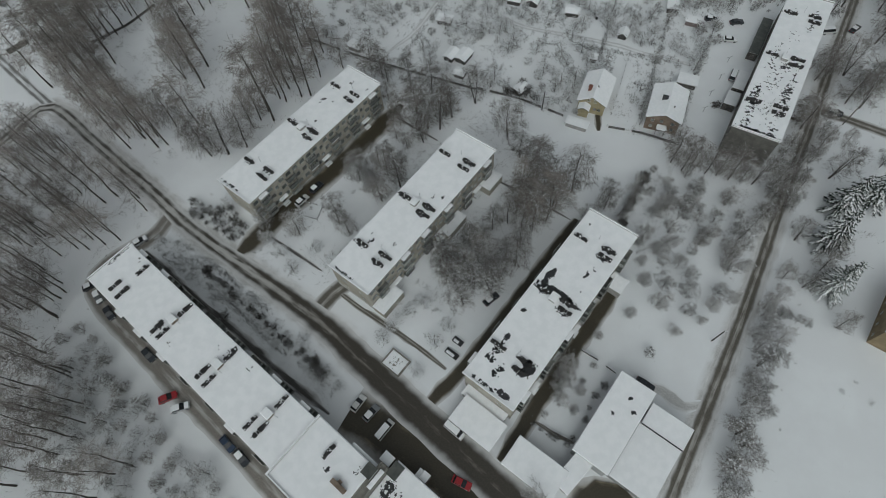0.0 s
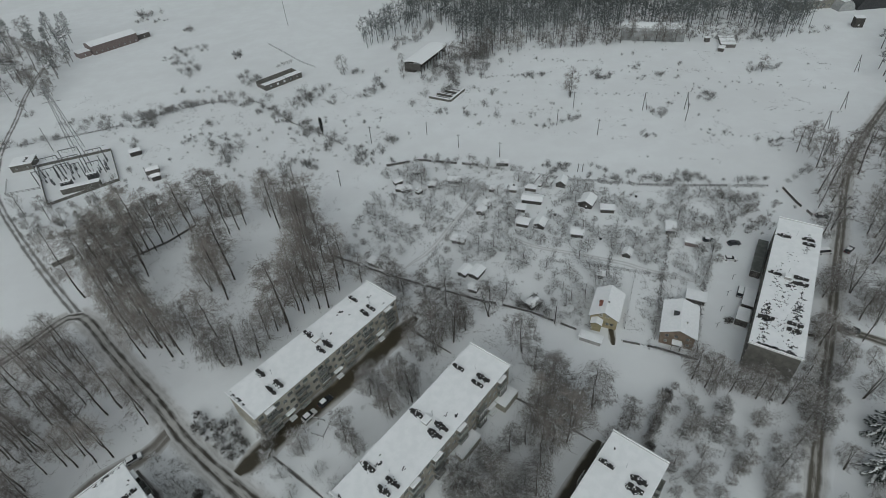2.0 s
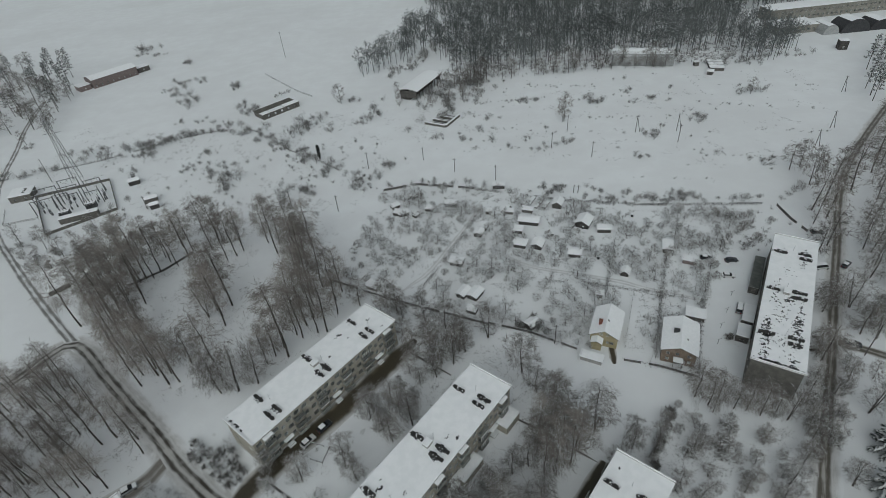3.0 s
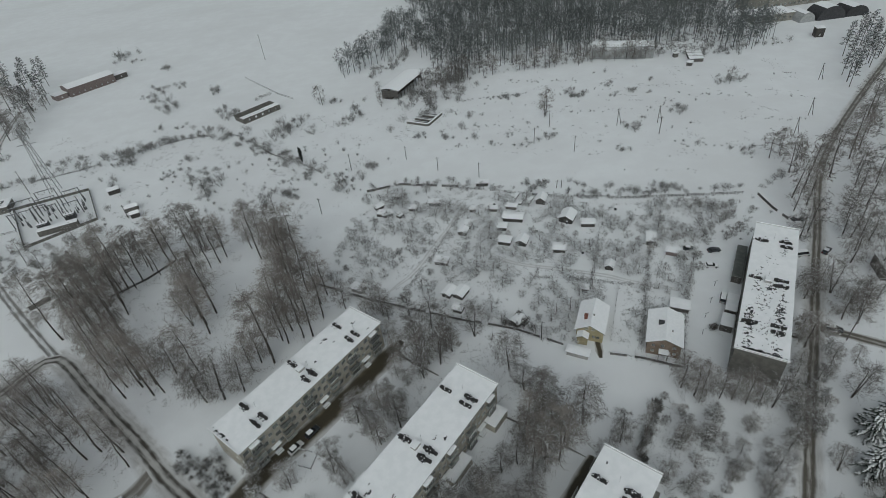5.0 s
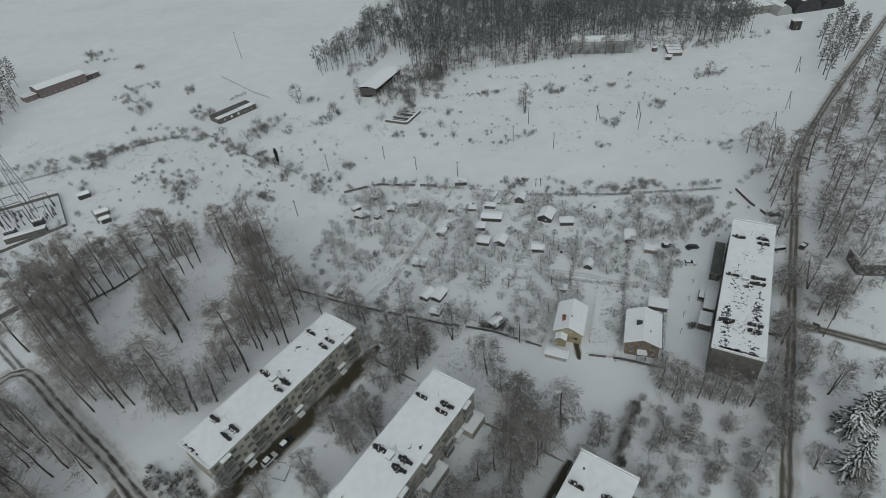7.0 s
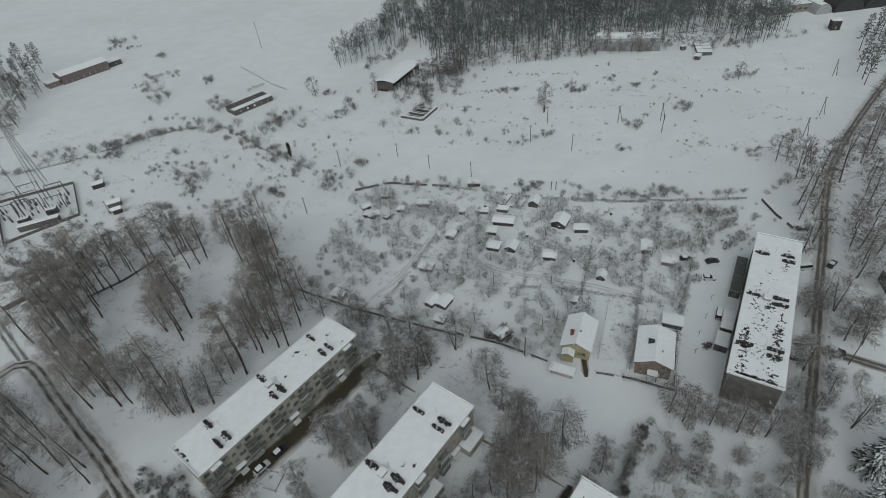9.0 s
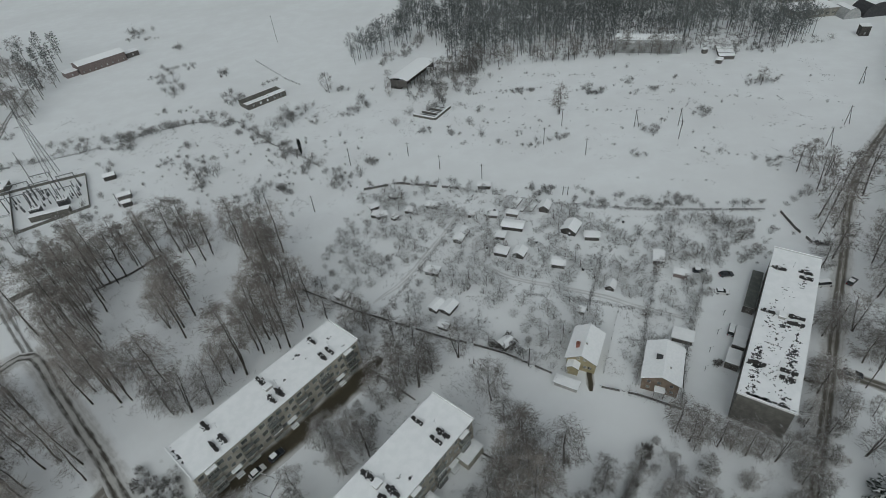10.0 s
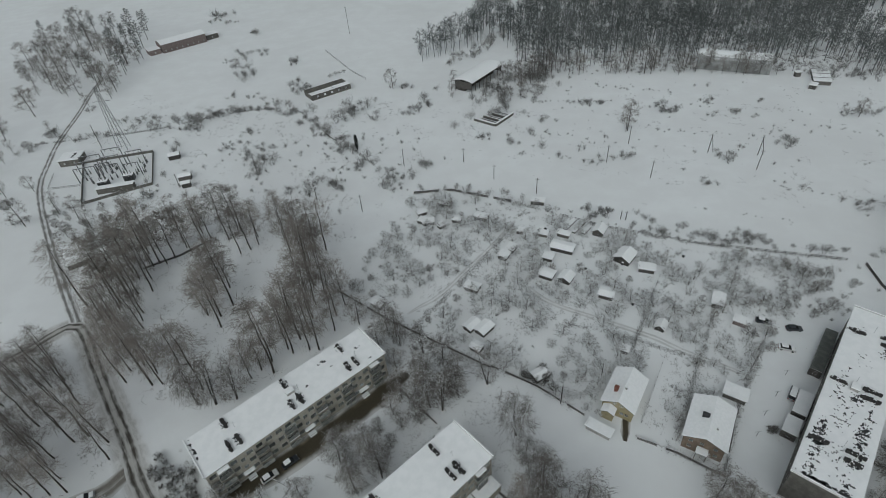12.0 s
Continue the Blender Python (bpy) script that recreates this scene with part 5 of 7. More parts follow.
def substation():
    e = thing("substation", "fenced electrical substation with grey steel gantries in snow", "substation", -187.5, 206.5, 24)
    keep_out(-188, 206, 46, 40, 24, 2)
    c, s = math.cos(radians(24)), math.sin(radians(24))
    loc = lambda x, y: (c * (x + 187.5) + s * (y - 206.5), -s * (x + 187.5) + c * (y - 206.5))
    corners = [loc(*p) for p in ((-214.5, 215.8), (-184.2, 229.4), (-164.6, 200.9), (-187.3, 182.3))]
    for a, b in zip(corners, corners[1:] + corners[:1]):
        a, b = Vector((*a, 0)), Vector((*b, 0))
        n = round((b - a).length / 2.6)
        ang, st = math.atan2(b.y - a.y, b.x - a.x), (b - a).length / n
        wall = Geo().box(0.08, st - 0.08, -0.05, 0.05, 0, 1.3).box(0.25, st - 0.25, -0.08, -0.05, 0.25, 0.95).mesh("fence_panel", M_BRICKW)
        post = Geo().box(-0.1, 0.1, -0.1, 0.1, 0, 1.5).mesh("post", M_PLINTH)
        for k in range(n):
            p = a + (b - a) * (k / n)
            part("fence_panel", wall, None, e, "", p, ang)
            part("post", post, None, e, "", p, ang)
    def gantry(x, y, w, h, turn):
        g = part("gantry", Geo().box(-w / 2 - 0.2, w / 2 + 0.2, -0.16, 0.16, h - 0.35, h), M_STEEL, e, "", (x, y, 0), turn)
        for sx in (-w / 2, w / 2):
            part("leg", Geo().tube((sx, 0, 0), (sx, 0, h - 0.35), 0.25, 0.2, 6), M_STEEL, g)
        for k in range(3):
            xx = -w / 3 + k * w / 3
            part("insulator", Geo().tube((xx, 0, h - 0.35), (xx, 0, h - 1.6), 0.1, 0.07, 6), M_WOOD, g)
    for x, y, w, h in ((-12, 9, 9, 8.5), (-2, 10, 8, 10), (-12, 4, 9, 8.0), (-2, 5, 8, 8.5), (9, -3, 6, 7.0), (-12, -1, 9, 7.5), (-1, -2, 8, 7.5), (8, 8, 7, 8), (-6, 4, 6, 6.0)):
        gantry(x, y, w, h, 0.05)
    for x, y in ((-3.5, -8.3), (7.1, -5.9)):
        t = part("transformer", Geo().box(x - 2.2, x + 2.2, y - 1.4, y + 1.4, 0.2, 3.0), M_STEEL, e)
        for k in range(7):
            part("radiator", Geo().box(x - 2.0 + 0.6 * k, x - 1.75 + 0.6 * k, y - 2.0, y - 1.4, 0.6, 2.7), M_STEEL, t)
        for k in range(3):
            part("bushing", Geo().tube((x - 1.2 + 1.2 * k, y, 3.0), (x - 1.2 + 1.2 * k, y + 0.3, 4.6), 0.16, 0.08, 7), M_WOOD, t)
        part("snow_cap", Geo().slab(x - 2.2, x + 2.2, y - 1.4, y + 1.4, 3.0, 3.15, 0.08), M_LUMP, t)
    rng = random.Random(8)
    breaker = Geo().box(-0.25, 0.25, -0.25, 0.25, 0, 1.6).tube((0, 0, 1.6), (0, 0, 3.2), 0.16, 0.1, 6).tube((-0.7, 0, 3.0), (0.7, 0, 3.0), 0.07, 0.07, 5).mesh("breaker", M_STEEL)
    for k in range(26):
        part("breaker", breaker, None, e, "", (rng.uniform(-17, 13), rng.uniform(-4, 12), 0), rng.uniform(0, 3))
    part("control_house", Geo().box(-4.8, 11.0, -15.4, -12.6, 0, 2.6), M_BRICKW, e)
    part("house_roof", Geo().slab(-5.0, 11.2, -15.6, -12.4, 2.6, 2.85, 0.12), M_LUMP, e)


substation()


def pylon(x, y, h, deg):
    e = thing("power_pylon", "tall grey lattice power pylon behind the substation", "pylon", x, y, deg, "pylons")
    b, t = 2.2, 0.5
    w = lambda z: b + (t - b) * z / h
    for sx in (-1, 1):
        for sy in (-1, 1):
            part("leg", Geo().tube((sx * b, sy * b, 0), (sx * t, sy * t, h), 0.13, 0.09, 4), M_STEEL, e)
    for k in range(9):
        z0, z1 = h * k / 9, h * (k + 1) / 9
        g = Geo()
        a, c = w(z0), w(z1)
        for p, q in (((-a, -a), (c, -c)), ((a, -a), (c, c)), ((a, a), (-c, c)), ((-a, a), (-c, -c))):
            g.tube((*p, z0), (*q, z1), 0.06, 0.06, 4)
        part("brace", g, M_STEEL, e)
    for z, l in ((h * 0.78, 4.0), (h * 0.93, 3.0)):
        part("crossarm", Geo().tube((-l, 0, z), (l, 0, z), 0.14, 0.14, 4), M_STEEL, e)


pylon(-203, 232, 33, 20)


# ---- far buildings ----
hut = low_building("transformer_house", "small dark flat-roofed building beside the track", -221.2, 217.0, 20, 9.4, 8.6, 3.2, M_BRICKW, 2)
part("bare_patch", ragged(701, 0.9, 3.4, 0.25), M_TAR, hut, "dark roofing showing through the snow", (1.4, 0, 3.6))["kind"] = "stuff"
fence("low wire fence round a small yard by the track", [(-222.1, 204.5), (-213.9, 191.9), (-200.1, 196.3)], 1.1, 2.6, False)
fence("old wire fence across the open snow", [(-147.4, 374.1), (-130.4, 354.4), (-115.0, 336.6), (-102.6, 325.3)], 1.2, 4.0, False)
low_building("roadside_hut", "low dark brick hut beside the snow track", -161.8, 149.4, -42, 14.5, 7.2, 2.0, M_BRICKW, 0)
fence("low dark fence along the country track", [(-167.9, 161.3), (-175.9, 155.3), (-168.0, 149.0), (-159.3, 141.2), (-147.0, 129.5)], 1.0, 2.6, False)
barn = low_building("barn", "long red-brown brick barn with snow roof", -269.5, 388.3, 52, 33, 14, 6.0, M_REDBR, 8, "barn", "", 1.6)
low_building("barn_annex", "low brown lean-to at the barn's end", -282.6, 371.4, 52, 8, 9, 3.4, M_REDBR, 1, "barn")
low_building("barn_annex", "brown wooden store behind the barn", -255.6, 406.0, 52, 9, 8, 3.4, M_WOOD, 1, "barn")
def ruin():
    """A shed whose roof has fallen in: open walls with snow inside, and the roof left over one corner."""
    keep_out(-119.5, 306, 26, 12, 47, 1.5)
    e = thing("ruined_shed", "long grey roofless shed with snow lying inside", "ruin", -119.5, 306.0, 47)
    a, b = 12.4, 5.4
    holes = [(x, x + 1.4, 0.9, 2.2) for x in (3, 7.5, 12, 16.5, 21)]
    part("wall", Geo().facade((-a, -b, 0), (1, 0, 0), (0, -1, 0), 2 * a, 0, 3.0, holes, 0.35).box(-a, a, -b + 0.36, -b + 0.44, 0, 0.9), M_BRICKW, e)
    part("wall", Geo().box(-a, a, b - 0.4, b, 0, 3.2), M_BRICKW, e)
    part("wall", Geo().box(-a, -a + 0.4, -b + 0.46, b - 0.42, 0, 2.4), M_BRICKW, e)
    part("wall", Geo().box(a - 0.4, a, -b + 0.46, b - 0.42, 0, 3.0), M_BRICKW, e)
    part("snow_bed", Geo().slab(-a + 0.45, a - 0.45, -b + 0.5, b - 0.45, 0, 0.9, 0.3), M_LUMP, e, "deep snow inside the walls")
    for x0, x1, y1 in ((2.0, a + 0.1, -1.2), (-a - 0.1, -7.0, -2.4)):
        part("roof", Geo().box(x0, x1, -b - 0.2, y1, 3.0, 3.16), M_WOOD, e)
        part("roof_snow", Geo().slab(x0 + 0.03, x1 - 0.03, -b - 0.17, y1 - 0.03, 3.16, 3.45, 0.12), M_LUMP, e)


ruin()
def open_hall(cx, cy, deg, length, width, h):
    """A hay shelter: a shallow roof on posts, boarded at the back and half-way up at the ends."""
    keep_out(cx, cy, length, width, deg, 1.2)
    e = thing("open_hall", "dark open-sided timber hall with a snowy roof by the wood", "hall", cx, cy, deg)
    a, b, n = length / 2, width / 2, 8
    for k in range(n + 1):
        for y in (-b + 0.2, b - 0.2):
            part("post", Geo().box(-0.14, 0.14, -0.14, 0.14, 0, h), M_WOOD, e, "", (-a + 0.2 + (length - 0.4) * k / n, y, 0))
    part("back_wall", Geo().box(-a, a, b - 0.04, b + 0.06, 0, h), M_WOOD, e)
    for x in (-a - 0.05, a - 0.05):
        part("end_wall", Geo().box(x, x + 0.1, -b + 0.36, b - 0.36, 0.3 * h, h), M_WOOD, e)
    for k in range(5):
        x = -a + length * (k + 0.5) / 5
        part("hay_stack", Geo().slab(x - 2.6, x + 2.4, -0.5, b - 1.0, 0, 2.2 + 0.5 * (k % 3), 0.6), M_BRIAR, e, "dark stored hay")
    ys = [-b - 0.7 + (width + 1.4) * k / 8 for k in range(9)]
    rise = lambda y: h + 1.1 * (1 - (y / (b + 0.7)) ** 2)
    for name, z0, z1, m in (("roof", 0.0, 0.16, M_WOOD), ("roof_snow", 0.163, 0.46, M_LUMP)):
        v = [(x, y, rise(y) + z) for x in (-a - 0.6, a + 0.6) for z in (z0, z1) for y in ys]
        f = [(9 + k, 10 + k, 28 + k, 27 + k) for k in range(8)] + [(19 + k, 18 + k, k, k + 1) for k in range(8)]
        f += [(k + 1, k, 9 + k, 10 + k) for k in range(8)] + [(18 + k, 19 + k, 28 + k, 27 + k) for k in range(8)]
        f += [(0, 18, 27, 9), (26, 8, 17, 35)]
        part(name, Geo().add(v, f), m, e)


open_hall(-32.6, 323.6, 65.3, 31.5, 11.2, 5.6)


def foundation_ruin():
    """Two thick walls of a house that was never finished, with beams and rubble behind them."""
    e = thing("ruined_foundation", "half-built concrete foundation with snow and dark beams inside", "foundation", -16.0, 267.4, 62)
    for x0, x1, y0, y1 in ((0, 15.2, -0.5, 0.5), (-0.5, 0.5, 0.5, 13.0), (4.8, 5.2, 0.7, 11.0), (9.6, 10.0, 0.7, 9.0)):
        w = part("wall", Geo().box(x0, x1, y0, y1, 0, 1.3), M_BRICKW, e)
        part("snow_cap", Geo().slab(x0 - 0.05, x1 + 0.05, y0 - 0.05, y1 + 0.05, 1.3, 1.5, 0.08), M_LUMP, w)
    for k in range(9):
        part("beam", Geo().box(0.9 + 1.5 * k, 1.15 + 1.5 * k, 1.0, 10.5 - 0.35 * k, 0.5, 0.75), M_TAR, e, "dark fallen beam")


foundation_ruin()


def hoop_house(cx, cy, deg, length, r):
    keep_out(cx, cy, length, 2 * r, deg, 2)
    e = thing("hoop_house", "long grey hoop-roofed store under thin snow", "store", cx, cy, deg)
    g, n = Geo(), 14
    v = [(x, r * 1.15 * math.cos(math.pi * i / n), r * 1.2 * math.sin(math.pi * i / n)) for x in (-length / 2, length / 2) for i in range(n + 1)]
    g.add(v, [(i, i + 1, n + 2 + i, n + 1 + i) for i in range(n)] + [tuple(range(n, -1, -1)), tuple(range(n + 1, 2 * n + 2))])
    part("shell", g, surface("thin_snow_sheet", (0.20, 0.205, 0.205), (0.30, 0.31, 0.31), 0.4, 3, 0.7, 0.2, 0.02, 0.0, 0.22), e)
    for k in range(12):
        x = -length / 2 + length * (k + 0.5) / 12
        rib = Geo()
        for i in range(n):
            a, b = math.pi * i / n, math.pi * (i + 1) / n
            rib.tube((x, r * 1.16 * math.cos(a), r * 1.21 * math.sin(a)), (x, r * 1.16 * math.cos(b), r * 1.21 * math.sin(b)), 0.08, 0.08, 4, False)
        part("rib", rib, M_STEEL, e)


hoop_house(107.6, 348.0, -14, 37, 7.0)
for k in range(3):
    low_building("store_shed", "small flat shed in a row at the wood's edge", 145.2 + 1.2 * k, 324.5 + 5.6 * k, -8, 7.6, 3.8, 2.0, M_WOOD, 0, "shed", "row of sheds")
low_building("store_shed", "dark open store at the wood's edge", 139.6, 319.0, 60, 4, 3, 2.0, M_WOOD, 0, "shed", "row of sheds")
low_building("tool_hut", "small dark hut standing alone in the field", 136.6, 334.5, 10, 2.6, 2.2, 2.4, M_WOOD, 0, "shed")
low_building("brick_tower", "small dark brick tower with a snowy lid", 228.2, 346.5, -10, 4.8, 4.8, 5.4, M_WOOD, 1)


def school():
    for cx, cy, deg, le, wi, h, rows in ((262, 424, 7, 100, 15, 8.0, 2), (217.5, 390.0, 5, 28, 16, 5.0, 1)):
        keep_out(cx, cy, le, wi, deg, 2)
        e = thing("school_building", "long pale two-storey building with rows of windows", "building", cx, cy, deg, "school wings")
        a, b = le / 2, wi / 2
        n = int(le / 3.4)
        holes = [(3.4 * (k + 0.25), 3.4 * (k + 0.25) + 1.6, z, z + 1.45) for k in range(n) for z in (1.4, 4.9)[:rows]]
        g = Geo().facade((-a, -b, 0), (1, 0, 0), (0, -1, 0), le, 0, h, holes).facade((a, b, 0), (-1, 0, 0), (0, 1, 0), le, 0, h, [])
        g.facade((a, -b, 0), (0, 1, 0), (1, 0, 0), wi, 0, h, []).facade((-a, b, 0), (0, -1, 0), (-1, 0, 0), wi, 0, h, [])
        part("wall", g, M_RENDER, e)
        for x0, x1, z0, z1 in holes:
            add_window(WIN_WIDE, e, (x0 + x1) / 2 - a, -b + 0.14, z0, 0)
        part("roof", Geo().box(-a - 0.4, a + 0.4, -b - 0.4, b + 0.4, h, h + 0.2), M_PLINTH, e)
        part("roof_snow", Geo().slab(-a - 0.35, a + 0.35, -b - 0.35, b + 0.35, h + 0.2, h + 0.5, 0.15), M_SNOW, e)


school()
for x, y, r, h, m, label in ((236.5, 380, 5.2, 6.0, M_METALW, "pale arched end of a low store"), (252.5, 381, 9.6, 8.2, M_TAR, "wide dark arched store beside the long building"), (270.5, 383, 8.0, 6.5, M_TAR, "dark arched store with snow on its crown")):
    e = thing("arched_store", label, "store", x, y, 5, "arched stores")
    v = [(r * math.cos(math.pi * i / 12), yy, h * math.sin(math.pi * i / 12)) for yy in (-5, 9) for i in range(13)]
    part("shell", Geo().add(v, [(i, i + 1, 14 + i, 13 + i) for i in range(12)] + [tuple(range(12, -1, -1))]), m, e)
    part("snow_cap", Geo().add([(1.01 * p[0], p[1], 1.02 * p[2] + 0.1) for p in v if p[2] > 0.8 * h], [(i, i + 1, 6 + i, 5 + i) for i in range(4)]), M_LUMP, e)

# ochre building whose edge shows past the spruces
low_building("ochre_building", "ochre-walled building at the edge of the snow field", 97.7, 42.6, 54, 16, 12, 7.0, surface("ochre_wall", (0.19, 0.145, 0.085), (0.26, 0.205, 0.125), 0.5, 6, 0.85, 0.2, 0.01, 0.0), 5)
col = thing("columnar_tree", "dark slender columnar evergreen standing alone in the snow", "tree", -78.6, 239.0)
part("trunk", Geo().tube((0, 0, 0), (0, 0, 1.0), 0.18, 0.16, 6), M_BARK, col)
cone, cone_rng = Geo(), random.Random(3)
for k in range(260):
    z = 0.5 + 7.5 * cone_rng.random()
    a, r = cone_rng.uniform(0, 6.283), 1.15 * math.sin(math.pi * min(1, (z + 0.6) / 9.2)) ** 0.7
    cone.sliver((0.3 * r * math.cos(a), 0.3 * r * math.sin(a), z - 0.4), (r * math.cos(a), r * math.sin(a), z + 0.7), 0.13)
part("crown", cone, surface("dark_needles", (0.012, 0.015, 0.013), (0.025, 0.03, 0.026), 1, 6, 0.9, 0.0), col)
low_building("dark_house", "dark wooden house behind bare trees", 132, 128.5, -12, 9, 8, 4.5, M_WOOD, 2, "house")

# ---- trees ----
def grow(seed, h, radius, low, limbs, clusters, per, droop, trunk_r, twig_r, twig_len, forks=1, segs=6, sides=6):
    """A bare tree: a trunk with limbs that reach to the rim of a rounded crown, and sprays of fine twigs that fill it unevenly."""
    rng = random.Random(seed)
    trunk, crown = Geo(), Geo()
    stems, nodes = [], []
    for s in range(forks):
        p, r = Vector((0.25 * s, 0.15 * s, 0)), trunk_r * (1 - 0.15 * s)
        tilt = Vector((rng.uniform(-1, 1), rng.uniform(-1, 1), 0)) * (0.03 if forks == 1 else 0.13)
        n, pts = segs, [p.copy()]
        for k in range(n):
            p = p + Vector((0, 0, h * (1 - 0.1 * s) * 0.95 / n)) + tilt * h / n + Vector((rng.uniform(-1, 1), rng.uniform(-1, 1), 0)) * h * 0.014
            pts.append(p.copy())
        for k in range(n):
            trunk.tube(pts[k], pts[k + 1], r * (1 - k / n) ** 0.8 + 0.03, r * (1 - (k + 1) / n) ** 0.8 + 0.025, sides, k == 0)
        stems.append(pts)

    def axis(stem, f):
        k = min(int(f * segs), segs - 1)
        return stem[k].lerp(stem[k + 1], f * segs - k)

    full = lambda g: max(0.0, 1.0 - ((g - 0.46) / 0.57) ** 2) ** 0.5

    def rim(stem, g, ang):
        """A point on the crown's uneven outline at the share g of its height."""
        out = Vector((math.cos(ang), math.sin(ang), 0))
        bulge = 0.92 + 0.5 * noise.noise(Vector((1.3 * out.x, 1.3 * out.y, 2.4 * g + 7.1 * seed)))
        return axis(stem, low + (1 - low) * g), out * radius * full(g) * bulge

    for stem in stems:
        nodes += [axis(stem, low + (0.99 - low) * k / 7) for k in range(8)]
    for i in range(limbs):
        stem = stems[i % forks]
        f = 0.85 * low + (0.80 - 0.85 * low) * (i + rng.random()) / limbs
        base, ang = axis(stem, f), 2.4 * i + rng.uniform(-0.5, 0.5)
        c, out = rim(stem, min(0.93, max(0.12, (f - low) / (1 - low)) * 0.7 + rng.uniform(0.16, 0.34)), ang)
        tip = c + out * rng.uniform(0.75, 0.98)
        r, a = trunk_r * 0.30 * (1 - f * 0.5), base
        for j in range(3):
            t = (j + 1) / 3
            b = base.lerp(tip, t) + Vector((rng.uniform(-1, 1), rng.uniform(-1, 1), 0)) * radius * 0.05 - Vector((0, 0, 0.07 * radius * math.sin(math.pi * t)))
            trunk.tube(a, b, r * (1 - j / 3.4), r * (1 - (j + 1) / 3.4), 3, False)
            nodes += [a.lerp(b, 0.5), b]
            a = b
    for i in range(clusters):
        stem = stems[i % forks]
        c, out = rim(stem, rng.random() ** 0.9, rng.uniform(0, 6.283))
        p = c + out * rng.random() ** 0.42
        o = min(nodes, key=lambda q: (q - p).length + 2.0 * max(0.0, q.z - p.z))
        crown.sliver(o, p, max(0.022, 0.014 * (p - o).length))
        away = (0.7 * (p - o).normalized() + 0.5 * (out.normalized() if out.length > 0.01 else out)).normalized()
        for w in range(per):
            e = o.lerp(p, rng.uniform(0.3, 1.05)) + Vector((rng.gauss(0, 0.3), rng.gauss(0, 0.3), rng.gauss(0, 0.25))) * twig_len
            td = (away + Vector((rng.gauss(0, 0.7), rng.gauss(0, 0.7), rng.gauss(0.15 - droop, 0.5)))).normalized()
            crown.twig(e, td * twig_len * rng.uniform(0.4, 1.2), twig_r * rng.uniform(0.6, 1.3), Vector((rng.gauss(0, 1), rng.gauss(0, 1), rng.gauss(0, 1))))
    return trunk, crown


def dome(seed, h, r, twigs):
    """A rounded bush: many twigs that fan out from a few stems."""
    rng, g = random.Random(seed), Geo()
    lobes = [(rng.uniform(-0.5, 0.5) * r, rng.uniform(-0.5, 0.5) * r, rng.uniform(0.6, 1.0)) for _ in range(4)]
    for x, y, s in lobes:
        g.sliver((0.3 * x, 0.3 * y, 0), (x, y, 0.8 * h * s), 0.04)
    for i in range(twigs):
        x, y, s = lobes[i % 4]
        ang, up = rng.uniform(0, 6.283), rng.uniform(0.0, 1.0)
        d = Vector((math.cos(ang) * (1 - up * up) ** 0.5 * 0.62 * r, math.sin(ang) * (1 - up * up) ** 0.5 * 0.62 * r, up * h * 0.6)) * s
        p = Vector((x, y, 0.30 * h * s)) + d * rng.uniform(0.25, 1.0)
        t = (d.normalized() + Vector((rng.gauss(0, 0.45), rng.gauss(0, 0.45), rng.gauss(0.3, 0.4)))).normalized()
        g.twig(p, t * rng.uniform(0.35, 1.0), rng.uniform(0.016, 0.030), Vector((rng.gauss(0, 1), rng.gauss(0, 1), rng.gauss(0, 1))))
    return g


def lumps(crown, rng, count, size):
    """Clumps of snow caught among the twigs."""
    g = Geo()
    for _ in range(count):
        x, y, z = crown.v[rng.randrange(len(crown.v))]
        s = size * rng.uniform(0.5, 1.3)
        g.add([(x + s, y, z), (x, y + s, z), (x - s, y, z), (x, y - s, z), (x, y, z + 0.55 * s), (x, y, z - 0.3 * s)],
              [(0, 1, 4), (1, 2, 4), (2, 3, 4), (3, 0, 4), (2, 0, 5), (3, 1, 5)])
    return g


def model(name, label, category, group, trunk, crown, bark, twig, snow=None):
    e = thing(name, label, category, 0, 0, 0, group, z=-60)
    part("trunk", trunk, bark, e)
    part("crown", crown, twig, e)
    if snow:
        part("snow_clumps", snow, M_LUMP, e, "white snow caught on the twigs")
    return e


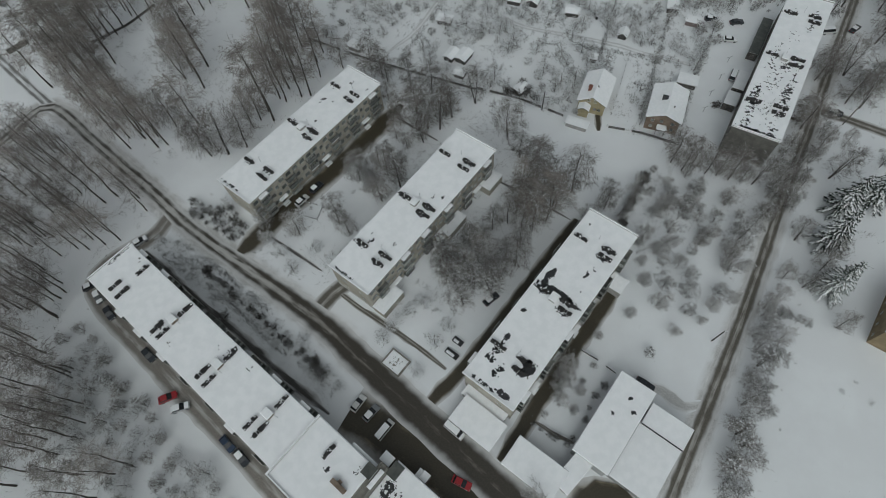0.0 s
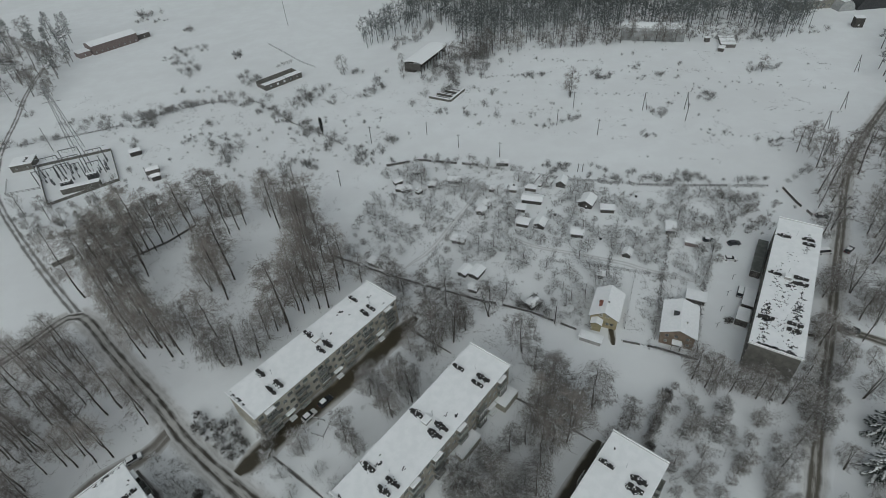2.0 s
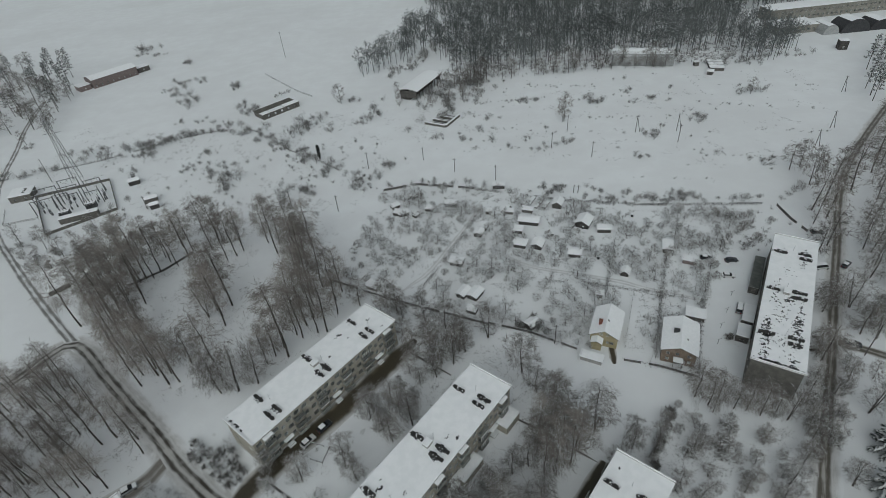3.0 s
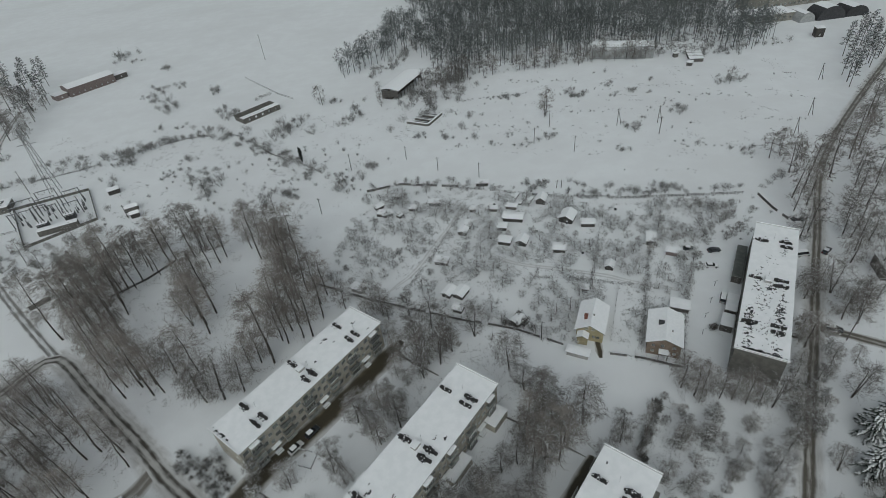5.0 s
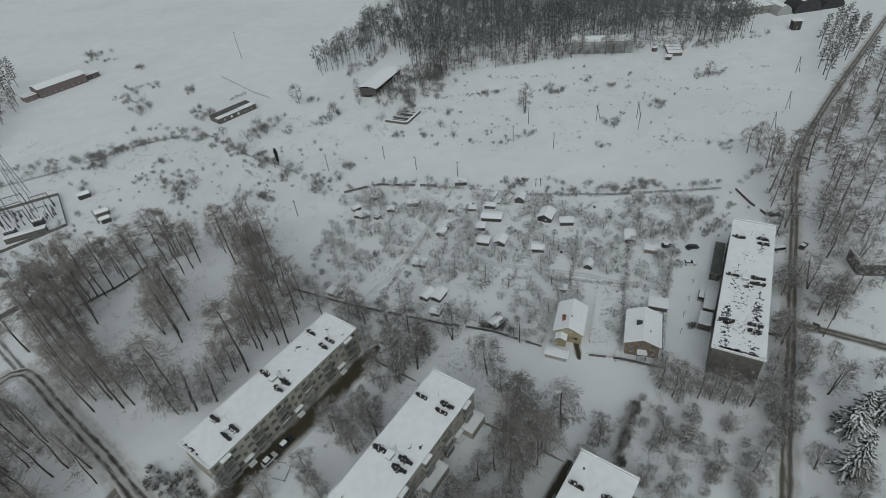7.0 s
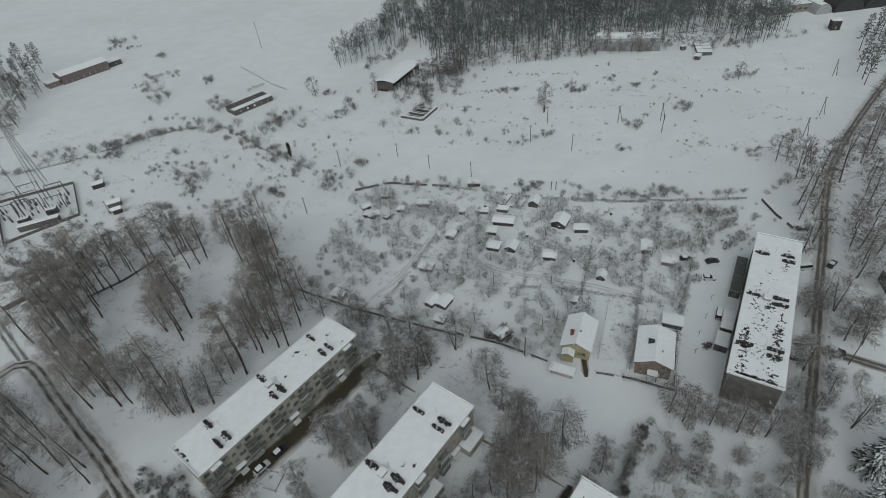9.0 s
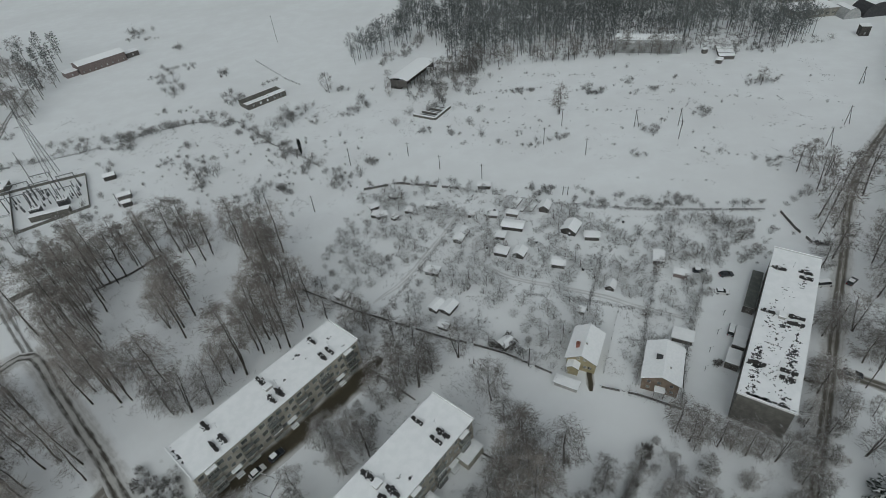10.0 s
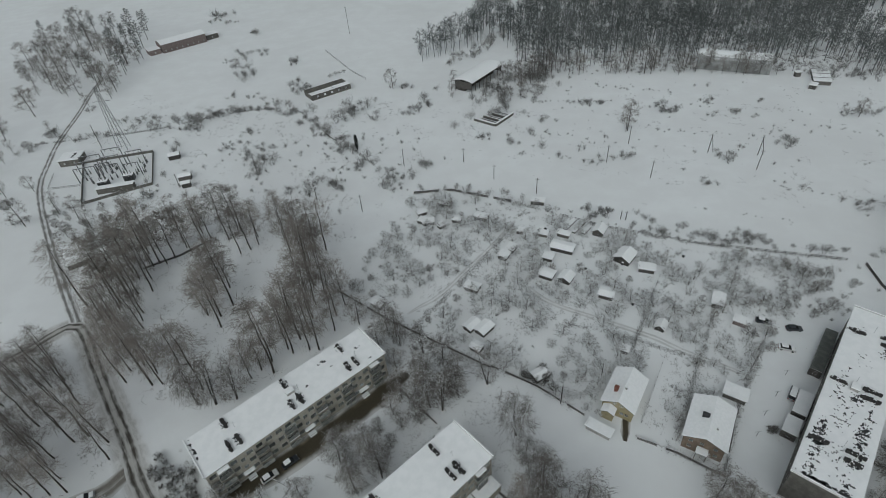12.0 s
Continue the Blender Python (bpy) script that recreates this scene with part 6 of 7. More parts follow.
def spruce(seed, h):
    rng, trunk, crown = random.Random(seed), Geo().tube((0, 0, 0), (0, 0, h), 0.24, 0.03, 7), Geo()
    snow, z = Geo(), 1.0
    while z < h - 0.3:
        f = z / h
        reach = 4.0 * (1 - f) ** 0.8 * (h / 14) + 0.25
        n = int(5 + 4 * (1 - f))
        for k in range(n):
            ang = 6.283 * (k + rng.random()) / n
            out = Vector((math.cos(ang), math.sin(ang), 0))
            side = Vector((-out.y, out.x, 0))
            a, l = Vector((0, 0, z + rng.uniform(-0.3, 0.3))), reach * rng.uniform(0.65, 1.2)
            bend = lambda u: a + out * l * u + Vector((0, 0, l * (0.12 * u - 0.42 * u * u)))
            for j in range(11):
                u = 0.12 + 0.085 * j
                c, w = bend(u), (0.10 + 0.30 * l * u * (1.15 - u)) * rng.uniform(0.7, 1.2)
                for s in (-1, 1):
                    crown.sliver(c, c + side * s * w * 1.5 + out * 0.2 * l + Vector((0, 0, -0.10 * l - 0.1)), 0.10)
                crown.sliver(c, c + out * 0.2 * l - Vector((0, 0, 0.35)), 0.10)
                if rng.random() < 0.85:
                    q, v = c + Vector((0, 0, 0.10)) + side * rng.uniform(-0.5, 0.5) * w, w * rng.uniform(0.4, 0.85)
                    b = out * l * 0.085
                    snow.add([q - b, q + side * v, q + b * 1.3 - Vector((0, 0, 0.04 * l)), q - side * v, q + Vector((0, 0, 0.10)), q - Vector((0, 0, 0.08))],
                             [(0, 1, 4), (1, 2, 4), (2, 3, 4), (3, 0, 4), (1, 0, 5), (2, 1, 5), (3, 2, 5), (0, 3, 5)])
        z += 0.85 - 0.35 * f
    crown.sliver((0, 0, h - 0.5), (0, 0, h + 0.7), 0.1)
    return trunk, crown, snow


def pine(seed, h):
    rng, trunk, crown = random.Random(seed), Geo(), Geo()
    trunk.tube((0, 0, 0), (0.2, 0.1, h * 0.5), 0.24, 0.17, 5).tube((0.2, 0.1, h * 0.5), (0.1, 0.2, h * 0.96), 0.17, 0.05, 5)
    for i in range(20):
        f = 0.42 + 0.56 * (i + rng.random()) / 20
        ang, reach = 2.4 * i, 3.6 * (1.12 - f) + 0.8
        a = Vector((0.15, 0.15, h * f))
        b = a + Vector((math.cos(ang) * reach, math.sin(ang) * reach, reach * rng.uniform(-0.05, 0.4)))
        trunk.tube(a, b, 0.06, 0.03, 3, False)
        for _ in range(4):
            c = a.lerp(b, rng.uniform(0.3, 1.05)) + Vector((rng.uniform(-0.5, 0.5), rng.uniform(-0.5, 0.5), rng.uniform(-0.2, 0.4)))
            for _ in range(20):
                d = Vector((rng.gauss(0, 1), rng.gauss(0, 1), rng.gauss(0.2, 0.7))).normalized()
                crown.twig(c, d * rng.uniform(0.5, 1.1), 0.11, Vector((rng.gauss(0, 1), rng.gauss(0, 1), rng.gauss(0, 1))))
    return trunk, crown


BIRCH, THIN, BROAD, DISTANT, FRUIT, BUSH, HOAR, SPRUCE, PINE = [], [], [], [], [], [], [], [], []
for k in range(5):
    t, c = grow(10 + k, 21, 4.6, 0.36, 12, 80, 15, 0.7 if k % 2 else 0.3, 0.21, 0.050, 1.7)
    BIRCH.append(model("birch_tree", "tall bare birch with drooping brown twigs in snow", "tree", "birch grove", t, c, M_BARK, M_BIRCH))
for k in range(4):
    t, c = grow(130 + k, 20, 4.0, 0.38, 13, 66, 12, 0.3, 0.20, 0.044, 1.7)
    THIN.append(model("birch_tree", "slender bare birch with a thin crown in snow", "tree", "birch grove", t, c, M_BARK, M_BIRCH))
for k in range(5):
    t, c = grow(30 + k, 14, 4.7, 0.22, 10, 92, 16, (0.9, 0.1, 1.3, -0.1, 0.5)[k], 0.19, 0.049, 1.6, 1 + k % 2)
    BROAD.append(model("deciduous_tree", "bare grey deciduous tree standing in the snow", "tree", "bare trees", t, c, M_BARK, M_TWIG, lumps(c, random.Random(k), 46, 0.17) if k in (1, 3) else None))
for k in range(4):
    t, c = grow(230 + k, 14, 4.7, 0.22, 8, 50, 11, (0.7, 0.0, 0.3, -0.1)[k], 0.19, 0.078, 1.6, 1, 4, 4)
    DISTANT.append(model("deciduous_tree", "bare grey deciduous tree standing in the snow", "tree", "bare trees", t, c, M_BARK, M_TWIG))
for k in range(5):
    t, c = grow(50 + k, 4.8, 2.7, 0.18, 7, 44, 12, -0.1, 0.085, 0.046, 1.0, 1, 3, 4)
    FRUIT.append(model("fruit_tree", "small bare fruit tree dusted with snow", "tree", "garden fruit trees", t, c, M_BARK, M_FROST))
for k in range(4):
    t = dome(70 + k, 3.0, 1.7, 200)
    BUSH.append(tagged(new("bush", t.mesh("bush", M_FROST)), "low bare bush with snow on its twigs", "bush", "bushes"))
BRIAR = []
for k in range(2):
    t, c = grow(170 + k, 1.6, 1.3, 0.05, 6, 34, 12, -0.1, 0.03, 0.042, 0.6, 3, 2, 3)
    t.add(c.v, c.f)
    BRIAR.append(tagged(new("briar_bush", t.mesh("briar_bush", M_BRIAR)), "dark tangled briar bush beside the road", "bush", "briar bushes"))
for k in range(4):
    t, c = grow(90 + k, 8.0, 3.4, 0.18, 9, 66, 14, 0.05, 0.13, 0.052, 1.25, 1 + k % 2)
    HOAR.append(model("snowy_tree", "snow-laden bare tree with whitened twigs", "tree", "snowy trees", t, c, M_BARK, M_TWIG, lumps(c, random.Random(40 + k), 70, 0.21)))
for k in range(2):
    t, c, s = spruce(110 + k, 14)
    SPRUCE.append(model("spruce_tree", "dark green spruce with heavy snow on its boughs", "tree", "spruces", t, c, M_BARK, M_NEEDLE, s))
for k in range(2):
    PINE.append(model("pine_tree", "tall pine with a dark snow-dusted crown", "tree", "pines", *pine(120 + k, 17), M_BARK, M_PINE))

USED, FAR_BUSH = set(), []
TREE_RNG = random.Random(99)


def plant(kinds, spots, low=0.8, high=1.2, tall=1.0):
    for x, y in spots:
        if kinds is BROAD and y > 165:
            kinds = DISTANT
        if kinds is BUSH and y > 150 and abs(x - 30) > 12:
            FAR_BUSH.append((x, y, TREE_RNG.uniform(low, high)))
            continue
        ob = kinds[TREE_RNG.randrange(len(kinds))]
        s = TREE_RNG.uniform(low, high)
        m = place(x, y, TREE_RNG.uniform(0, 360), s, 0.0, tall * TREE_RNG.uniform(0.92, 1.08))
        if ob.name in USED:
            copy_thing(ob, m)
        else:
            USED.add(ob.name)
            ob.matrix_basis = m


# single trees whose feet can be seen
plant(THIN, [(-105.7, 75.2), (-94.3, 81.6), (-100.8, 82.3), (-107.1, 73.0), (-117.3, 69.4), (-107.1, 55.2), (-105.9, 50.9), (-105.2, 46.2), (-100.8, 27.5), (-115.0, 47.8), (-96.3, 31.7), (-108.8, 23.9), (-93.1, 21.3), (-98.2, 13.9), (-84.8, 9.4), (-99.3, 6.9), (-74.4, 11.2)], 0.8, 1.1)
plant(BIRCH, [(-114.9, 112.9), (-94.0, 99.9), (-85.4, 123.6), (-86.5, 133.3), (-60.2, 109.2), (-57.6, 122.4), (-53.1, 118.8), (-57.6, 116.9), (-125.8, 150.0), (-127.0, 148.0), (-68.1, 155.4), (-64.7, 154.3), (-78.5, 161.8), (-106.2, 172.8), (-99.0, 103.3), (-125.1, 126.3)], 0.95, 1.2)
plant(BROAD, [(-64.3, 109.6), (-79.7, 98.6), (-76.6, 96.1), (-66.6, 99.5), (-71.6, 97.0), (-90.4, 107.8), (-92.8, 127.9), (-137.6, 138.2)], 0.9, 1.2)
plant(BROAD, [(26.6, 81.8), (10.0, 100.1)], 1.05, 1.15)
plant(BIRCH, [(16.3, 85.9), (15.4, 75.5), (11.2, 75.0), (15.2, 69.6), (18.5, 79.0), (13.0, 81.0), (19.0, 72.5), (21.5, 76.0), (12.5, 70.5)], 0.72, 0.85)
plant(BROAD, [(15.8, 82.0), (15.0, 70.8), (20.3, 75.2), (12.0, 77.0), (17.5, 87.0)], 0.9, 1.1)
plant(BROAD, [(34.3, 76.0), (41.7, 77.3), (36.0, 80.0), (30.5, 70.5)], 0.55, 0.7)
plant(BROAD, [(-31.2, 89.1), (-24.8, 79.4), (-20.5, 85.4), (-22.1, 101.2), (-14.3, 99.6), (-35.8, 72.2), (-46.2, 69.3), (-32.7, 69.2), (-28.0, 84.0)], 0.55, 0.8)
plant(BROAD, [(72.1, 71.5), (77.4, 77.9), (78.2, 81.5), (81.7, 83.1), (83.8, 86.1), (80.0, 76.0), (75.0, 73.0), (85.9, 83.9), (94.2, 94.4), (88.5, 90.0)], 0.42, 0.6)
plant(BROAD, [(55.1, 75.2), (49.7, 75.2), (65.3, 76.6), (56.3, 65.0), (66.7, 66.6), (62.6, 61.0), (46.3, 63.5), (42.7, 66.5)], 0.45, 0.6)
plant(BROAD, [(-14.5, 101.7), (-9.6, 104.3), (-15.4, 103.8), (-28.4, 127.3), (0.8, 114.3), (-21.3, 106.5), (-17, 112), (-6, 109)], 0.75, 1.0, 1.15)
plant(BROAD, [(54.2, 90.9), (56.6, 88.2), (58.8, 88.7), (62.5, 86.9), (65.3, 86.3), (68.1, 84.7), (71.0, 84.1), (73.9, 83.2)], 0.7, 0.92, 1.2)
plant(BROAD, [(109.6, 121.8), (112.9, 116.7), (112.8, 113.6), (106.7, 110.8), (110.0, 108.8), (101.1, 120.1), (104.5, 121.6), (91.4, 101.6), (129.4, 149.4), (113.0, 147.0), (123.1, 134.5), (94.0, 84.7), (127.5, 128.3), (135.2, 145.0)], 0.8, 1.15)
plant(HOAR, [(49.0, 76.0), (58.3, 80.8), (54.3, 74.8), (40.9, 65.8), (50.2, 65.1), (56.3, 64.7), (62.8, 61.4), (45.5, 62.8), (44.4, 83.1), (51.2, 79.4), (48.0, 73.3), (58.9, 67.2), (50.4, 59.3), (58.2, 51.7), (61.6, 57.6), (57.4, 72.0)], 0.55, 0.85)
plant(HOAR, [(45.9, 41.7), (39.5, 36.7), (52.5, 44.4), (36.5, 46), (28.5, 40.7), (18.5, 26), (21, 31), (23, 28)], 0.5, 0.8)
plant(HOAR, [(66.5, 43.1), (62.8, 34.1), (59.6, 27.0), (54.7, 19.4), (50.5, 10.5), (71.0, 45.9), (74.2, 55.6), (49.8, 7.3), (59.3, 30.0), (64.5, 38.5), (57, 22.5), (52.6, 14.6), (68, 48), (62, 29), (66, 35), (55.5, 17), (69, 40), (71.5, 50.5), (53, 9), (60.5, 32), (63.5, 41), (57.5, 25.5), (51.5, 12.5), (54, 21), (67, 46), (56, 14), (61, 24)], 0.75, 1.15)
plant(SPRUCE, [(92.8, 74.6), (86.8, 64.8), (83.2, 52.0), (101.3, 77.0)], 0.9, 1.08)
plant(BROAD, [(78.2, 53.1), (82.8, 43.1), (83.4, 57.5), (87, 62), (80, 66), (101, 95), (108, 88)], 0.45, 0.7)
plant(HOAR, [(x + TREE_RNG.uniform(-1, 1), y + TREE_RNG.uniform(-1, 1)) for x, y in [(48.3, 88.4), (46.2, 85), (44.3, 82), (42.4, 78.8), (40.5, 75.4), (38.6, 72.2), (36.7, 68.8), (33.3, 66.8)]], 0.38, 0.6)
plant(BROAD, [(-1.2, 58.1), (-8.4, 59.7), (0.3, 66.2), (-2.6, 48.9), (4.3, 51.9), (-4.5, 54.5), (3, 60), (13.2, 93.4), (-37.2, 76.3), (-23.9, 88.2), (-31.6, 86.4), (-27.7, 82.6), (-6, 62), (6, 57), (0, 53), (8, 62), (12, 66), (5, 70), (-26, 91), (-20, 84), (-4, 60), (2, 63), (-1, 67), (9, 72), (-7, 57), (4.5, 56), (10.5, 59.5)], 0.6, 0.9)
plant(FRUIT, [(-19.0, 43.5), (-12.3, 48.9), (-9.2, 38.9), (-21.4, 39.9), (-13.0, 32.0), (-16, 47), (-6, 43), (-46.9, 74.8), (-54, 67), (-50, 63), (-46, 58), (-41, 64), (-48, 69), (-36, 60)], 0.8, 1.1)
plant(BROAD, [(124.7, 173.6), (132.7, 191.6), (130.8, 204.0), (145.5, 185.8), (131.5, 178.5), (159.3, 205.2), (168.8, 209.2), (187.4, 227.9), (167.3, 185.0), (150.8, 178.4), (145.9, 164.1), (139.2, 199.9), (121, 165), (127, 168), (119, 152)], 0.8, 1.25)

plant(HOAR, [(77.5, 80), (86.5, 82.5), (82, 87.5), (91.5, 91), (87, 96), (96, 98.5), (91, 103.6), (80.5, 76), (74, 73), (84, 92), (99.5, 104.5), (94.5, 108.6)], 0.7, 1.05)
plant(BROAD, [(-44, 300), (-46, 310), (-12, 300), (-8, 312), (-18, 296), (-26, 296), (-6, 326), (-48, 326)], 0.4, 0.65)

plant(HOAR, [(69, 47.0), (70.8, 46.2), (72.6, 45.4), (74.4, 44.6), (76.2, 43.6)], 0.35, 0.5)
plant(BUSH, [(69.2, 33.6), (79.0, 28.4), (82.6, 30.4), (76.0, 48.6), (84.5, 26.0), (66.8, 28.6), (64.0, 20.4), (60.2, 15.8)], 0.35, 0.6)

plant(BROAD, [(11.2, 6.0)], 0.5, 0.55)
plant(BROAD, [(20.6, 33.4), (18.6, 29.8)], 0.5, 0.6)
plant(HOAR, [(15, 23), (18, 28), (21.5, 24), (24, 30), (27, 33.5), (22.5, 34), (19.5, 31.5)], 0.32, 0.6)
plant(BRIAR, [(p.x + TREE_RNG.gauss(0, 0.5), p.y + TREE_RNG.gauss(0, 0.5)) for p in smooth_line([(47.6, 87.2), (44.3, 82), (40.5, 75.4), (37.4, 70.4)], 1.5)], 0.75, 1.1, 1.5)
plant(BUSH, [(p.x + TREE_RNG.gauss(0, 0.4), p.y + TREE_RNG.gauss(0, 0.4)) for line in ([(1.1, 120.6), (14, 115.9), (26.4, 108.8)], [(39.0, 104.1), (47.6, 101.7), (57.0, 97.4)]) for p in smooth_line(line, 1.7)], 0.25, 0.5)
plant(BRIAR, [(70.5, 110.1), (71.2, 110.9), (69.8, 110.8)], 0.7, 1.0)
plant(BRIAR, [(14.0, 116.4), (16.4, 116.6), (17.0, 118.0), (12.4, 117.6), (15.6, 120.6), (18.4, 115.4), (11.0, 118.2)], 0.9, 1.3)
plant(BRIAR, [(12.6, 21.0), (14.2, 19.8), (15.8, 18.8), (17.4, 18.0), (19.2, 17.0), (20.8, 17.8), (-12.3, 50.4), (23.6, 22.0), (25.0, 24.6), (26.6, 26.8), (28.4, 29.0)], 0.5, 0.8)
plant(BROAD, scatter(random.Random(21), [(-22, 300), (2, 306), (8, 334), (-14, 346), (-20, 330)], 16, 4.5, 1.0), 0.4, 0.7)

plant(PINE, [(-410, 405), (-378, 405), (-336, 415), (-290, 350), (-310, 402), (-296, 372), (-302, 385), (-318, 398), (-284, 360), (-290, 340), (-326, 425), (-276, 330)], 0.9, 1.2)
plant(BROAD, [(-346, 318), (-290, 265), (-288, 322), (-268, 308), (-258, 292), (-300, 300), (-280, 350), (-272, 318), (-262, 302), (-310, 340), (-296, 330), (-285, 296)], 0.8, 1.1)

# groves, orchards and waste land
GROVE = [(-150, 62), (-136, 108), (-108, 94), (-88, 78), (-96, 62), (-104, 56), (-104, 40), (-88, 24), (-72, 8), (-60, -14), (-130, -14)]
RING = [(-140, 128), (-118, 108), (-98, 94), (-80, 92), (-62, 103), (-50, 118), (-46, 135), (-58, 150), (-62, 165), (-80, 172), (-100, 178), (-122, 168), (-142, 150)]
CLEARING = [(-122, 142), (-108, 120), (-90, 108), (-72, 106), (-66, 120), (-66, 140), (-72, 160), (-90, 158), (-108, 160)]
GARDENS = [(-50, 145), (-31, 136), (1, 121), (26, 110.5), (47, 103), (57, 98.5), (68, 124), (80, 146), (108, 176), (65, 179), (34, 185), (0, 200), (-40, 201), (-46, 180)]
keep_out(44.5, 124, 13, 7, 70, 0.0)
keep_out(77, 128, 40, 9, 61, 0.0)
tree_rng = random.Random(4)
plant(THIN, [p for k, p in enumerate(scatter(tree_rng, GROVE, 185, 2.9, 1.0)) if p[1] > 30 or k % 2], 0.7, 1.05)
plant(BIRCH, [p for k, p in enumerate(scatter(tree_rng, RING, 140, 3.6, 2.0)) if not inside(*p, CLEARING) and not (p[1] < 116 and k % 2) and not (p[1] > 150 and p[0] > -104 and k % 3 == 0)], 0.8, 1.15)
BELT = [(-204, 160), (-168, 152), (-140, 156), (-116, 182), (-150, 197), (-186, 180)]
plant(HOAR, scatter(tree_rng, BELT, 26, 4.5, 1.5), 0.45, 0.85)
plant(BROAD, scatter(tree_rng, BELT, 12, 6.0, 1.5), 0.5, 0.75)
plant(BIRCH, [(-88, 128), (-91, 131), (-95, 138), (-92, 141), (-98, 144)], 0.9, 1.1)
plant(HOAR, [(75.9, 136.4), (72.5, 141.0), (91.0, 151.0), (97.5, 155.0)], 0.55, 0.8)
plant(HOAR, scatter(tree_rng, [(72, 149), (96, 152), (112, 172), (90, 174), (74, 158)], 14, 4.0, 1.0), 0.4, 0.75)
plant(BUSH, scatter(tree_rng, [(72, 147), (96, 150), (118, 166), (112, 176), (80, 174), (70, 156)], 34, 2.2, 0.5), 0.4, 0.9)
orchard = [p for p in scatter(tree_rng, GARDENS, 420, 2.9, 0.8) if noise.noise(Vector((p[0] * 0.07, p[1] * 0.07, 3.0))) > -0.16]
plant(FRUIT, orchard, 0.55, 1.25)
plant(HOAR, [p for p in scatter(tree_rng, GARDENS, 60, 6.0, 1.0) if noise.noise(Vector((p[0] * 0.05, p[1] * 0.05, 9.0))) > 0.0], 0.4, 0.65)
plant(BUSH, scatter(tree_rng, GARDENS, 60, 4.0, 0.5), 0.4, 0.9)
plant(BROAD, scatter(tree_rng, [(-52, 140), (-30, 130), (0, 115), (-8, 102), (-24, 108), (-40, 128)], 14, 5.5, 1.0), 0.65, 0.95)
plant(HOAR, scatter(tree_rng, [(36, 58), (44, 46), (60, 48), (74, 72), (60, 84), (50, 90), (42, 72)], 30, 4.4, 1.2), 0.55, 0.95)
plant(BROAD, scatter(tree_rng, [(112, 110), (135, 100), (175, 160), (230, 260), (260, 300), (215, 262), (165, 210), (128, 150)], 50, 7.5, 3.0), 0.75, 1.2)
plant(PINE, scatter(tree_rng, [(190, 240), (240, 290), (255, 345), (235, 330), (205, 285)], 34, 6.0, 3.0), 0.8, 1.1)
plant(BUSH, [(46.3, 268.1), (26.6, 296.4), (63.3, 286.8), (82.1, 242.8), (112.4, 255.7), (149.9, 288.4), (89.9, 319.4), (97.2, 286.1), (7.8, 246.5), (15.7, 238.7), (26.4, 248.8), (43.1, 238.9), (73.5, 220.9), (107.7, 221.0)], 1.0, 2.0)
plant(BROAD, [(46.3, 266.1), (45.6, 265.2)], 0.7, 0.8, 1.25)
plant(BROAD, [(140, 214), (136, 206), (-81.1, 311.2), (149, 286)], 0.5, 0.75)
plant(BUSH, [(-178.4, 253.4), (-180.8, 331.5), (-198.1, 354.8), (-181.0, 318.4), (-158.9, 349.5), (-275.0, 461.2), (-219.4, 410.6), (-95.4, 268.7), (-92, 272), (-99, 266), (-136.0, 300.8), (-59.9, 282.1), (-12.3, 284.0), (-16, 280), (-20, 278), (-41.4, 224.5), (-78.0, 205.9), (-121.4, 218.2), (-114.5, 222.1), (-86.2, 198.1), (-55.0, 206.7), (-71.0, 230.1), (-58.1, 293.2), (-268, 466), (-281, 457), (-203, 350), (-188, 340)], 1.6, 3.0)
plant(BUSH, scatter(tree_rng, [(-160, 190), (-60, 168), (-45, 205), (-30, 230), (-60, 262), (-110, 245), (-150, 250)], 85, 4.2), 0.35, 1.15)
plant(BUSH, [(p.x + tree_rng.uniform(-4, 4), p.y + tree_rng.uniform(-4, 4)) for p in smooth_line([(-260, 232), (-233.6, 240.4), (-200.7, 253), (-170.1, 273), (-150.3, 281), (-126.9, 279.5), (-105.5, 260), (-79.4, 238)], 3.4)], 0.9, 2.2)
plant(BUSH, scatter(tree_rng, [(-20, 300), (20, 335), (120, 318), (135, 215), (20, 230), (-20, 240)], 40, 7.0), 0.3, 0.8)
plant(BUSH, [(p.x + tree_rng.uniform(-2, 2), p.y + tree_rng.uniform(-1, 3)) for p in smooth_line([(-42, 206), (-10, 206), (34, 189), (70, 184), (112, 181), (130, 190)], 3.6)], 0.7, 1.5)
HEDGE = [(-68.3, 58.0), (-61.7, 52.7), (-54.0, 46.7), (-49.6, 43.5), (-43.1, 38.4), (-37.0, 33.9)]
plant(BRIAR, [(p.x + tree_rng.gauss(0, 0.5), p.y + tree_rng.gauss(0, 0.5)) for p in smooth_line(HEDGE, 1.25)], 0.4, 0.85)
plant(BRIAR, [(-68.5, 57.8), (-68.9, 58.6), (-67.9, 58.5), (-37.2, 34.2), (-36.4, 33.2), (-37.6, 33.4), (-36.8, 34.8), (-60.8, 45.6), (-35.0, 30.6)], 0.9, 1.3)
STRIP = [(-84, 67.5), (-77, 67), (-38, 38), (-29, 29), (-31, 25.5), (-58, 46), (-84, 64)]
plant(BUSH, scatter(tree_rng, STRIP, 110, 1.5, 0.3), 0.35, 0.85)
plant(FRUIT, scatter(tree_rng, STRIP, 26, 2.6, 0.8), 0.35, 0.75)
plant(BUSH, scatter(tree_rng, [(-66, 76), (-58, 70), (-52, 66), (-58, 60), (-74, 72)], 34, 1.7, 0.4), 0.8, 1.2)
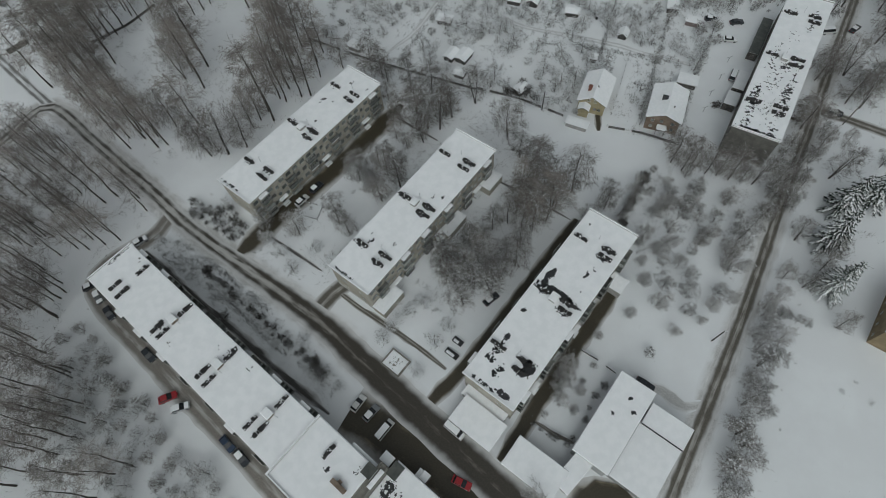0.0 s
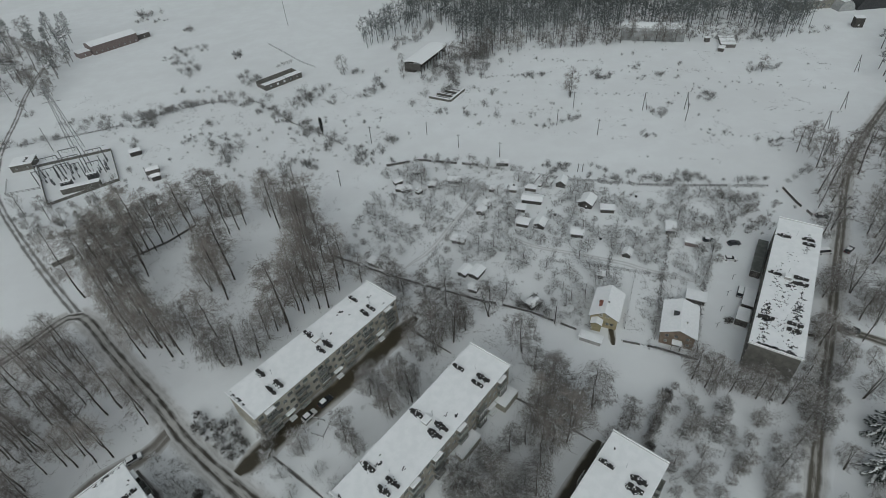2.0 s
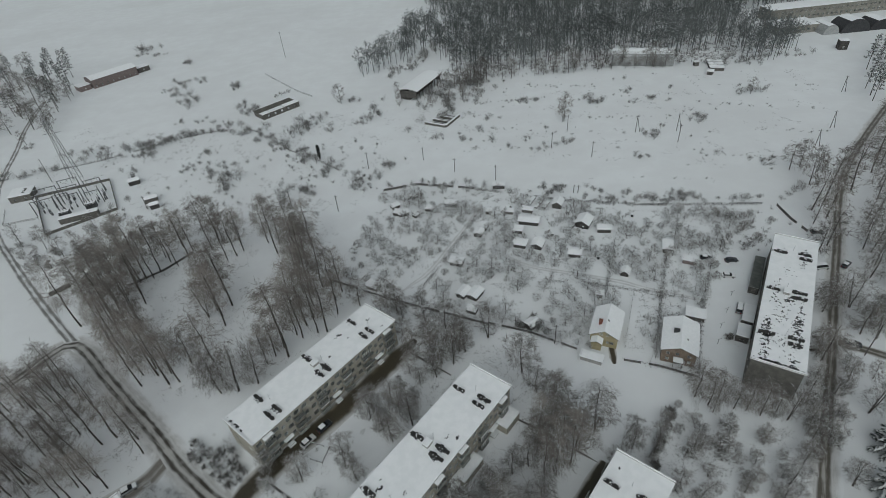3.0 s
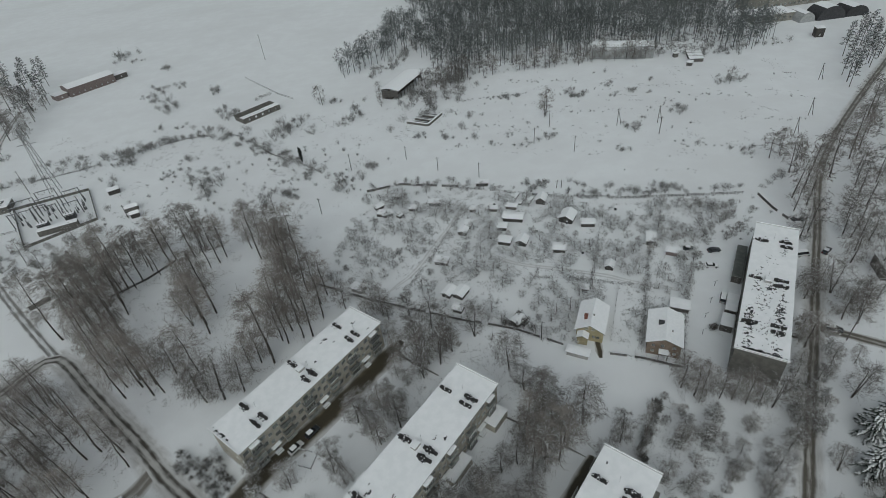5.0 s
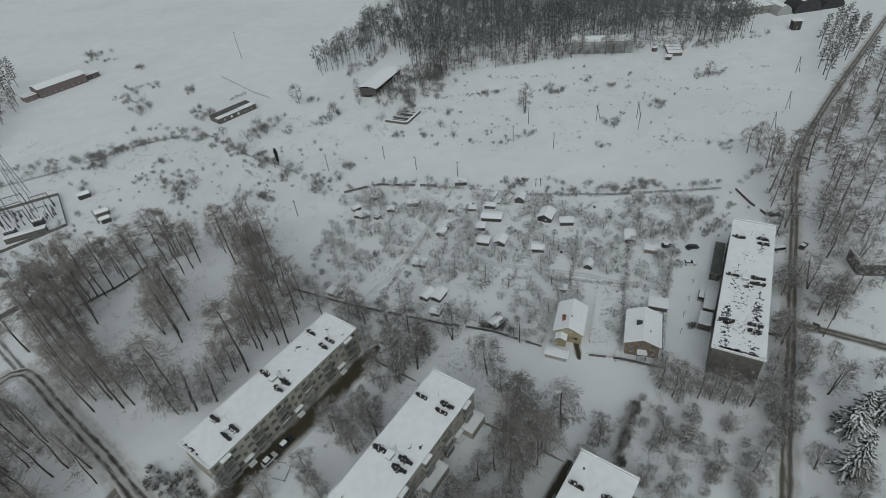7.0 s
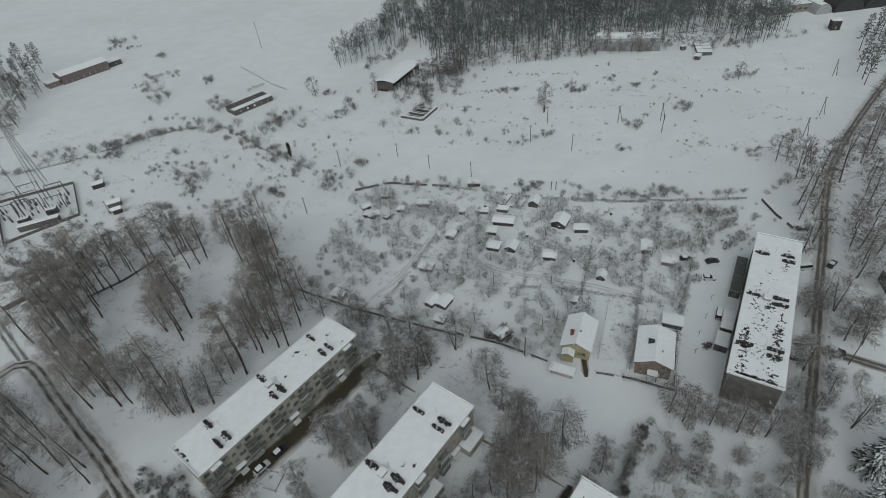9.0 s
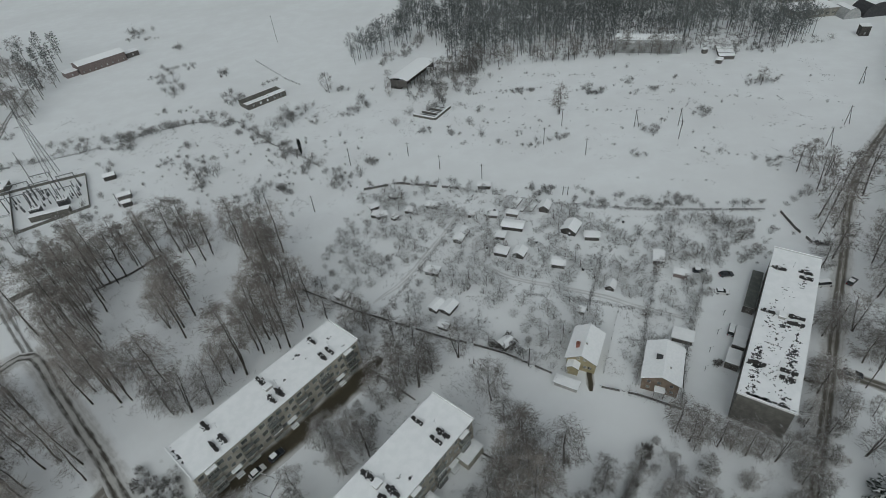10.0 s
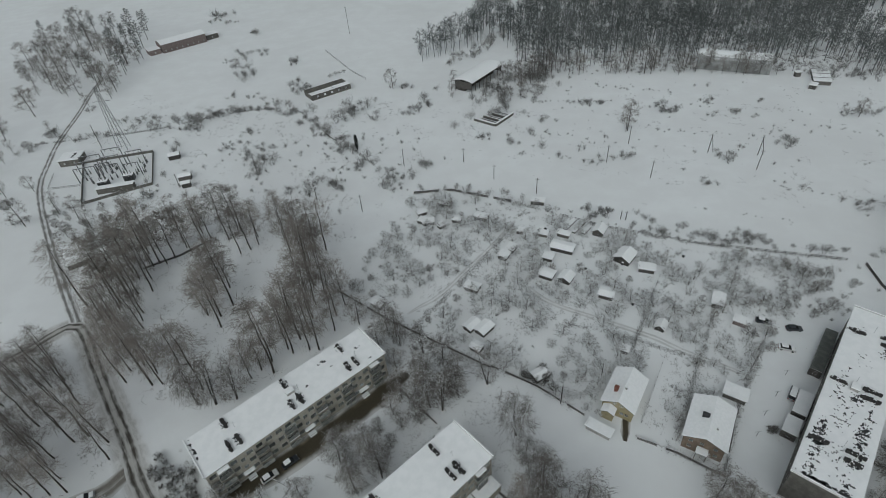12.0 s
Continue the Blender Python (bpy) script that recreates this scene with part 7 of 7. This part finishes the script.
THICKET = [(-78.5, 80.5), (-66.5, 77.5), (-59.0, 68.0), (-66.0, 63.5), (-75.0, 72.0)]
plant(BRIAR, scatter(tree_rng, THICKET, 34, 1.5, 0.6), 0.6, 1.1)
plant(FRUIT, scatter(tree_rng, THICKET, 14, 2.4, 0.8), 0.5, 0.8)
plant(BROAD, [(-55, 71.5), (-24, 96), (-19, 98), (-20, 92)], 0.4, 0.6)
plant(BUSH, [(-44, 77), (-37.5, 73), (-14, 55), (-9, 47), (-20, 90), (-18, 84), (-16, 80), (-33, 82), (-28, 88), (-30, 92), (-25, 86)], 1.0, 1.7)
plant(HOAR, scatter(tree_rng, [(-98, 44), (-80, 29), (-60, 13), (-48, 3), (-60, -6), (-92, 12), (-104, 34)], 40, 3.6, 2.0), 0.45, 0.8)
plant(FRUIT, scatter(tree_rng, [(-92, 40), (-78, 26), (-64, 16), (-52, 6), (-62, 0), (-90, 14), (-100, 30)], 30, 3.4, 1.5), 0.7, 1.1)
plant(BROAD, scatter(tree_rng, [(-290, 285), (-262, 300), (-300, 380), (-360, 440), (-420, 440), (-360, 330), (-320, 275)], 44, 7.0, 3.0), 0.8, 1.2)
plant(PINE, scatter(tree_rng, [(-300, 320), (-280, 340), (-340, 440), (-390, 440), (-350, 380)], 14, 7.0, 3.0), 0.8, 1.1)
plant(BROAD, [(-344, 343), (-282, 313), (-263, 279), (-314, 294), (-303, 278), (-266, 224), (-265, 249), (-254, 224), (-259, 212), (-196, 178), (-180, 172), (-230, 184), (-220, 190), (-201, 165)], 0.45, 0.75)
plant(BROAD, scatter(tree_rng, [(-260, 180), (-240, 190), (-300, 260), (-330, 250), (-290, 190)], 16, 8.0, 3.0), 0.5, 0.8)
plant(BROAD, [(x + tree_rng.uniform(-8, 8), 340 + tree_rng.uniform(-6, 5)) for x in range(-5, 135, 4)], 0.5, 0.9)
plant(BUSH, [(x + tree_rng.uniform(-6, 6), 340 + tree_rng.gauss(0, 3)) for x in range(-10, 210, 3)], 0.8, 1.8)
plant(BUSH, [(150 + tree_rng.uniform(-8, 25), 334 + tree_rng.gauss(0, 5)) for _ in range(26)], 0.8, 2.0)
plant(BUSH, [(-20 + tree_rng.gauss(0, 12), 308 + tree_rng.gauss(0, 14)) for _ in range(60)], 0.8, 2.2)
plant(BUSH, [(-2 + tree_rng.gauss(0, 5), 332 + tree_rng.gauss(0, 9)) for _ in range(36)], 1.2, 2.4)
plant(BUSH, [(-52 + 30 * k + tree_rng.gauss(0, 4), 350 + 70 * k + tree_rng.gauss(0, 4)) for k in [j / 40 for j in range(41)]], 1.0, 2.2)


# ---- far wood: too many stems to count ----
def far_wood(label, poly, count, h, material, seed):
    rng, g = random.Random(seed), Geo()
    spots = scatter(rng, poly, count, 2.6, 1.0)
    shapes = []
    for k in range(4):
        r2, q = random.Random(seed + k), Geo()
        q.tube((0, 0, 0), (0.3, 0.2, h * 0.9), 0.2, 0.05, 4, False)
        for i in range(9):
            a, ang = Vector((0.2, 0.1, h * r2.uniform(0.4, 0.8))), 2.4 * i
            q.sliver(a, a + Vector((math.cos(ang) * 2.6, math.sin(ang) * 2.6, r2.uniform(1.5, 4.0))), 0.08)
        for i in range(17):
            o = Vector((r2.gauss(0, 1), r2.gauss(0, 1), r2.gauss(0, 1))).normalized() * r2.random() ** 0.4
            p = Vector((0.3 + 3.0 * o.x, 0.2 + 3.0 * o.y, h * (0.66 + 0.30 * o.z)))
            for _ in range(10):
                t = Vector((o.x + r2.gauss(0, 0.6), o.y + r2.gauss(0, 0.6), 0.5 * o.z + r2.gauss(0.25, 0.5)))
                q.twig(p + 0.3 * t, t.normalized() * r2.uniform(1.0, 2.3), 0.092, Vector((r2.gauss(0, 1), r2.gauss(0, 1), r2.gauss(0, 1))))
        shapes.append((np.array([tuple(p) for p in q.v]), q.f))
    verts, faces, n = [], [], 0
    for x, y in spots:
        v, f = shapes[rng.randrange(4)]
        a, s = rng.uniform(0, 6.283), rng.uniform(0.7, 1.1)
        c, d = math.cos(a) * s, math.sin(a) * s
        w = np.stack([c * v[:, 0] - d * v[:, 1] + x, d * v[:, 0] + c * v[:, 1] + y, v[:, 2] * s], 1)
        verts += w.tolist()
        faces += [tuple(n + i for i in t) for t in f]
        n += len(w)
    g.v, g.f = verts, faces
    tagged(new("far_wood", g.mesh("far_wood", material)), label, "wood", kind="stuff")


far_wood("dense bare wood beyond the snow field", [(-14, 352), (4, 336), (22, 347), (60, 350), (88, 346), (132, 350), (142, 358), (160, 352), (164, 336), (188, 334), (205, 352), (216, 380), (190, 412), (205, 440), (330, 440), (330, 500), (250, 560), (-46, 560), (-36, 520), (-16, 440), (-30, 405)], 2350, 19, M_WOODS, 7)
far_wood("row of tall bare trees beside the hall", [(-78, 352), (-62, 362), (-40, 392), (-22, 420), (-30, 470), (-50, 470), (-56, 415), (-80, 372)], 110, 17, M_WOODS, 17)
TUFTS = random.Random(12)
for xa, ya, xb, yb, n in ((2, 296, 40, 300, 10), (20, 318, 75, 312, 10), (56, 268, 120, 262, 12), (100, 222, 128, 214, 8), (60, 296, 130, 290, 9), (110, 280, 175, 262, 12), (120, 245, 165, 236, 7), (5, 262, 40, 254, 8), (-5, 240, 28, 236, 6), (140, 300, 190, 290, 9), (40, 206, 100, 200, 6)):
    for _ in range(2 * n):
        k = TUFTS.random()
        FAR_BUSH.append((xa + (xb - xa) * k + TUFTS.gauss(0, 1.2), ya + (yb - ya) * k + TUFTS.gauss(0, 1.2), TUFTS.uniform(0.18, 0.55)))


def thickets(spots):
    """Clumps of bushes on the waste land: place and height of each clump."""
    for x, y, s in spots:
        for _ in range(6 if s > 1.3 else 3):
            FAR_BUSH.append((x + TUFTS.gauss(0, 1.5 * s), y + TUFTS.gauss(0, 1.2 * s), s * TUFTS.uniform(0.3, 0.8)))


thickets([(-277, 461, 3), (-273, 445, 2), (-260, 444, 2), (-224, 414, 2), (-206, 368, 2.4), (-192, 368, 2.6), (-187, 330, 2.6), (-198, 343, 2), (-162, 351, 2.4), (-210, 353, 1.4), (-135, 307, 2.8), (-142, 315, 2.2), (-124, 331, 1.8), (-75, 309, 2.2), (-56, 289, 2.2), (-62, 279, 1.8)])
thickets([(-185, 264, 3.2), (-177, 253, 2.4), (-178, 274, 2.4), (-173, 274, 1.8), (-164, 279, 2.2), (-148, 283, 1.8), (-147, 290, 1.6), (-129, 274, 2.4), (-119, 265, 2), (-142, 251, 1.8), (-138, 241, 1.4), (-96, 281, 3.4), (-99, 278, 2.6), (-93, 285, 2.4), (-81, 272, 1.8), (-177, 297, 1.4), (-165, 296, 1.4)])
thickets([(-121, 230, 2.4), (-127, 236, 1.8), (-133, 229, 1.8), (-121, 213, 2.2), (-118, 215, 1.6), (-95, 200, 1.8), (-80, 208, 2.4), (-75, 204, 1.5), (-42, 227, 2), (-52, 213, 2.4), (-56, 218, 1.8), (-50, 216, 1.6), (-73, 225, 2.2), (-74, 222, 1.6), (-86, 240, 2.4), (-91, 246, 1.8), (-107, 257, 1.6), (-101, 251, 1.4), (-90, 238, 1.6), (-146, 236, 1.6)])
thickets([(-226, 263, 1.6), (-210, 264, 2), (-211, 260, 1.5), (-257, 273, 1.6), (-258, 241, 2.6), (-255, 225, 2), (-191, 174, 2.2), (-173, 166, 2.4), (-163, 198, 2.4), (-161, 192, 1.8), (-224, 177, 2), (-205, 168, 1.8), (-175, 233, 2), (-204, 268, 1)])
thickets([(26, 295, 1.8), (22, 296, 1.4), (35, 296, 1.6), (62, 292, 1.8), (65, 289, 2.2), (68, 286, 1.6), (86, 299, 1.6), (97, 287, 1.6), (111, 300, 1.2), (8, 275, 1.5), (36, 259, 1.2), (84, 245, 2.2), (93, 253, 1.3), (113, 259, 1.8), (73, 222, 1.3), (77, 221, 1.3), (101, 224, 1.1), (151, 291, 2.2), (144, 287, 1.6), (43, 241, 1.6), (31, 236, 1.4), (18, 239, 1), (25, 248, 1.2)])
thickets([(126, 211, 1.6), (123, 207, 1.2), (105, 285, 1), (109, 270, 1), (-17, 207, 1.6), (31, 198, 2), (29, 195, 1.8), (35, 197, 1.6), (47, 193, 1.8), (56, 189, 1.9), (68, 187, 1.7), (79, 187, 1.8), (84, 186, 1.8), (74, 185, 1.6), (-21, 256, 1.8), (-5, 253, 1.8), (-4, 282, 1.2), (87, 286, 1.2), (18, 330, 1), (34, 320, 1)])


def far_bushes():
    """The bushes of the waste land, past counting."""
    rng = random.Random(31)
    shapes = [(np.array([tuple(v.co) for v in b.data.vertices]), [tuple(p.vertices) for p in b.data.polygons]) for b in BUSH]
    g, n = Geo(), 0
    for x, y, s in FAR_BUSH:
        v, f = shapes[rng.randrange(len(shapes))]
        a = rng.uniform(0, 6.283)
        c, d = math.cos(a) * s, math.sin(a) * s
        w = np.stack([c * v[:, 0] - d * v[:, 1] + x, d * v[:, 0] + c * v[:, 1] + y, v[:, 2] * s], 1)
        g.v += w.tolist()
        g.f += [tuple(n + i for i in t) for t in f]
        n += len(w)
    tagged(new("bushes", g.mesh("bushes", M_SCRUB)), "scattered bare bushes on snowy waste land", "bushes", kind="stuff")


far_bushes()


def weeds(label, areas, seed, size=1.0):
    """Dry stalks that poke through the snow in drifts."""
    rng, g = random.Random(seed), Geo()
    for poly, count, level in areas:
        xs, ys = [p[0] for p in poly], [p[1] for p in poly]
        for _ in range(count):
            x, y = rng.uniform(min(xs), max(xs)), rng.uniform(min(ys), max(ys))
            if not inside(x, y, poly) or noise.noise(Vector((x * 0.09, y * 0.09, seed))) + 0.6 * noise.noise(Vector((x * 0.3, y * 0.3, seed))) < level or not free(x, y, 0.2):
                continue
            s = rng.uniform(0.25, 0.75) * size
            for _ in range(rng.randint(4, 9)):
                d = Vector((rng.gauss(0, 0.6), rng.gauss(0, 0.6), rng.uniform(0.4, 1.0))) * s
                g.twig(Vector((x + rng.gauss(0, 0.4), y + rng.gauss(0, 0.4), 0.0)), d, rng.uniform(0.03, 0.06) * size**0.7, Vector((rng.gauss(0, 1), rng.gauss(0, 1), rng.gauss(0, 1))))
    tagged(new("weeds", g.mesh("weeds", M_SCRUB)), label, "weeds", kind="stuff")


def hedgerow(label, lines, seed, per=5.0):
    """Dead stalks and canes left standing along the fences."""
    rng, g = random.Random(seed), Geo()
    for line in lines:
        for p in smooth_line(line, 1.0 / per):
            if noise.noise(Vector((p.x * 0.15, p.y * 0.15, seed))) < -0.15:
                continue
            for _ in range(4):
                q = Vector((p.x + rng.gauss(0, 0.5), p.y + rng.gauss(0, 0.5), 0.0))
                d = Vector((rng.gauss(0, 0.5), rng.gauss(0, 0.5), rng.uniform(0.5, 1.1))) * rng.uniform(0.4, 1.3)
                g.twig(q, d, rng.uniform(0.03, 0.06), Vector((rng.gauss(0, 1), rng.gauss(0, 1), rng.gauss(0, 1))))
    tagged(new("weeds", g.mesh("weeds", M_SCRUB)), label, "weeds", kind="stuff")


hedgerow("dark ragged hedge beside the road", [[(-66.3, 56.4), (-57.6, 49.8), (-49.7, 43.2), (-42, 36.6), (-35.1, 32.5)], [(-67.5, 54.6), (-58, 47.2), (-43, 34.6)], [(-72, 63), (-60, 54.5), (-46, 44)]], 14, 9.0)
hedgerow("dry reeds along the open ditch", [[(-260, 232), (-233.6, 240.4), (-200.7, 253), (-170.1, 273), (-150.3, 281), (-126.9, 279.5), (-105.5, 260), (-79.4, 238), (-66, 226)]], 15, 6.0)
hedgerow("dry canes along the garden fences", [[(1.1, 120.2), (14, 115.4), (26.4, 108.3)], [(39.0, 103.6), (47.6, 101.2), (57.4, 96.8)], [(47.9, 104.5), (53, 119), (57.8, 131.7), (64.0, 148.8)], [(57.4, 97.2), (62.5, 112), (68.4, 125.0), (78.7, 146.7)], [(-42.0, 204.4), (-27.1, 208.0), (-1.9, 202.1), (34.6, 189.0), (65.0, 182.8), (109.0, 179.2)], [(39.5, 131.2), (44.5, 146), (49.3, 161.1)], [(-53.7, 144.2), (-32.5, 133.4), (1.1, 119.6)], [(21.3, 139.2), (34.3, 137.5), (53.3, 131.7)], [(0, 140), (14, 168), (26, 186)], [(-24, 132), (-8, 165), (4, 196)], [(22, 138), (34, 166), (42, 184)]], 6)
weeds("frozen litter and stalks under the balconies", [([(-88, 64.5), (-33, 22.5), (-30.5, 25.0), (-85.5, 68.0)], 5200, -0.25)], 23, 0.7)
weeds("dead stalks in the snowy strip before the long block", [(STRIP, 5200, -0.12)], 21, 0.8)
weeds("dry weeds and raspberry canes poking through garden snow", [(GARDENS, 14000, 0.02)], 3)
weeds("dry grass stalks in drifts on the waste land", [([(-230, 230), (-160, 185), (-60, 165), (-45, 205), (-30, 235), (0, 290), (-60, 300), (-150, 275), (-240, 300)], 9000, 0.16), ([(-20, 300), (20, 335), (190, 318), (180, 255), (130, 200), (20, 230), (-20, 240)], 5000, 0.30)], 5)
weeds("dry undergrowth stalks between the trees", [(GROVE, 3500, 0.0), (RING, 3500, 0.05), ([(-38, 44), (-84, 72), (-60, 90), (-28, 62)], 900, 0.1), ([(-24, 98), (4, 114), (24, 92), (2, 60), (-8, 48), (-14, 56)], 2200, 0.05), ([(30, 70), (36, 56), (56, 48), (78, 78), (56, 92)], 2000, 0.1)], 8)
weeds("dark brushwood on the floor of the wood", [([(-14, 352), (60, 346), (132, 346), (200, 350), (200, 470), (-30, 470)], 9000, -0.2)], 11, 2.6)
weeds("dry stalks under the trees beside the lane", [([(88, 72), (112, 80), (230, 250), (170, 205), (118, 130)], 5500, 0.08), ([(76, 52), (90, 70), (110, 66), (92, 40)], 900, 0.1)], 9)
for ob in [o for kinds in (BIRCH, THIN, DISTANT, BROAD, FRUIT, BUSH, BRIAR, HOAR, SPRUCE, PINE) for o in kinds if o.name not in USED]:
    for o in (*ob.children_recursive, ob):
        bpy.data.objects.remove(o)
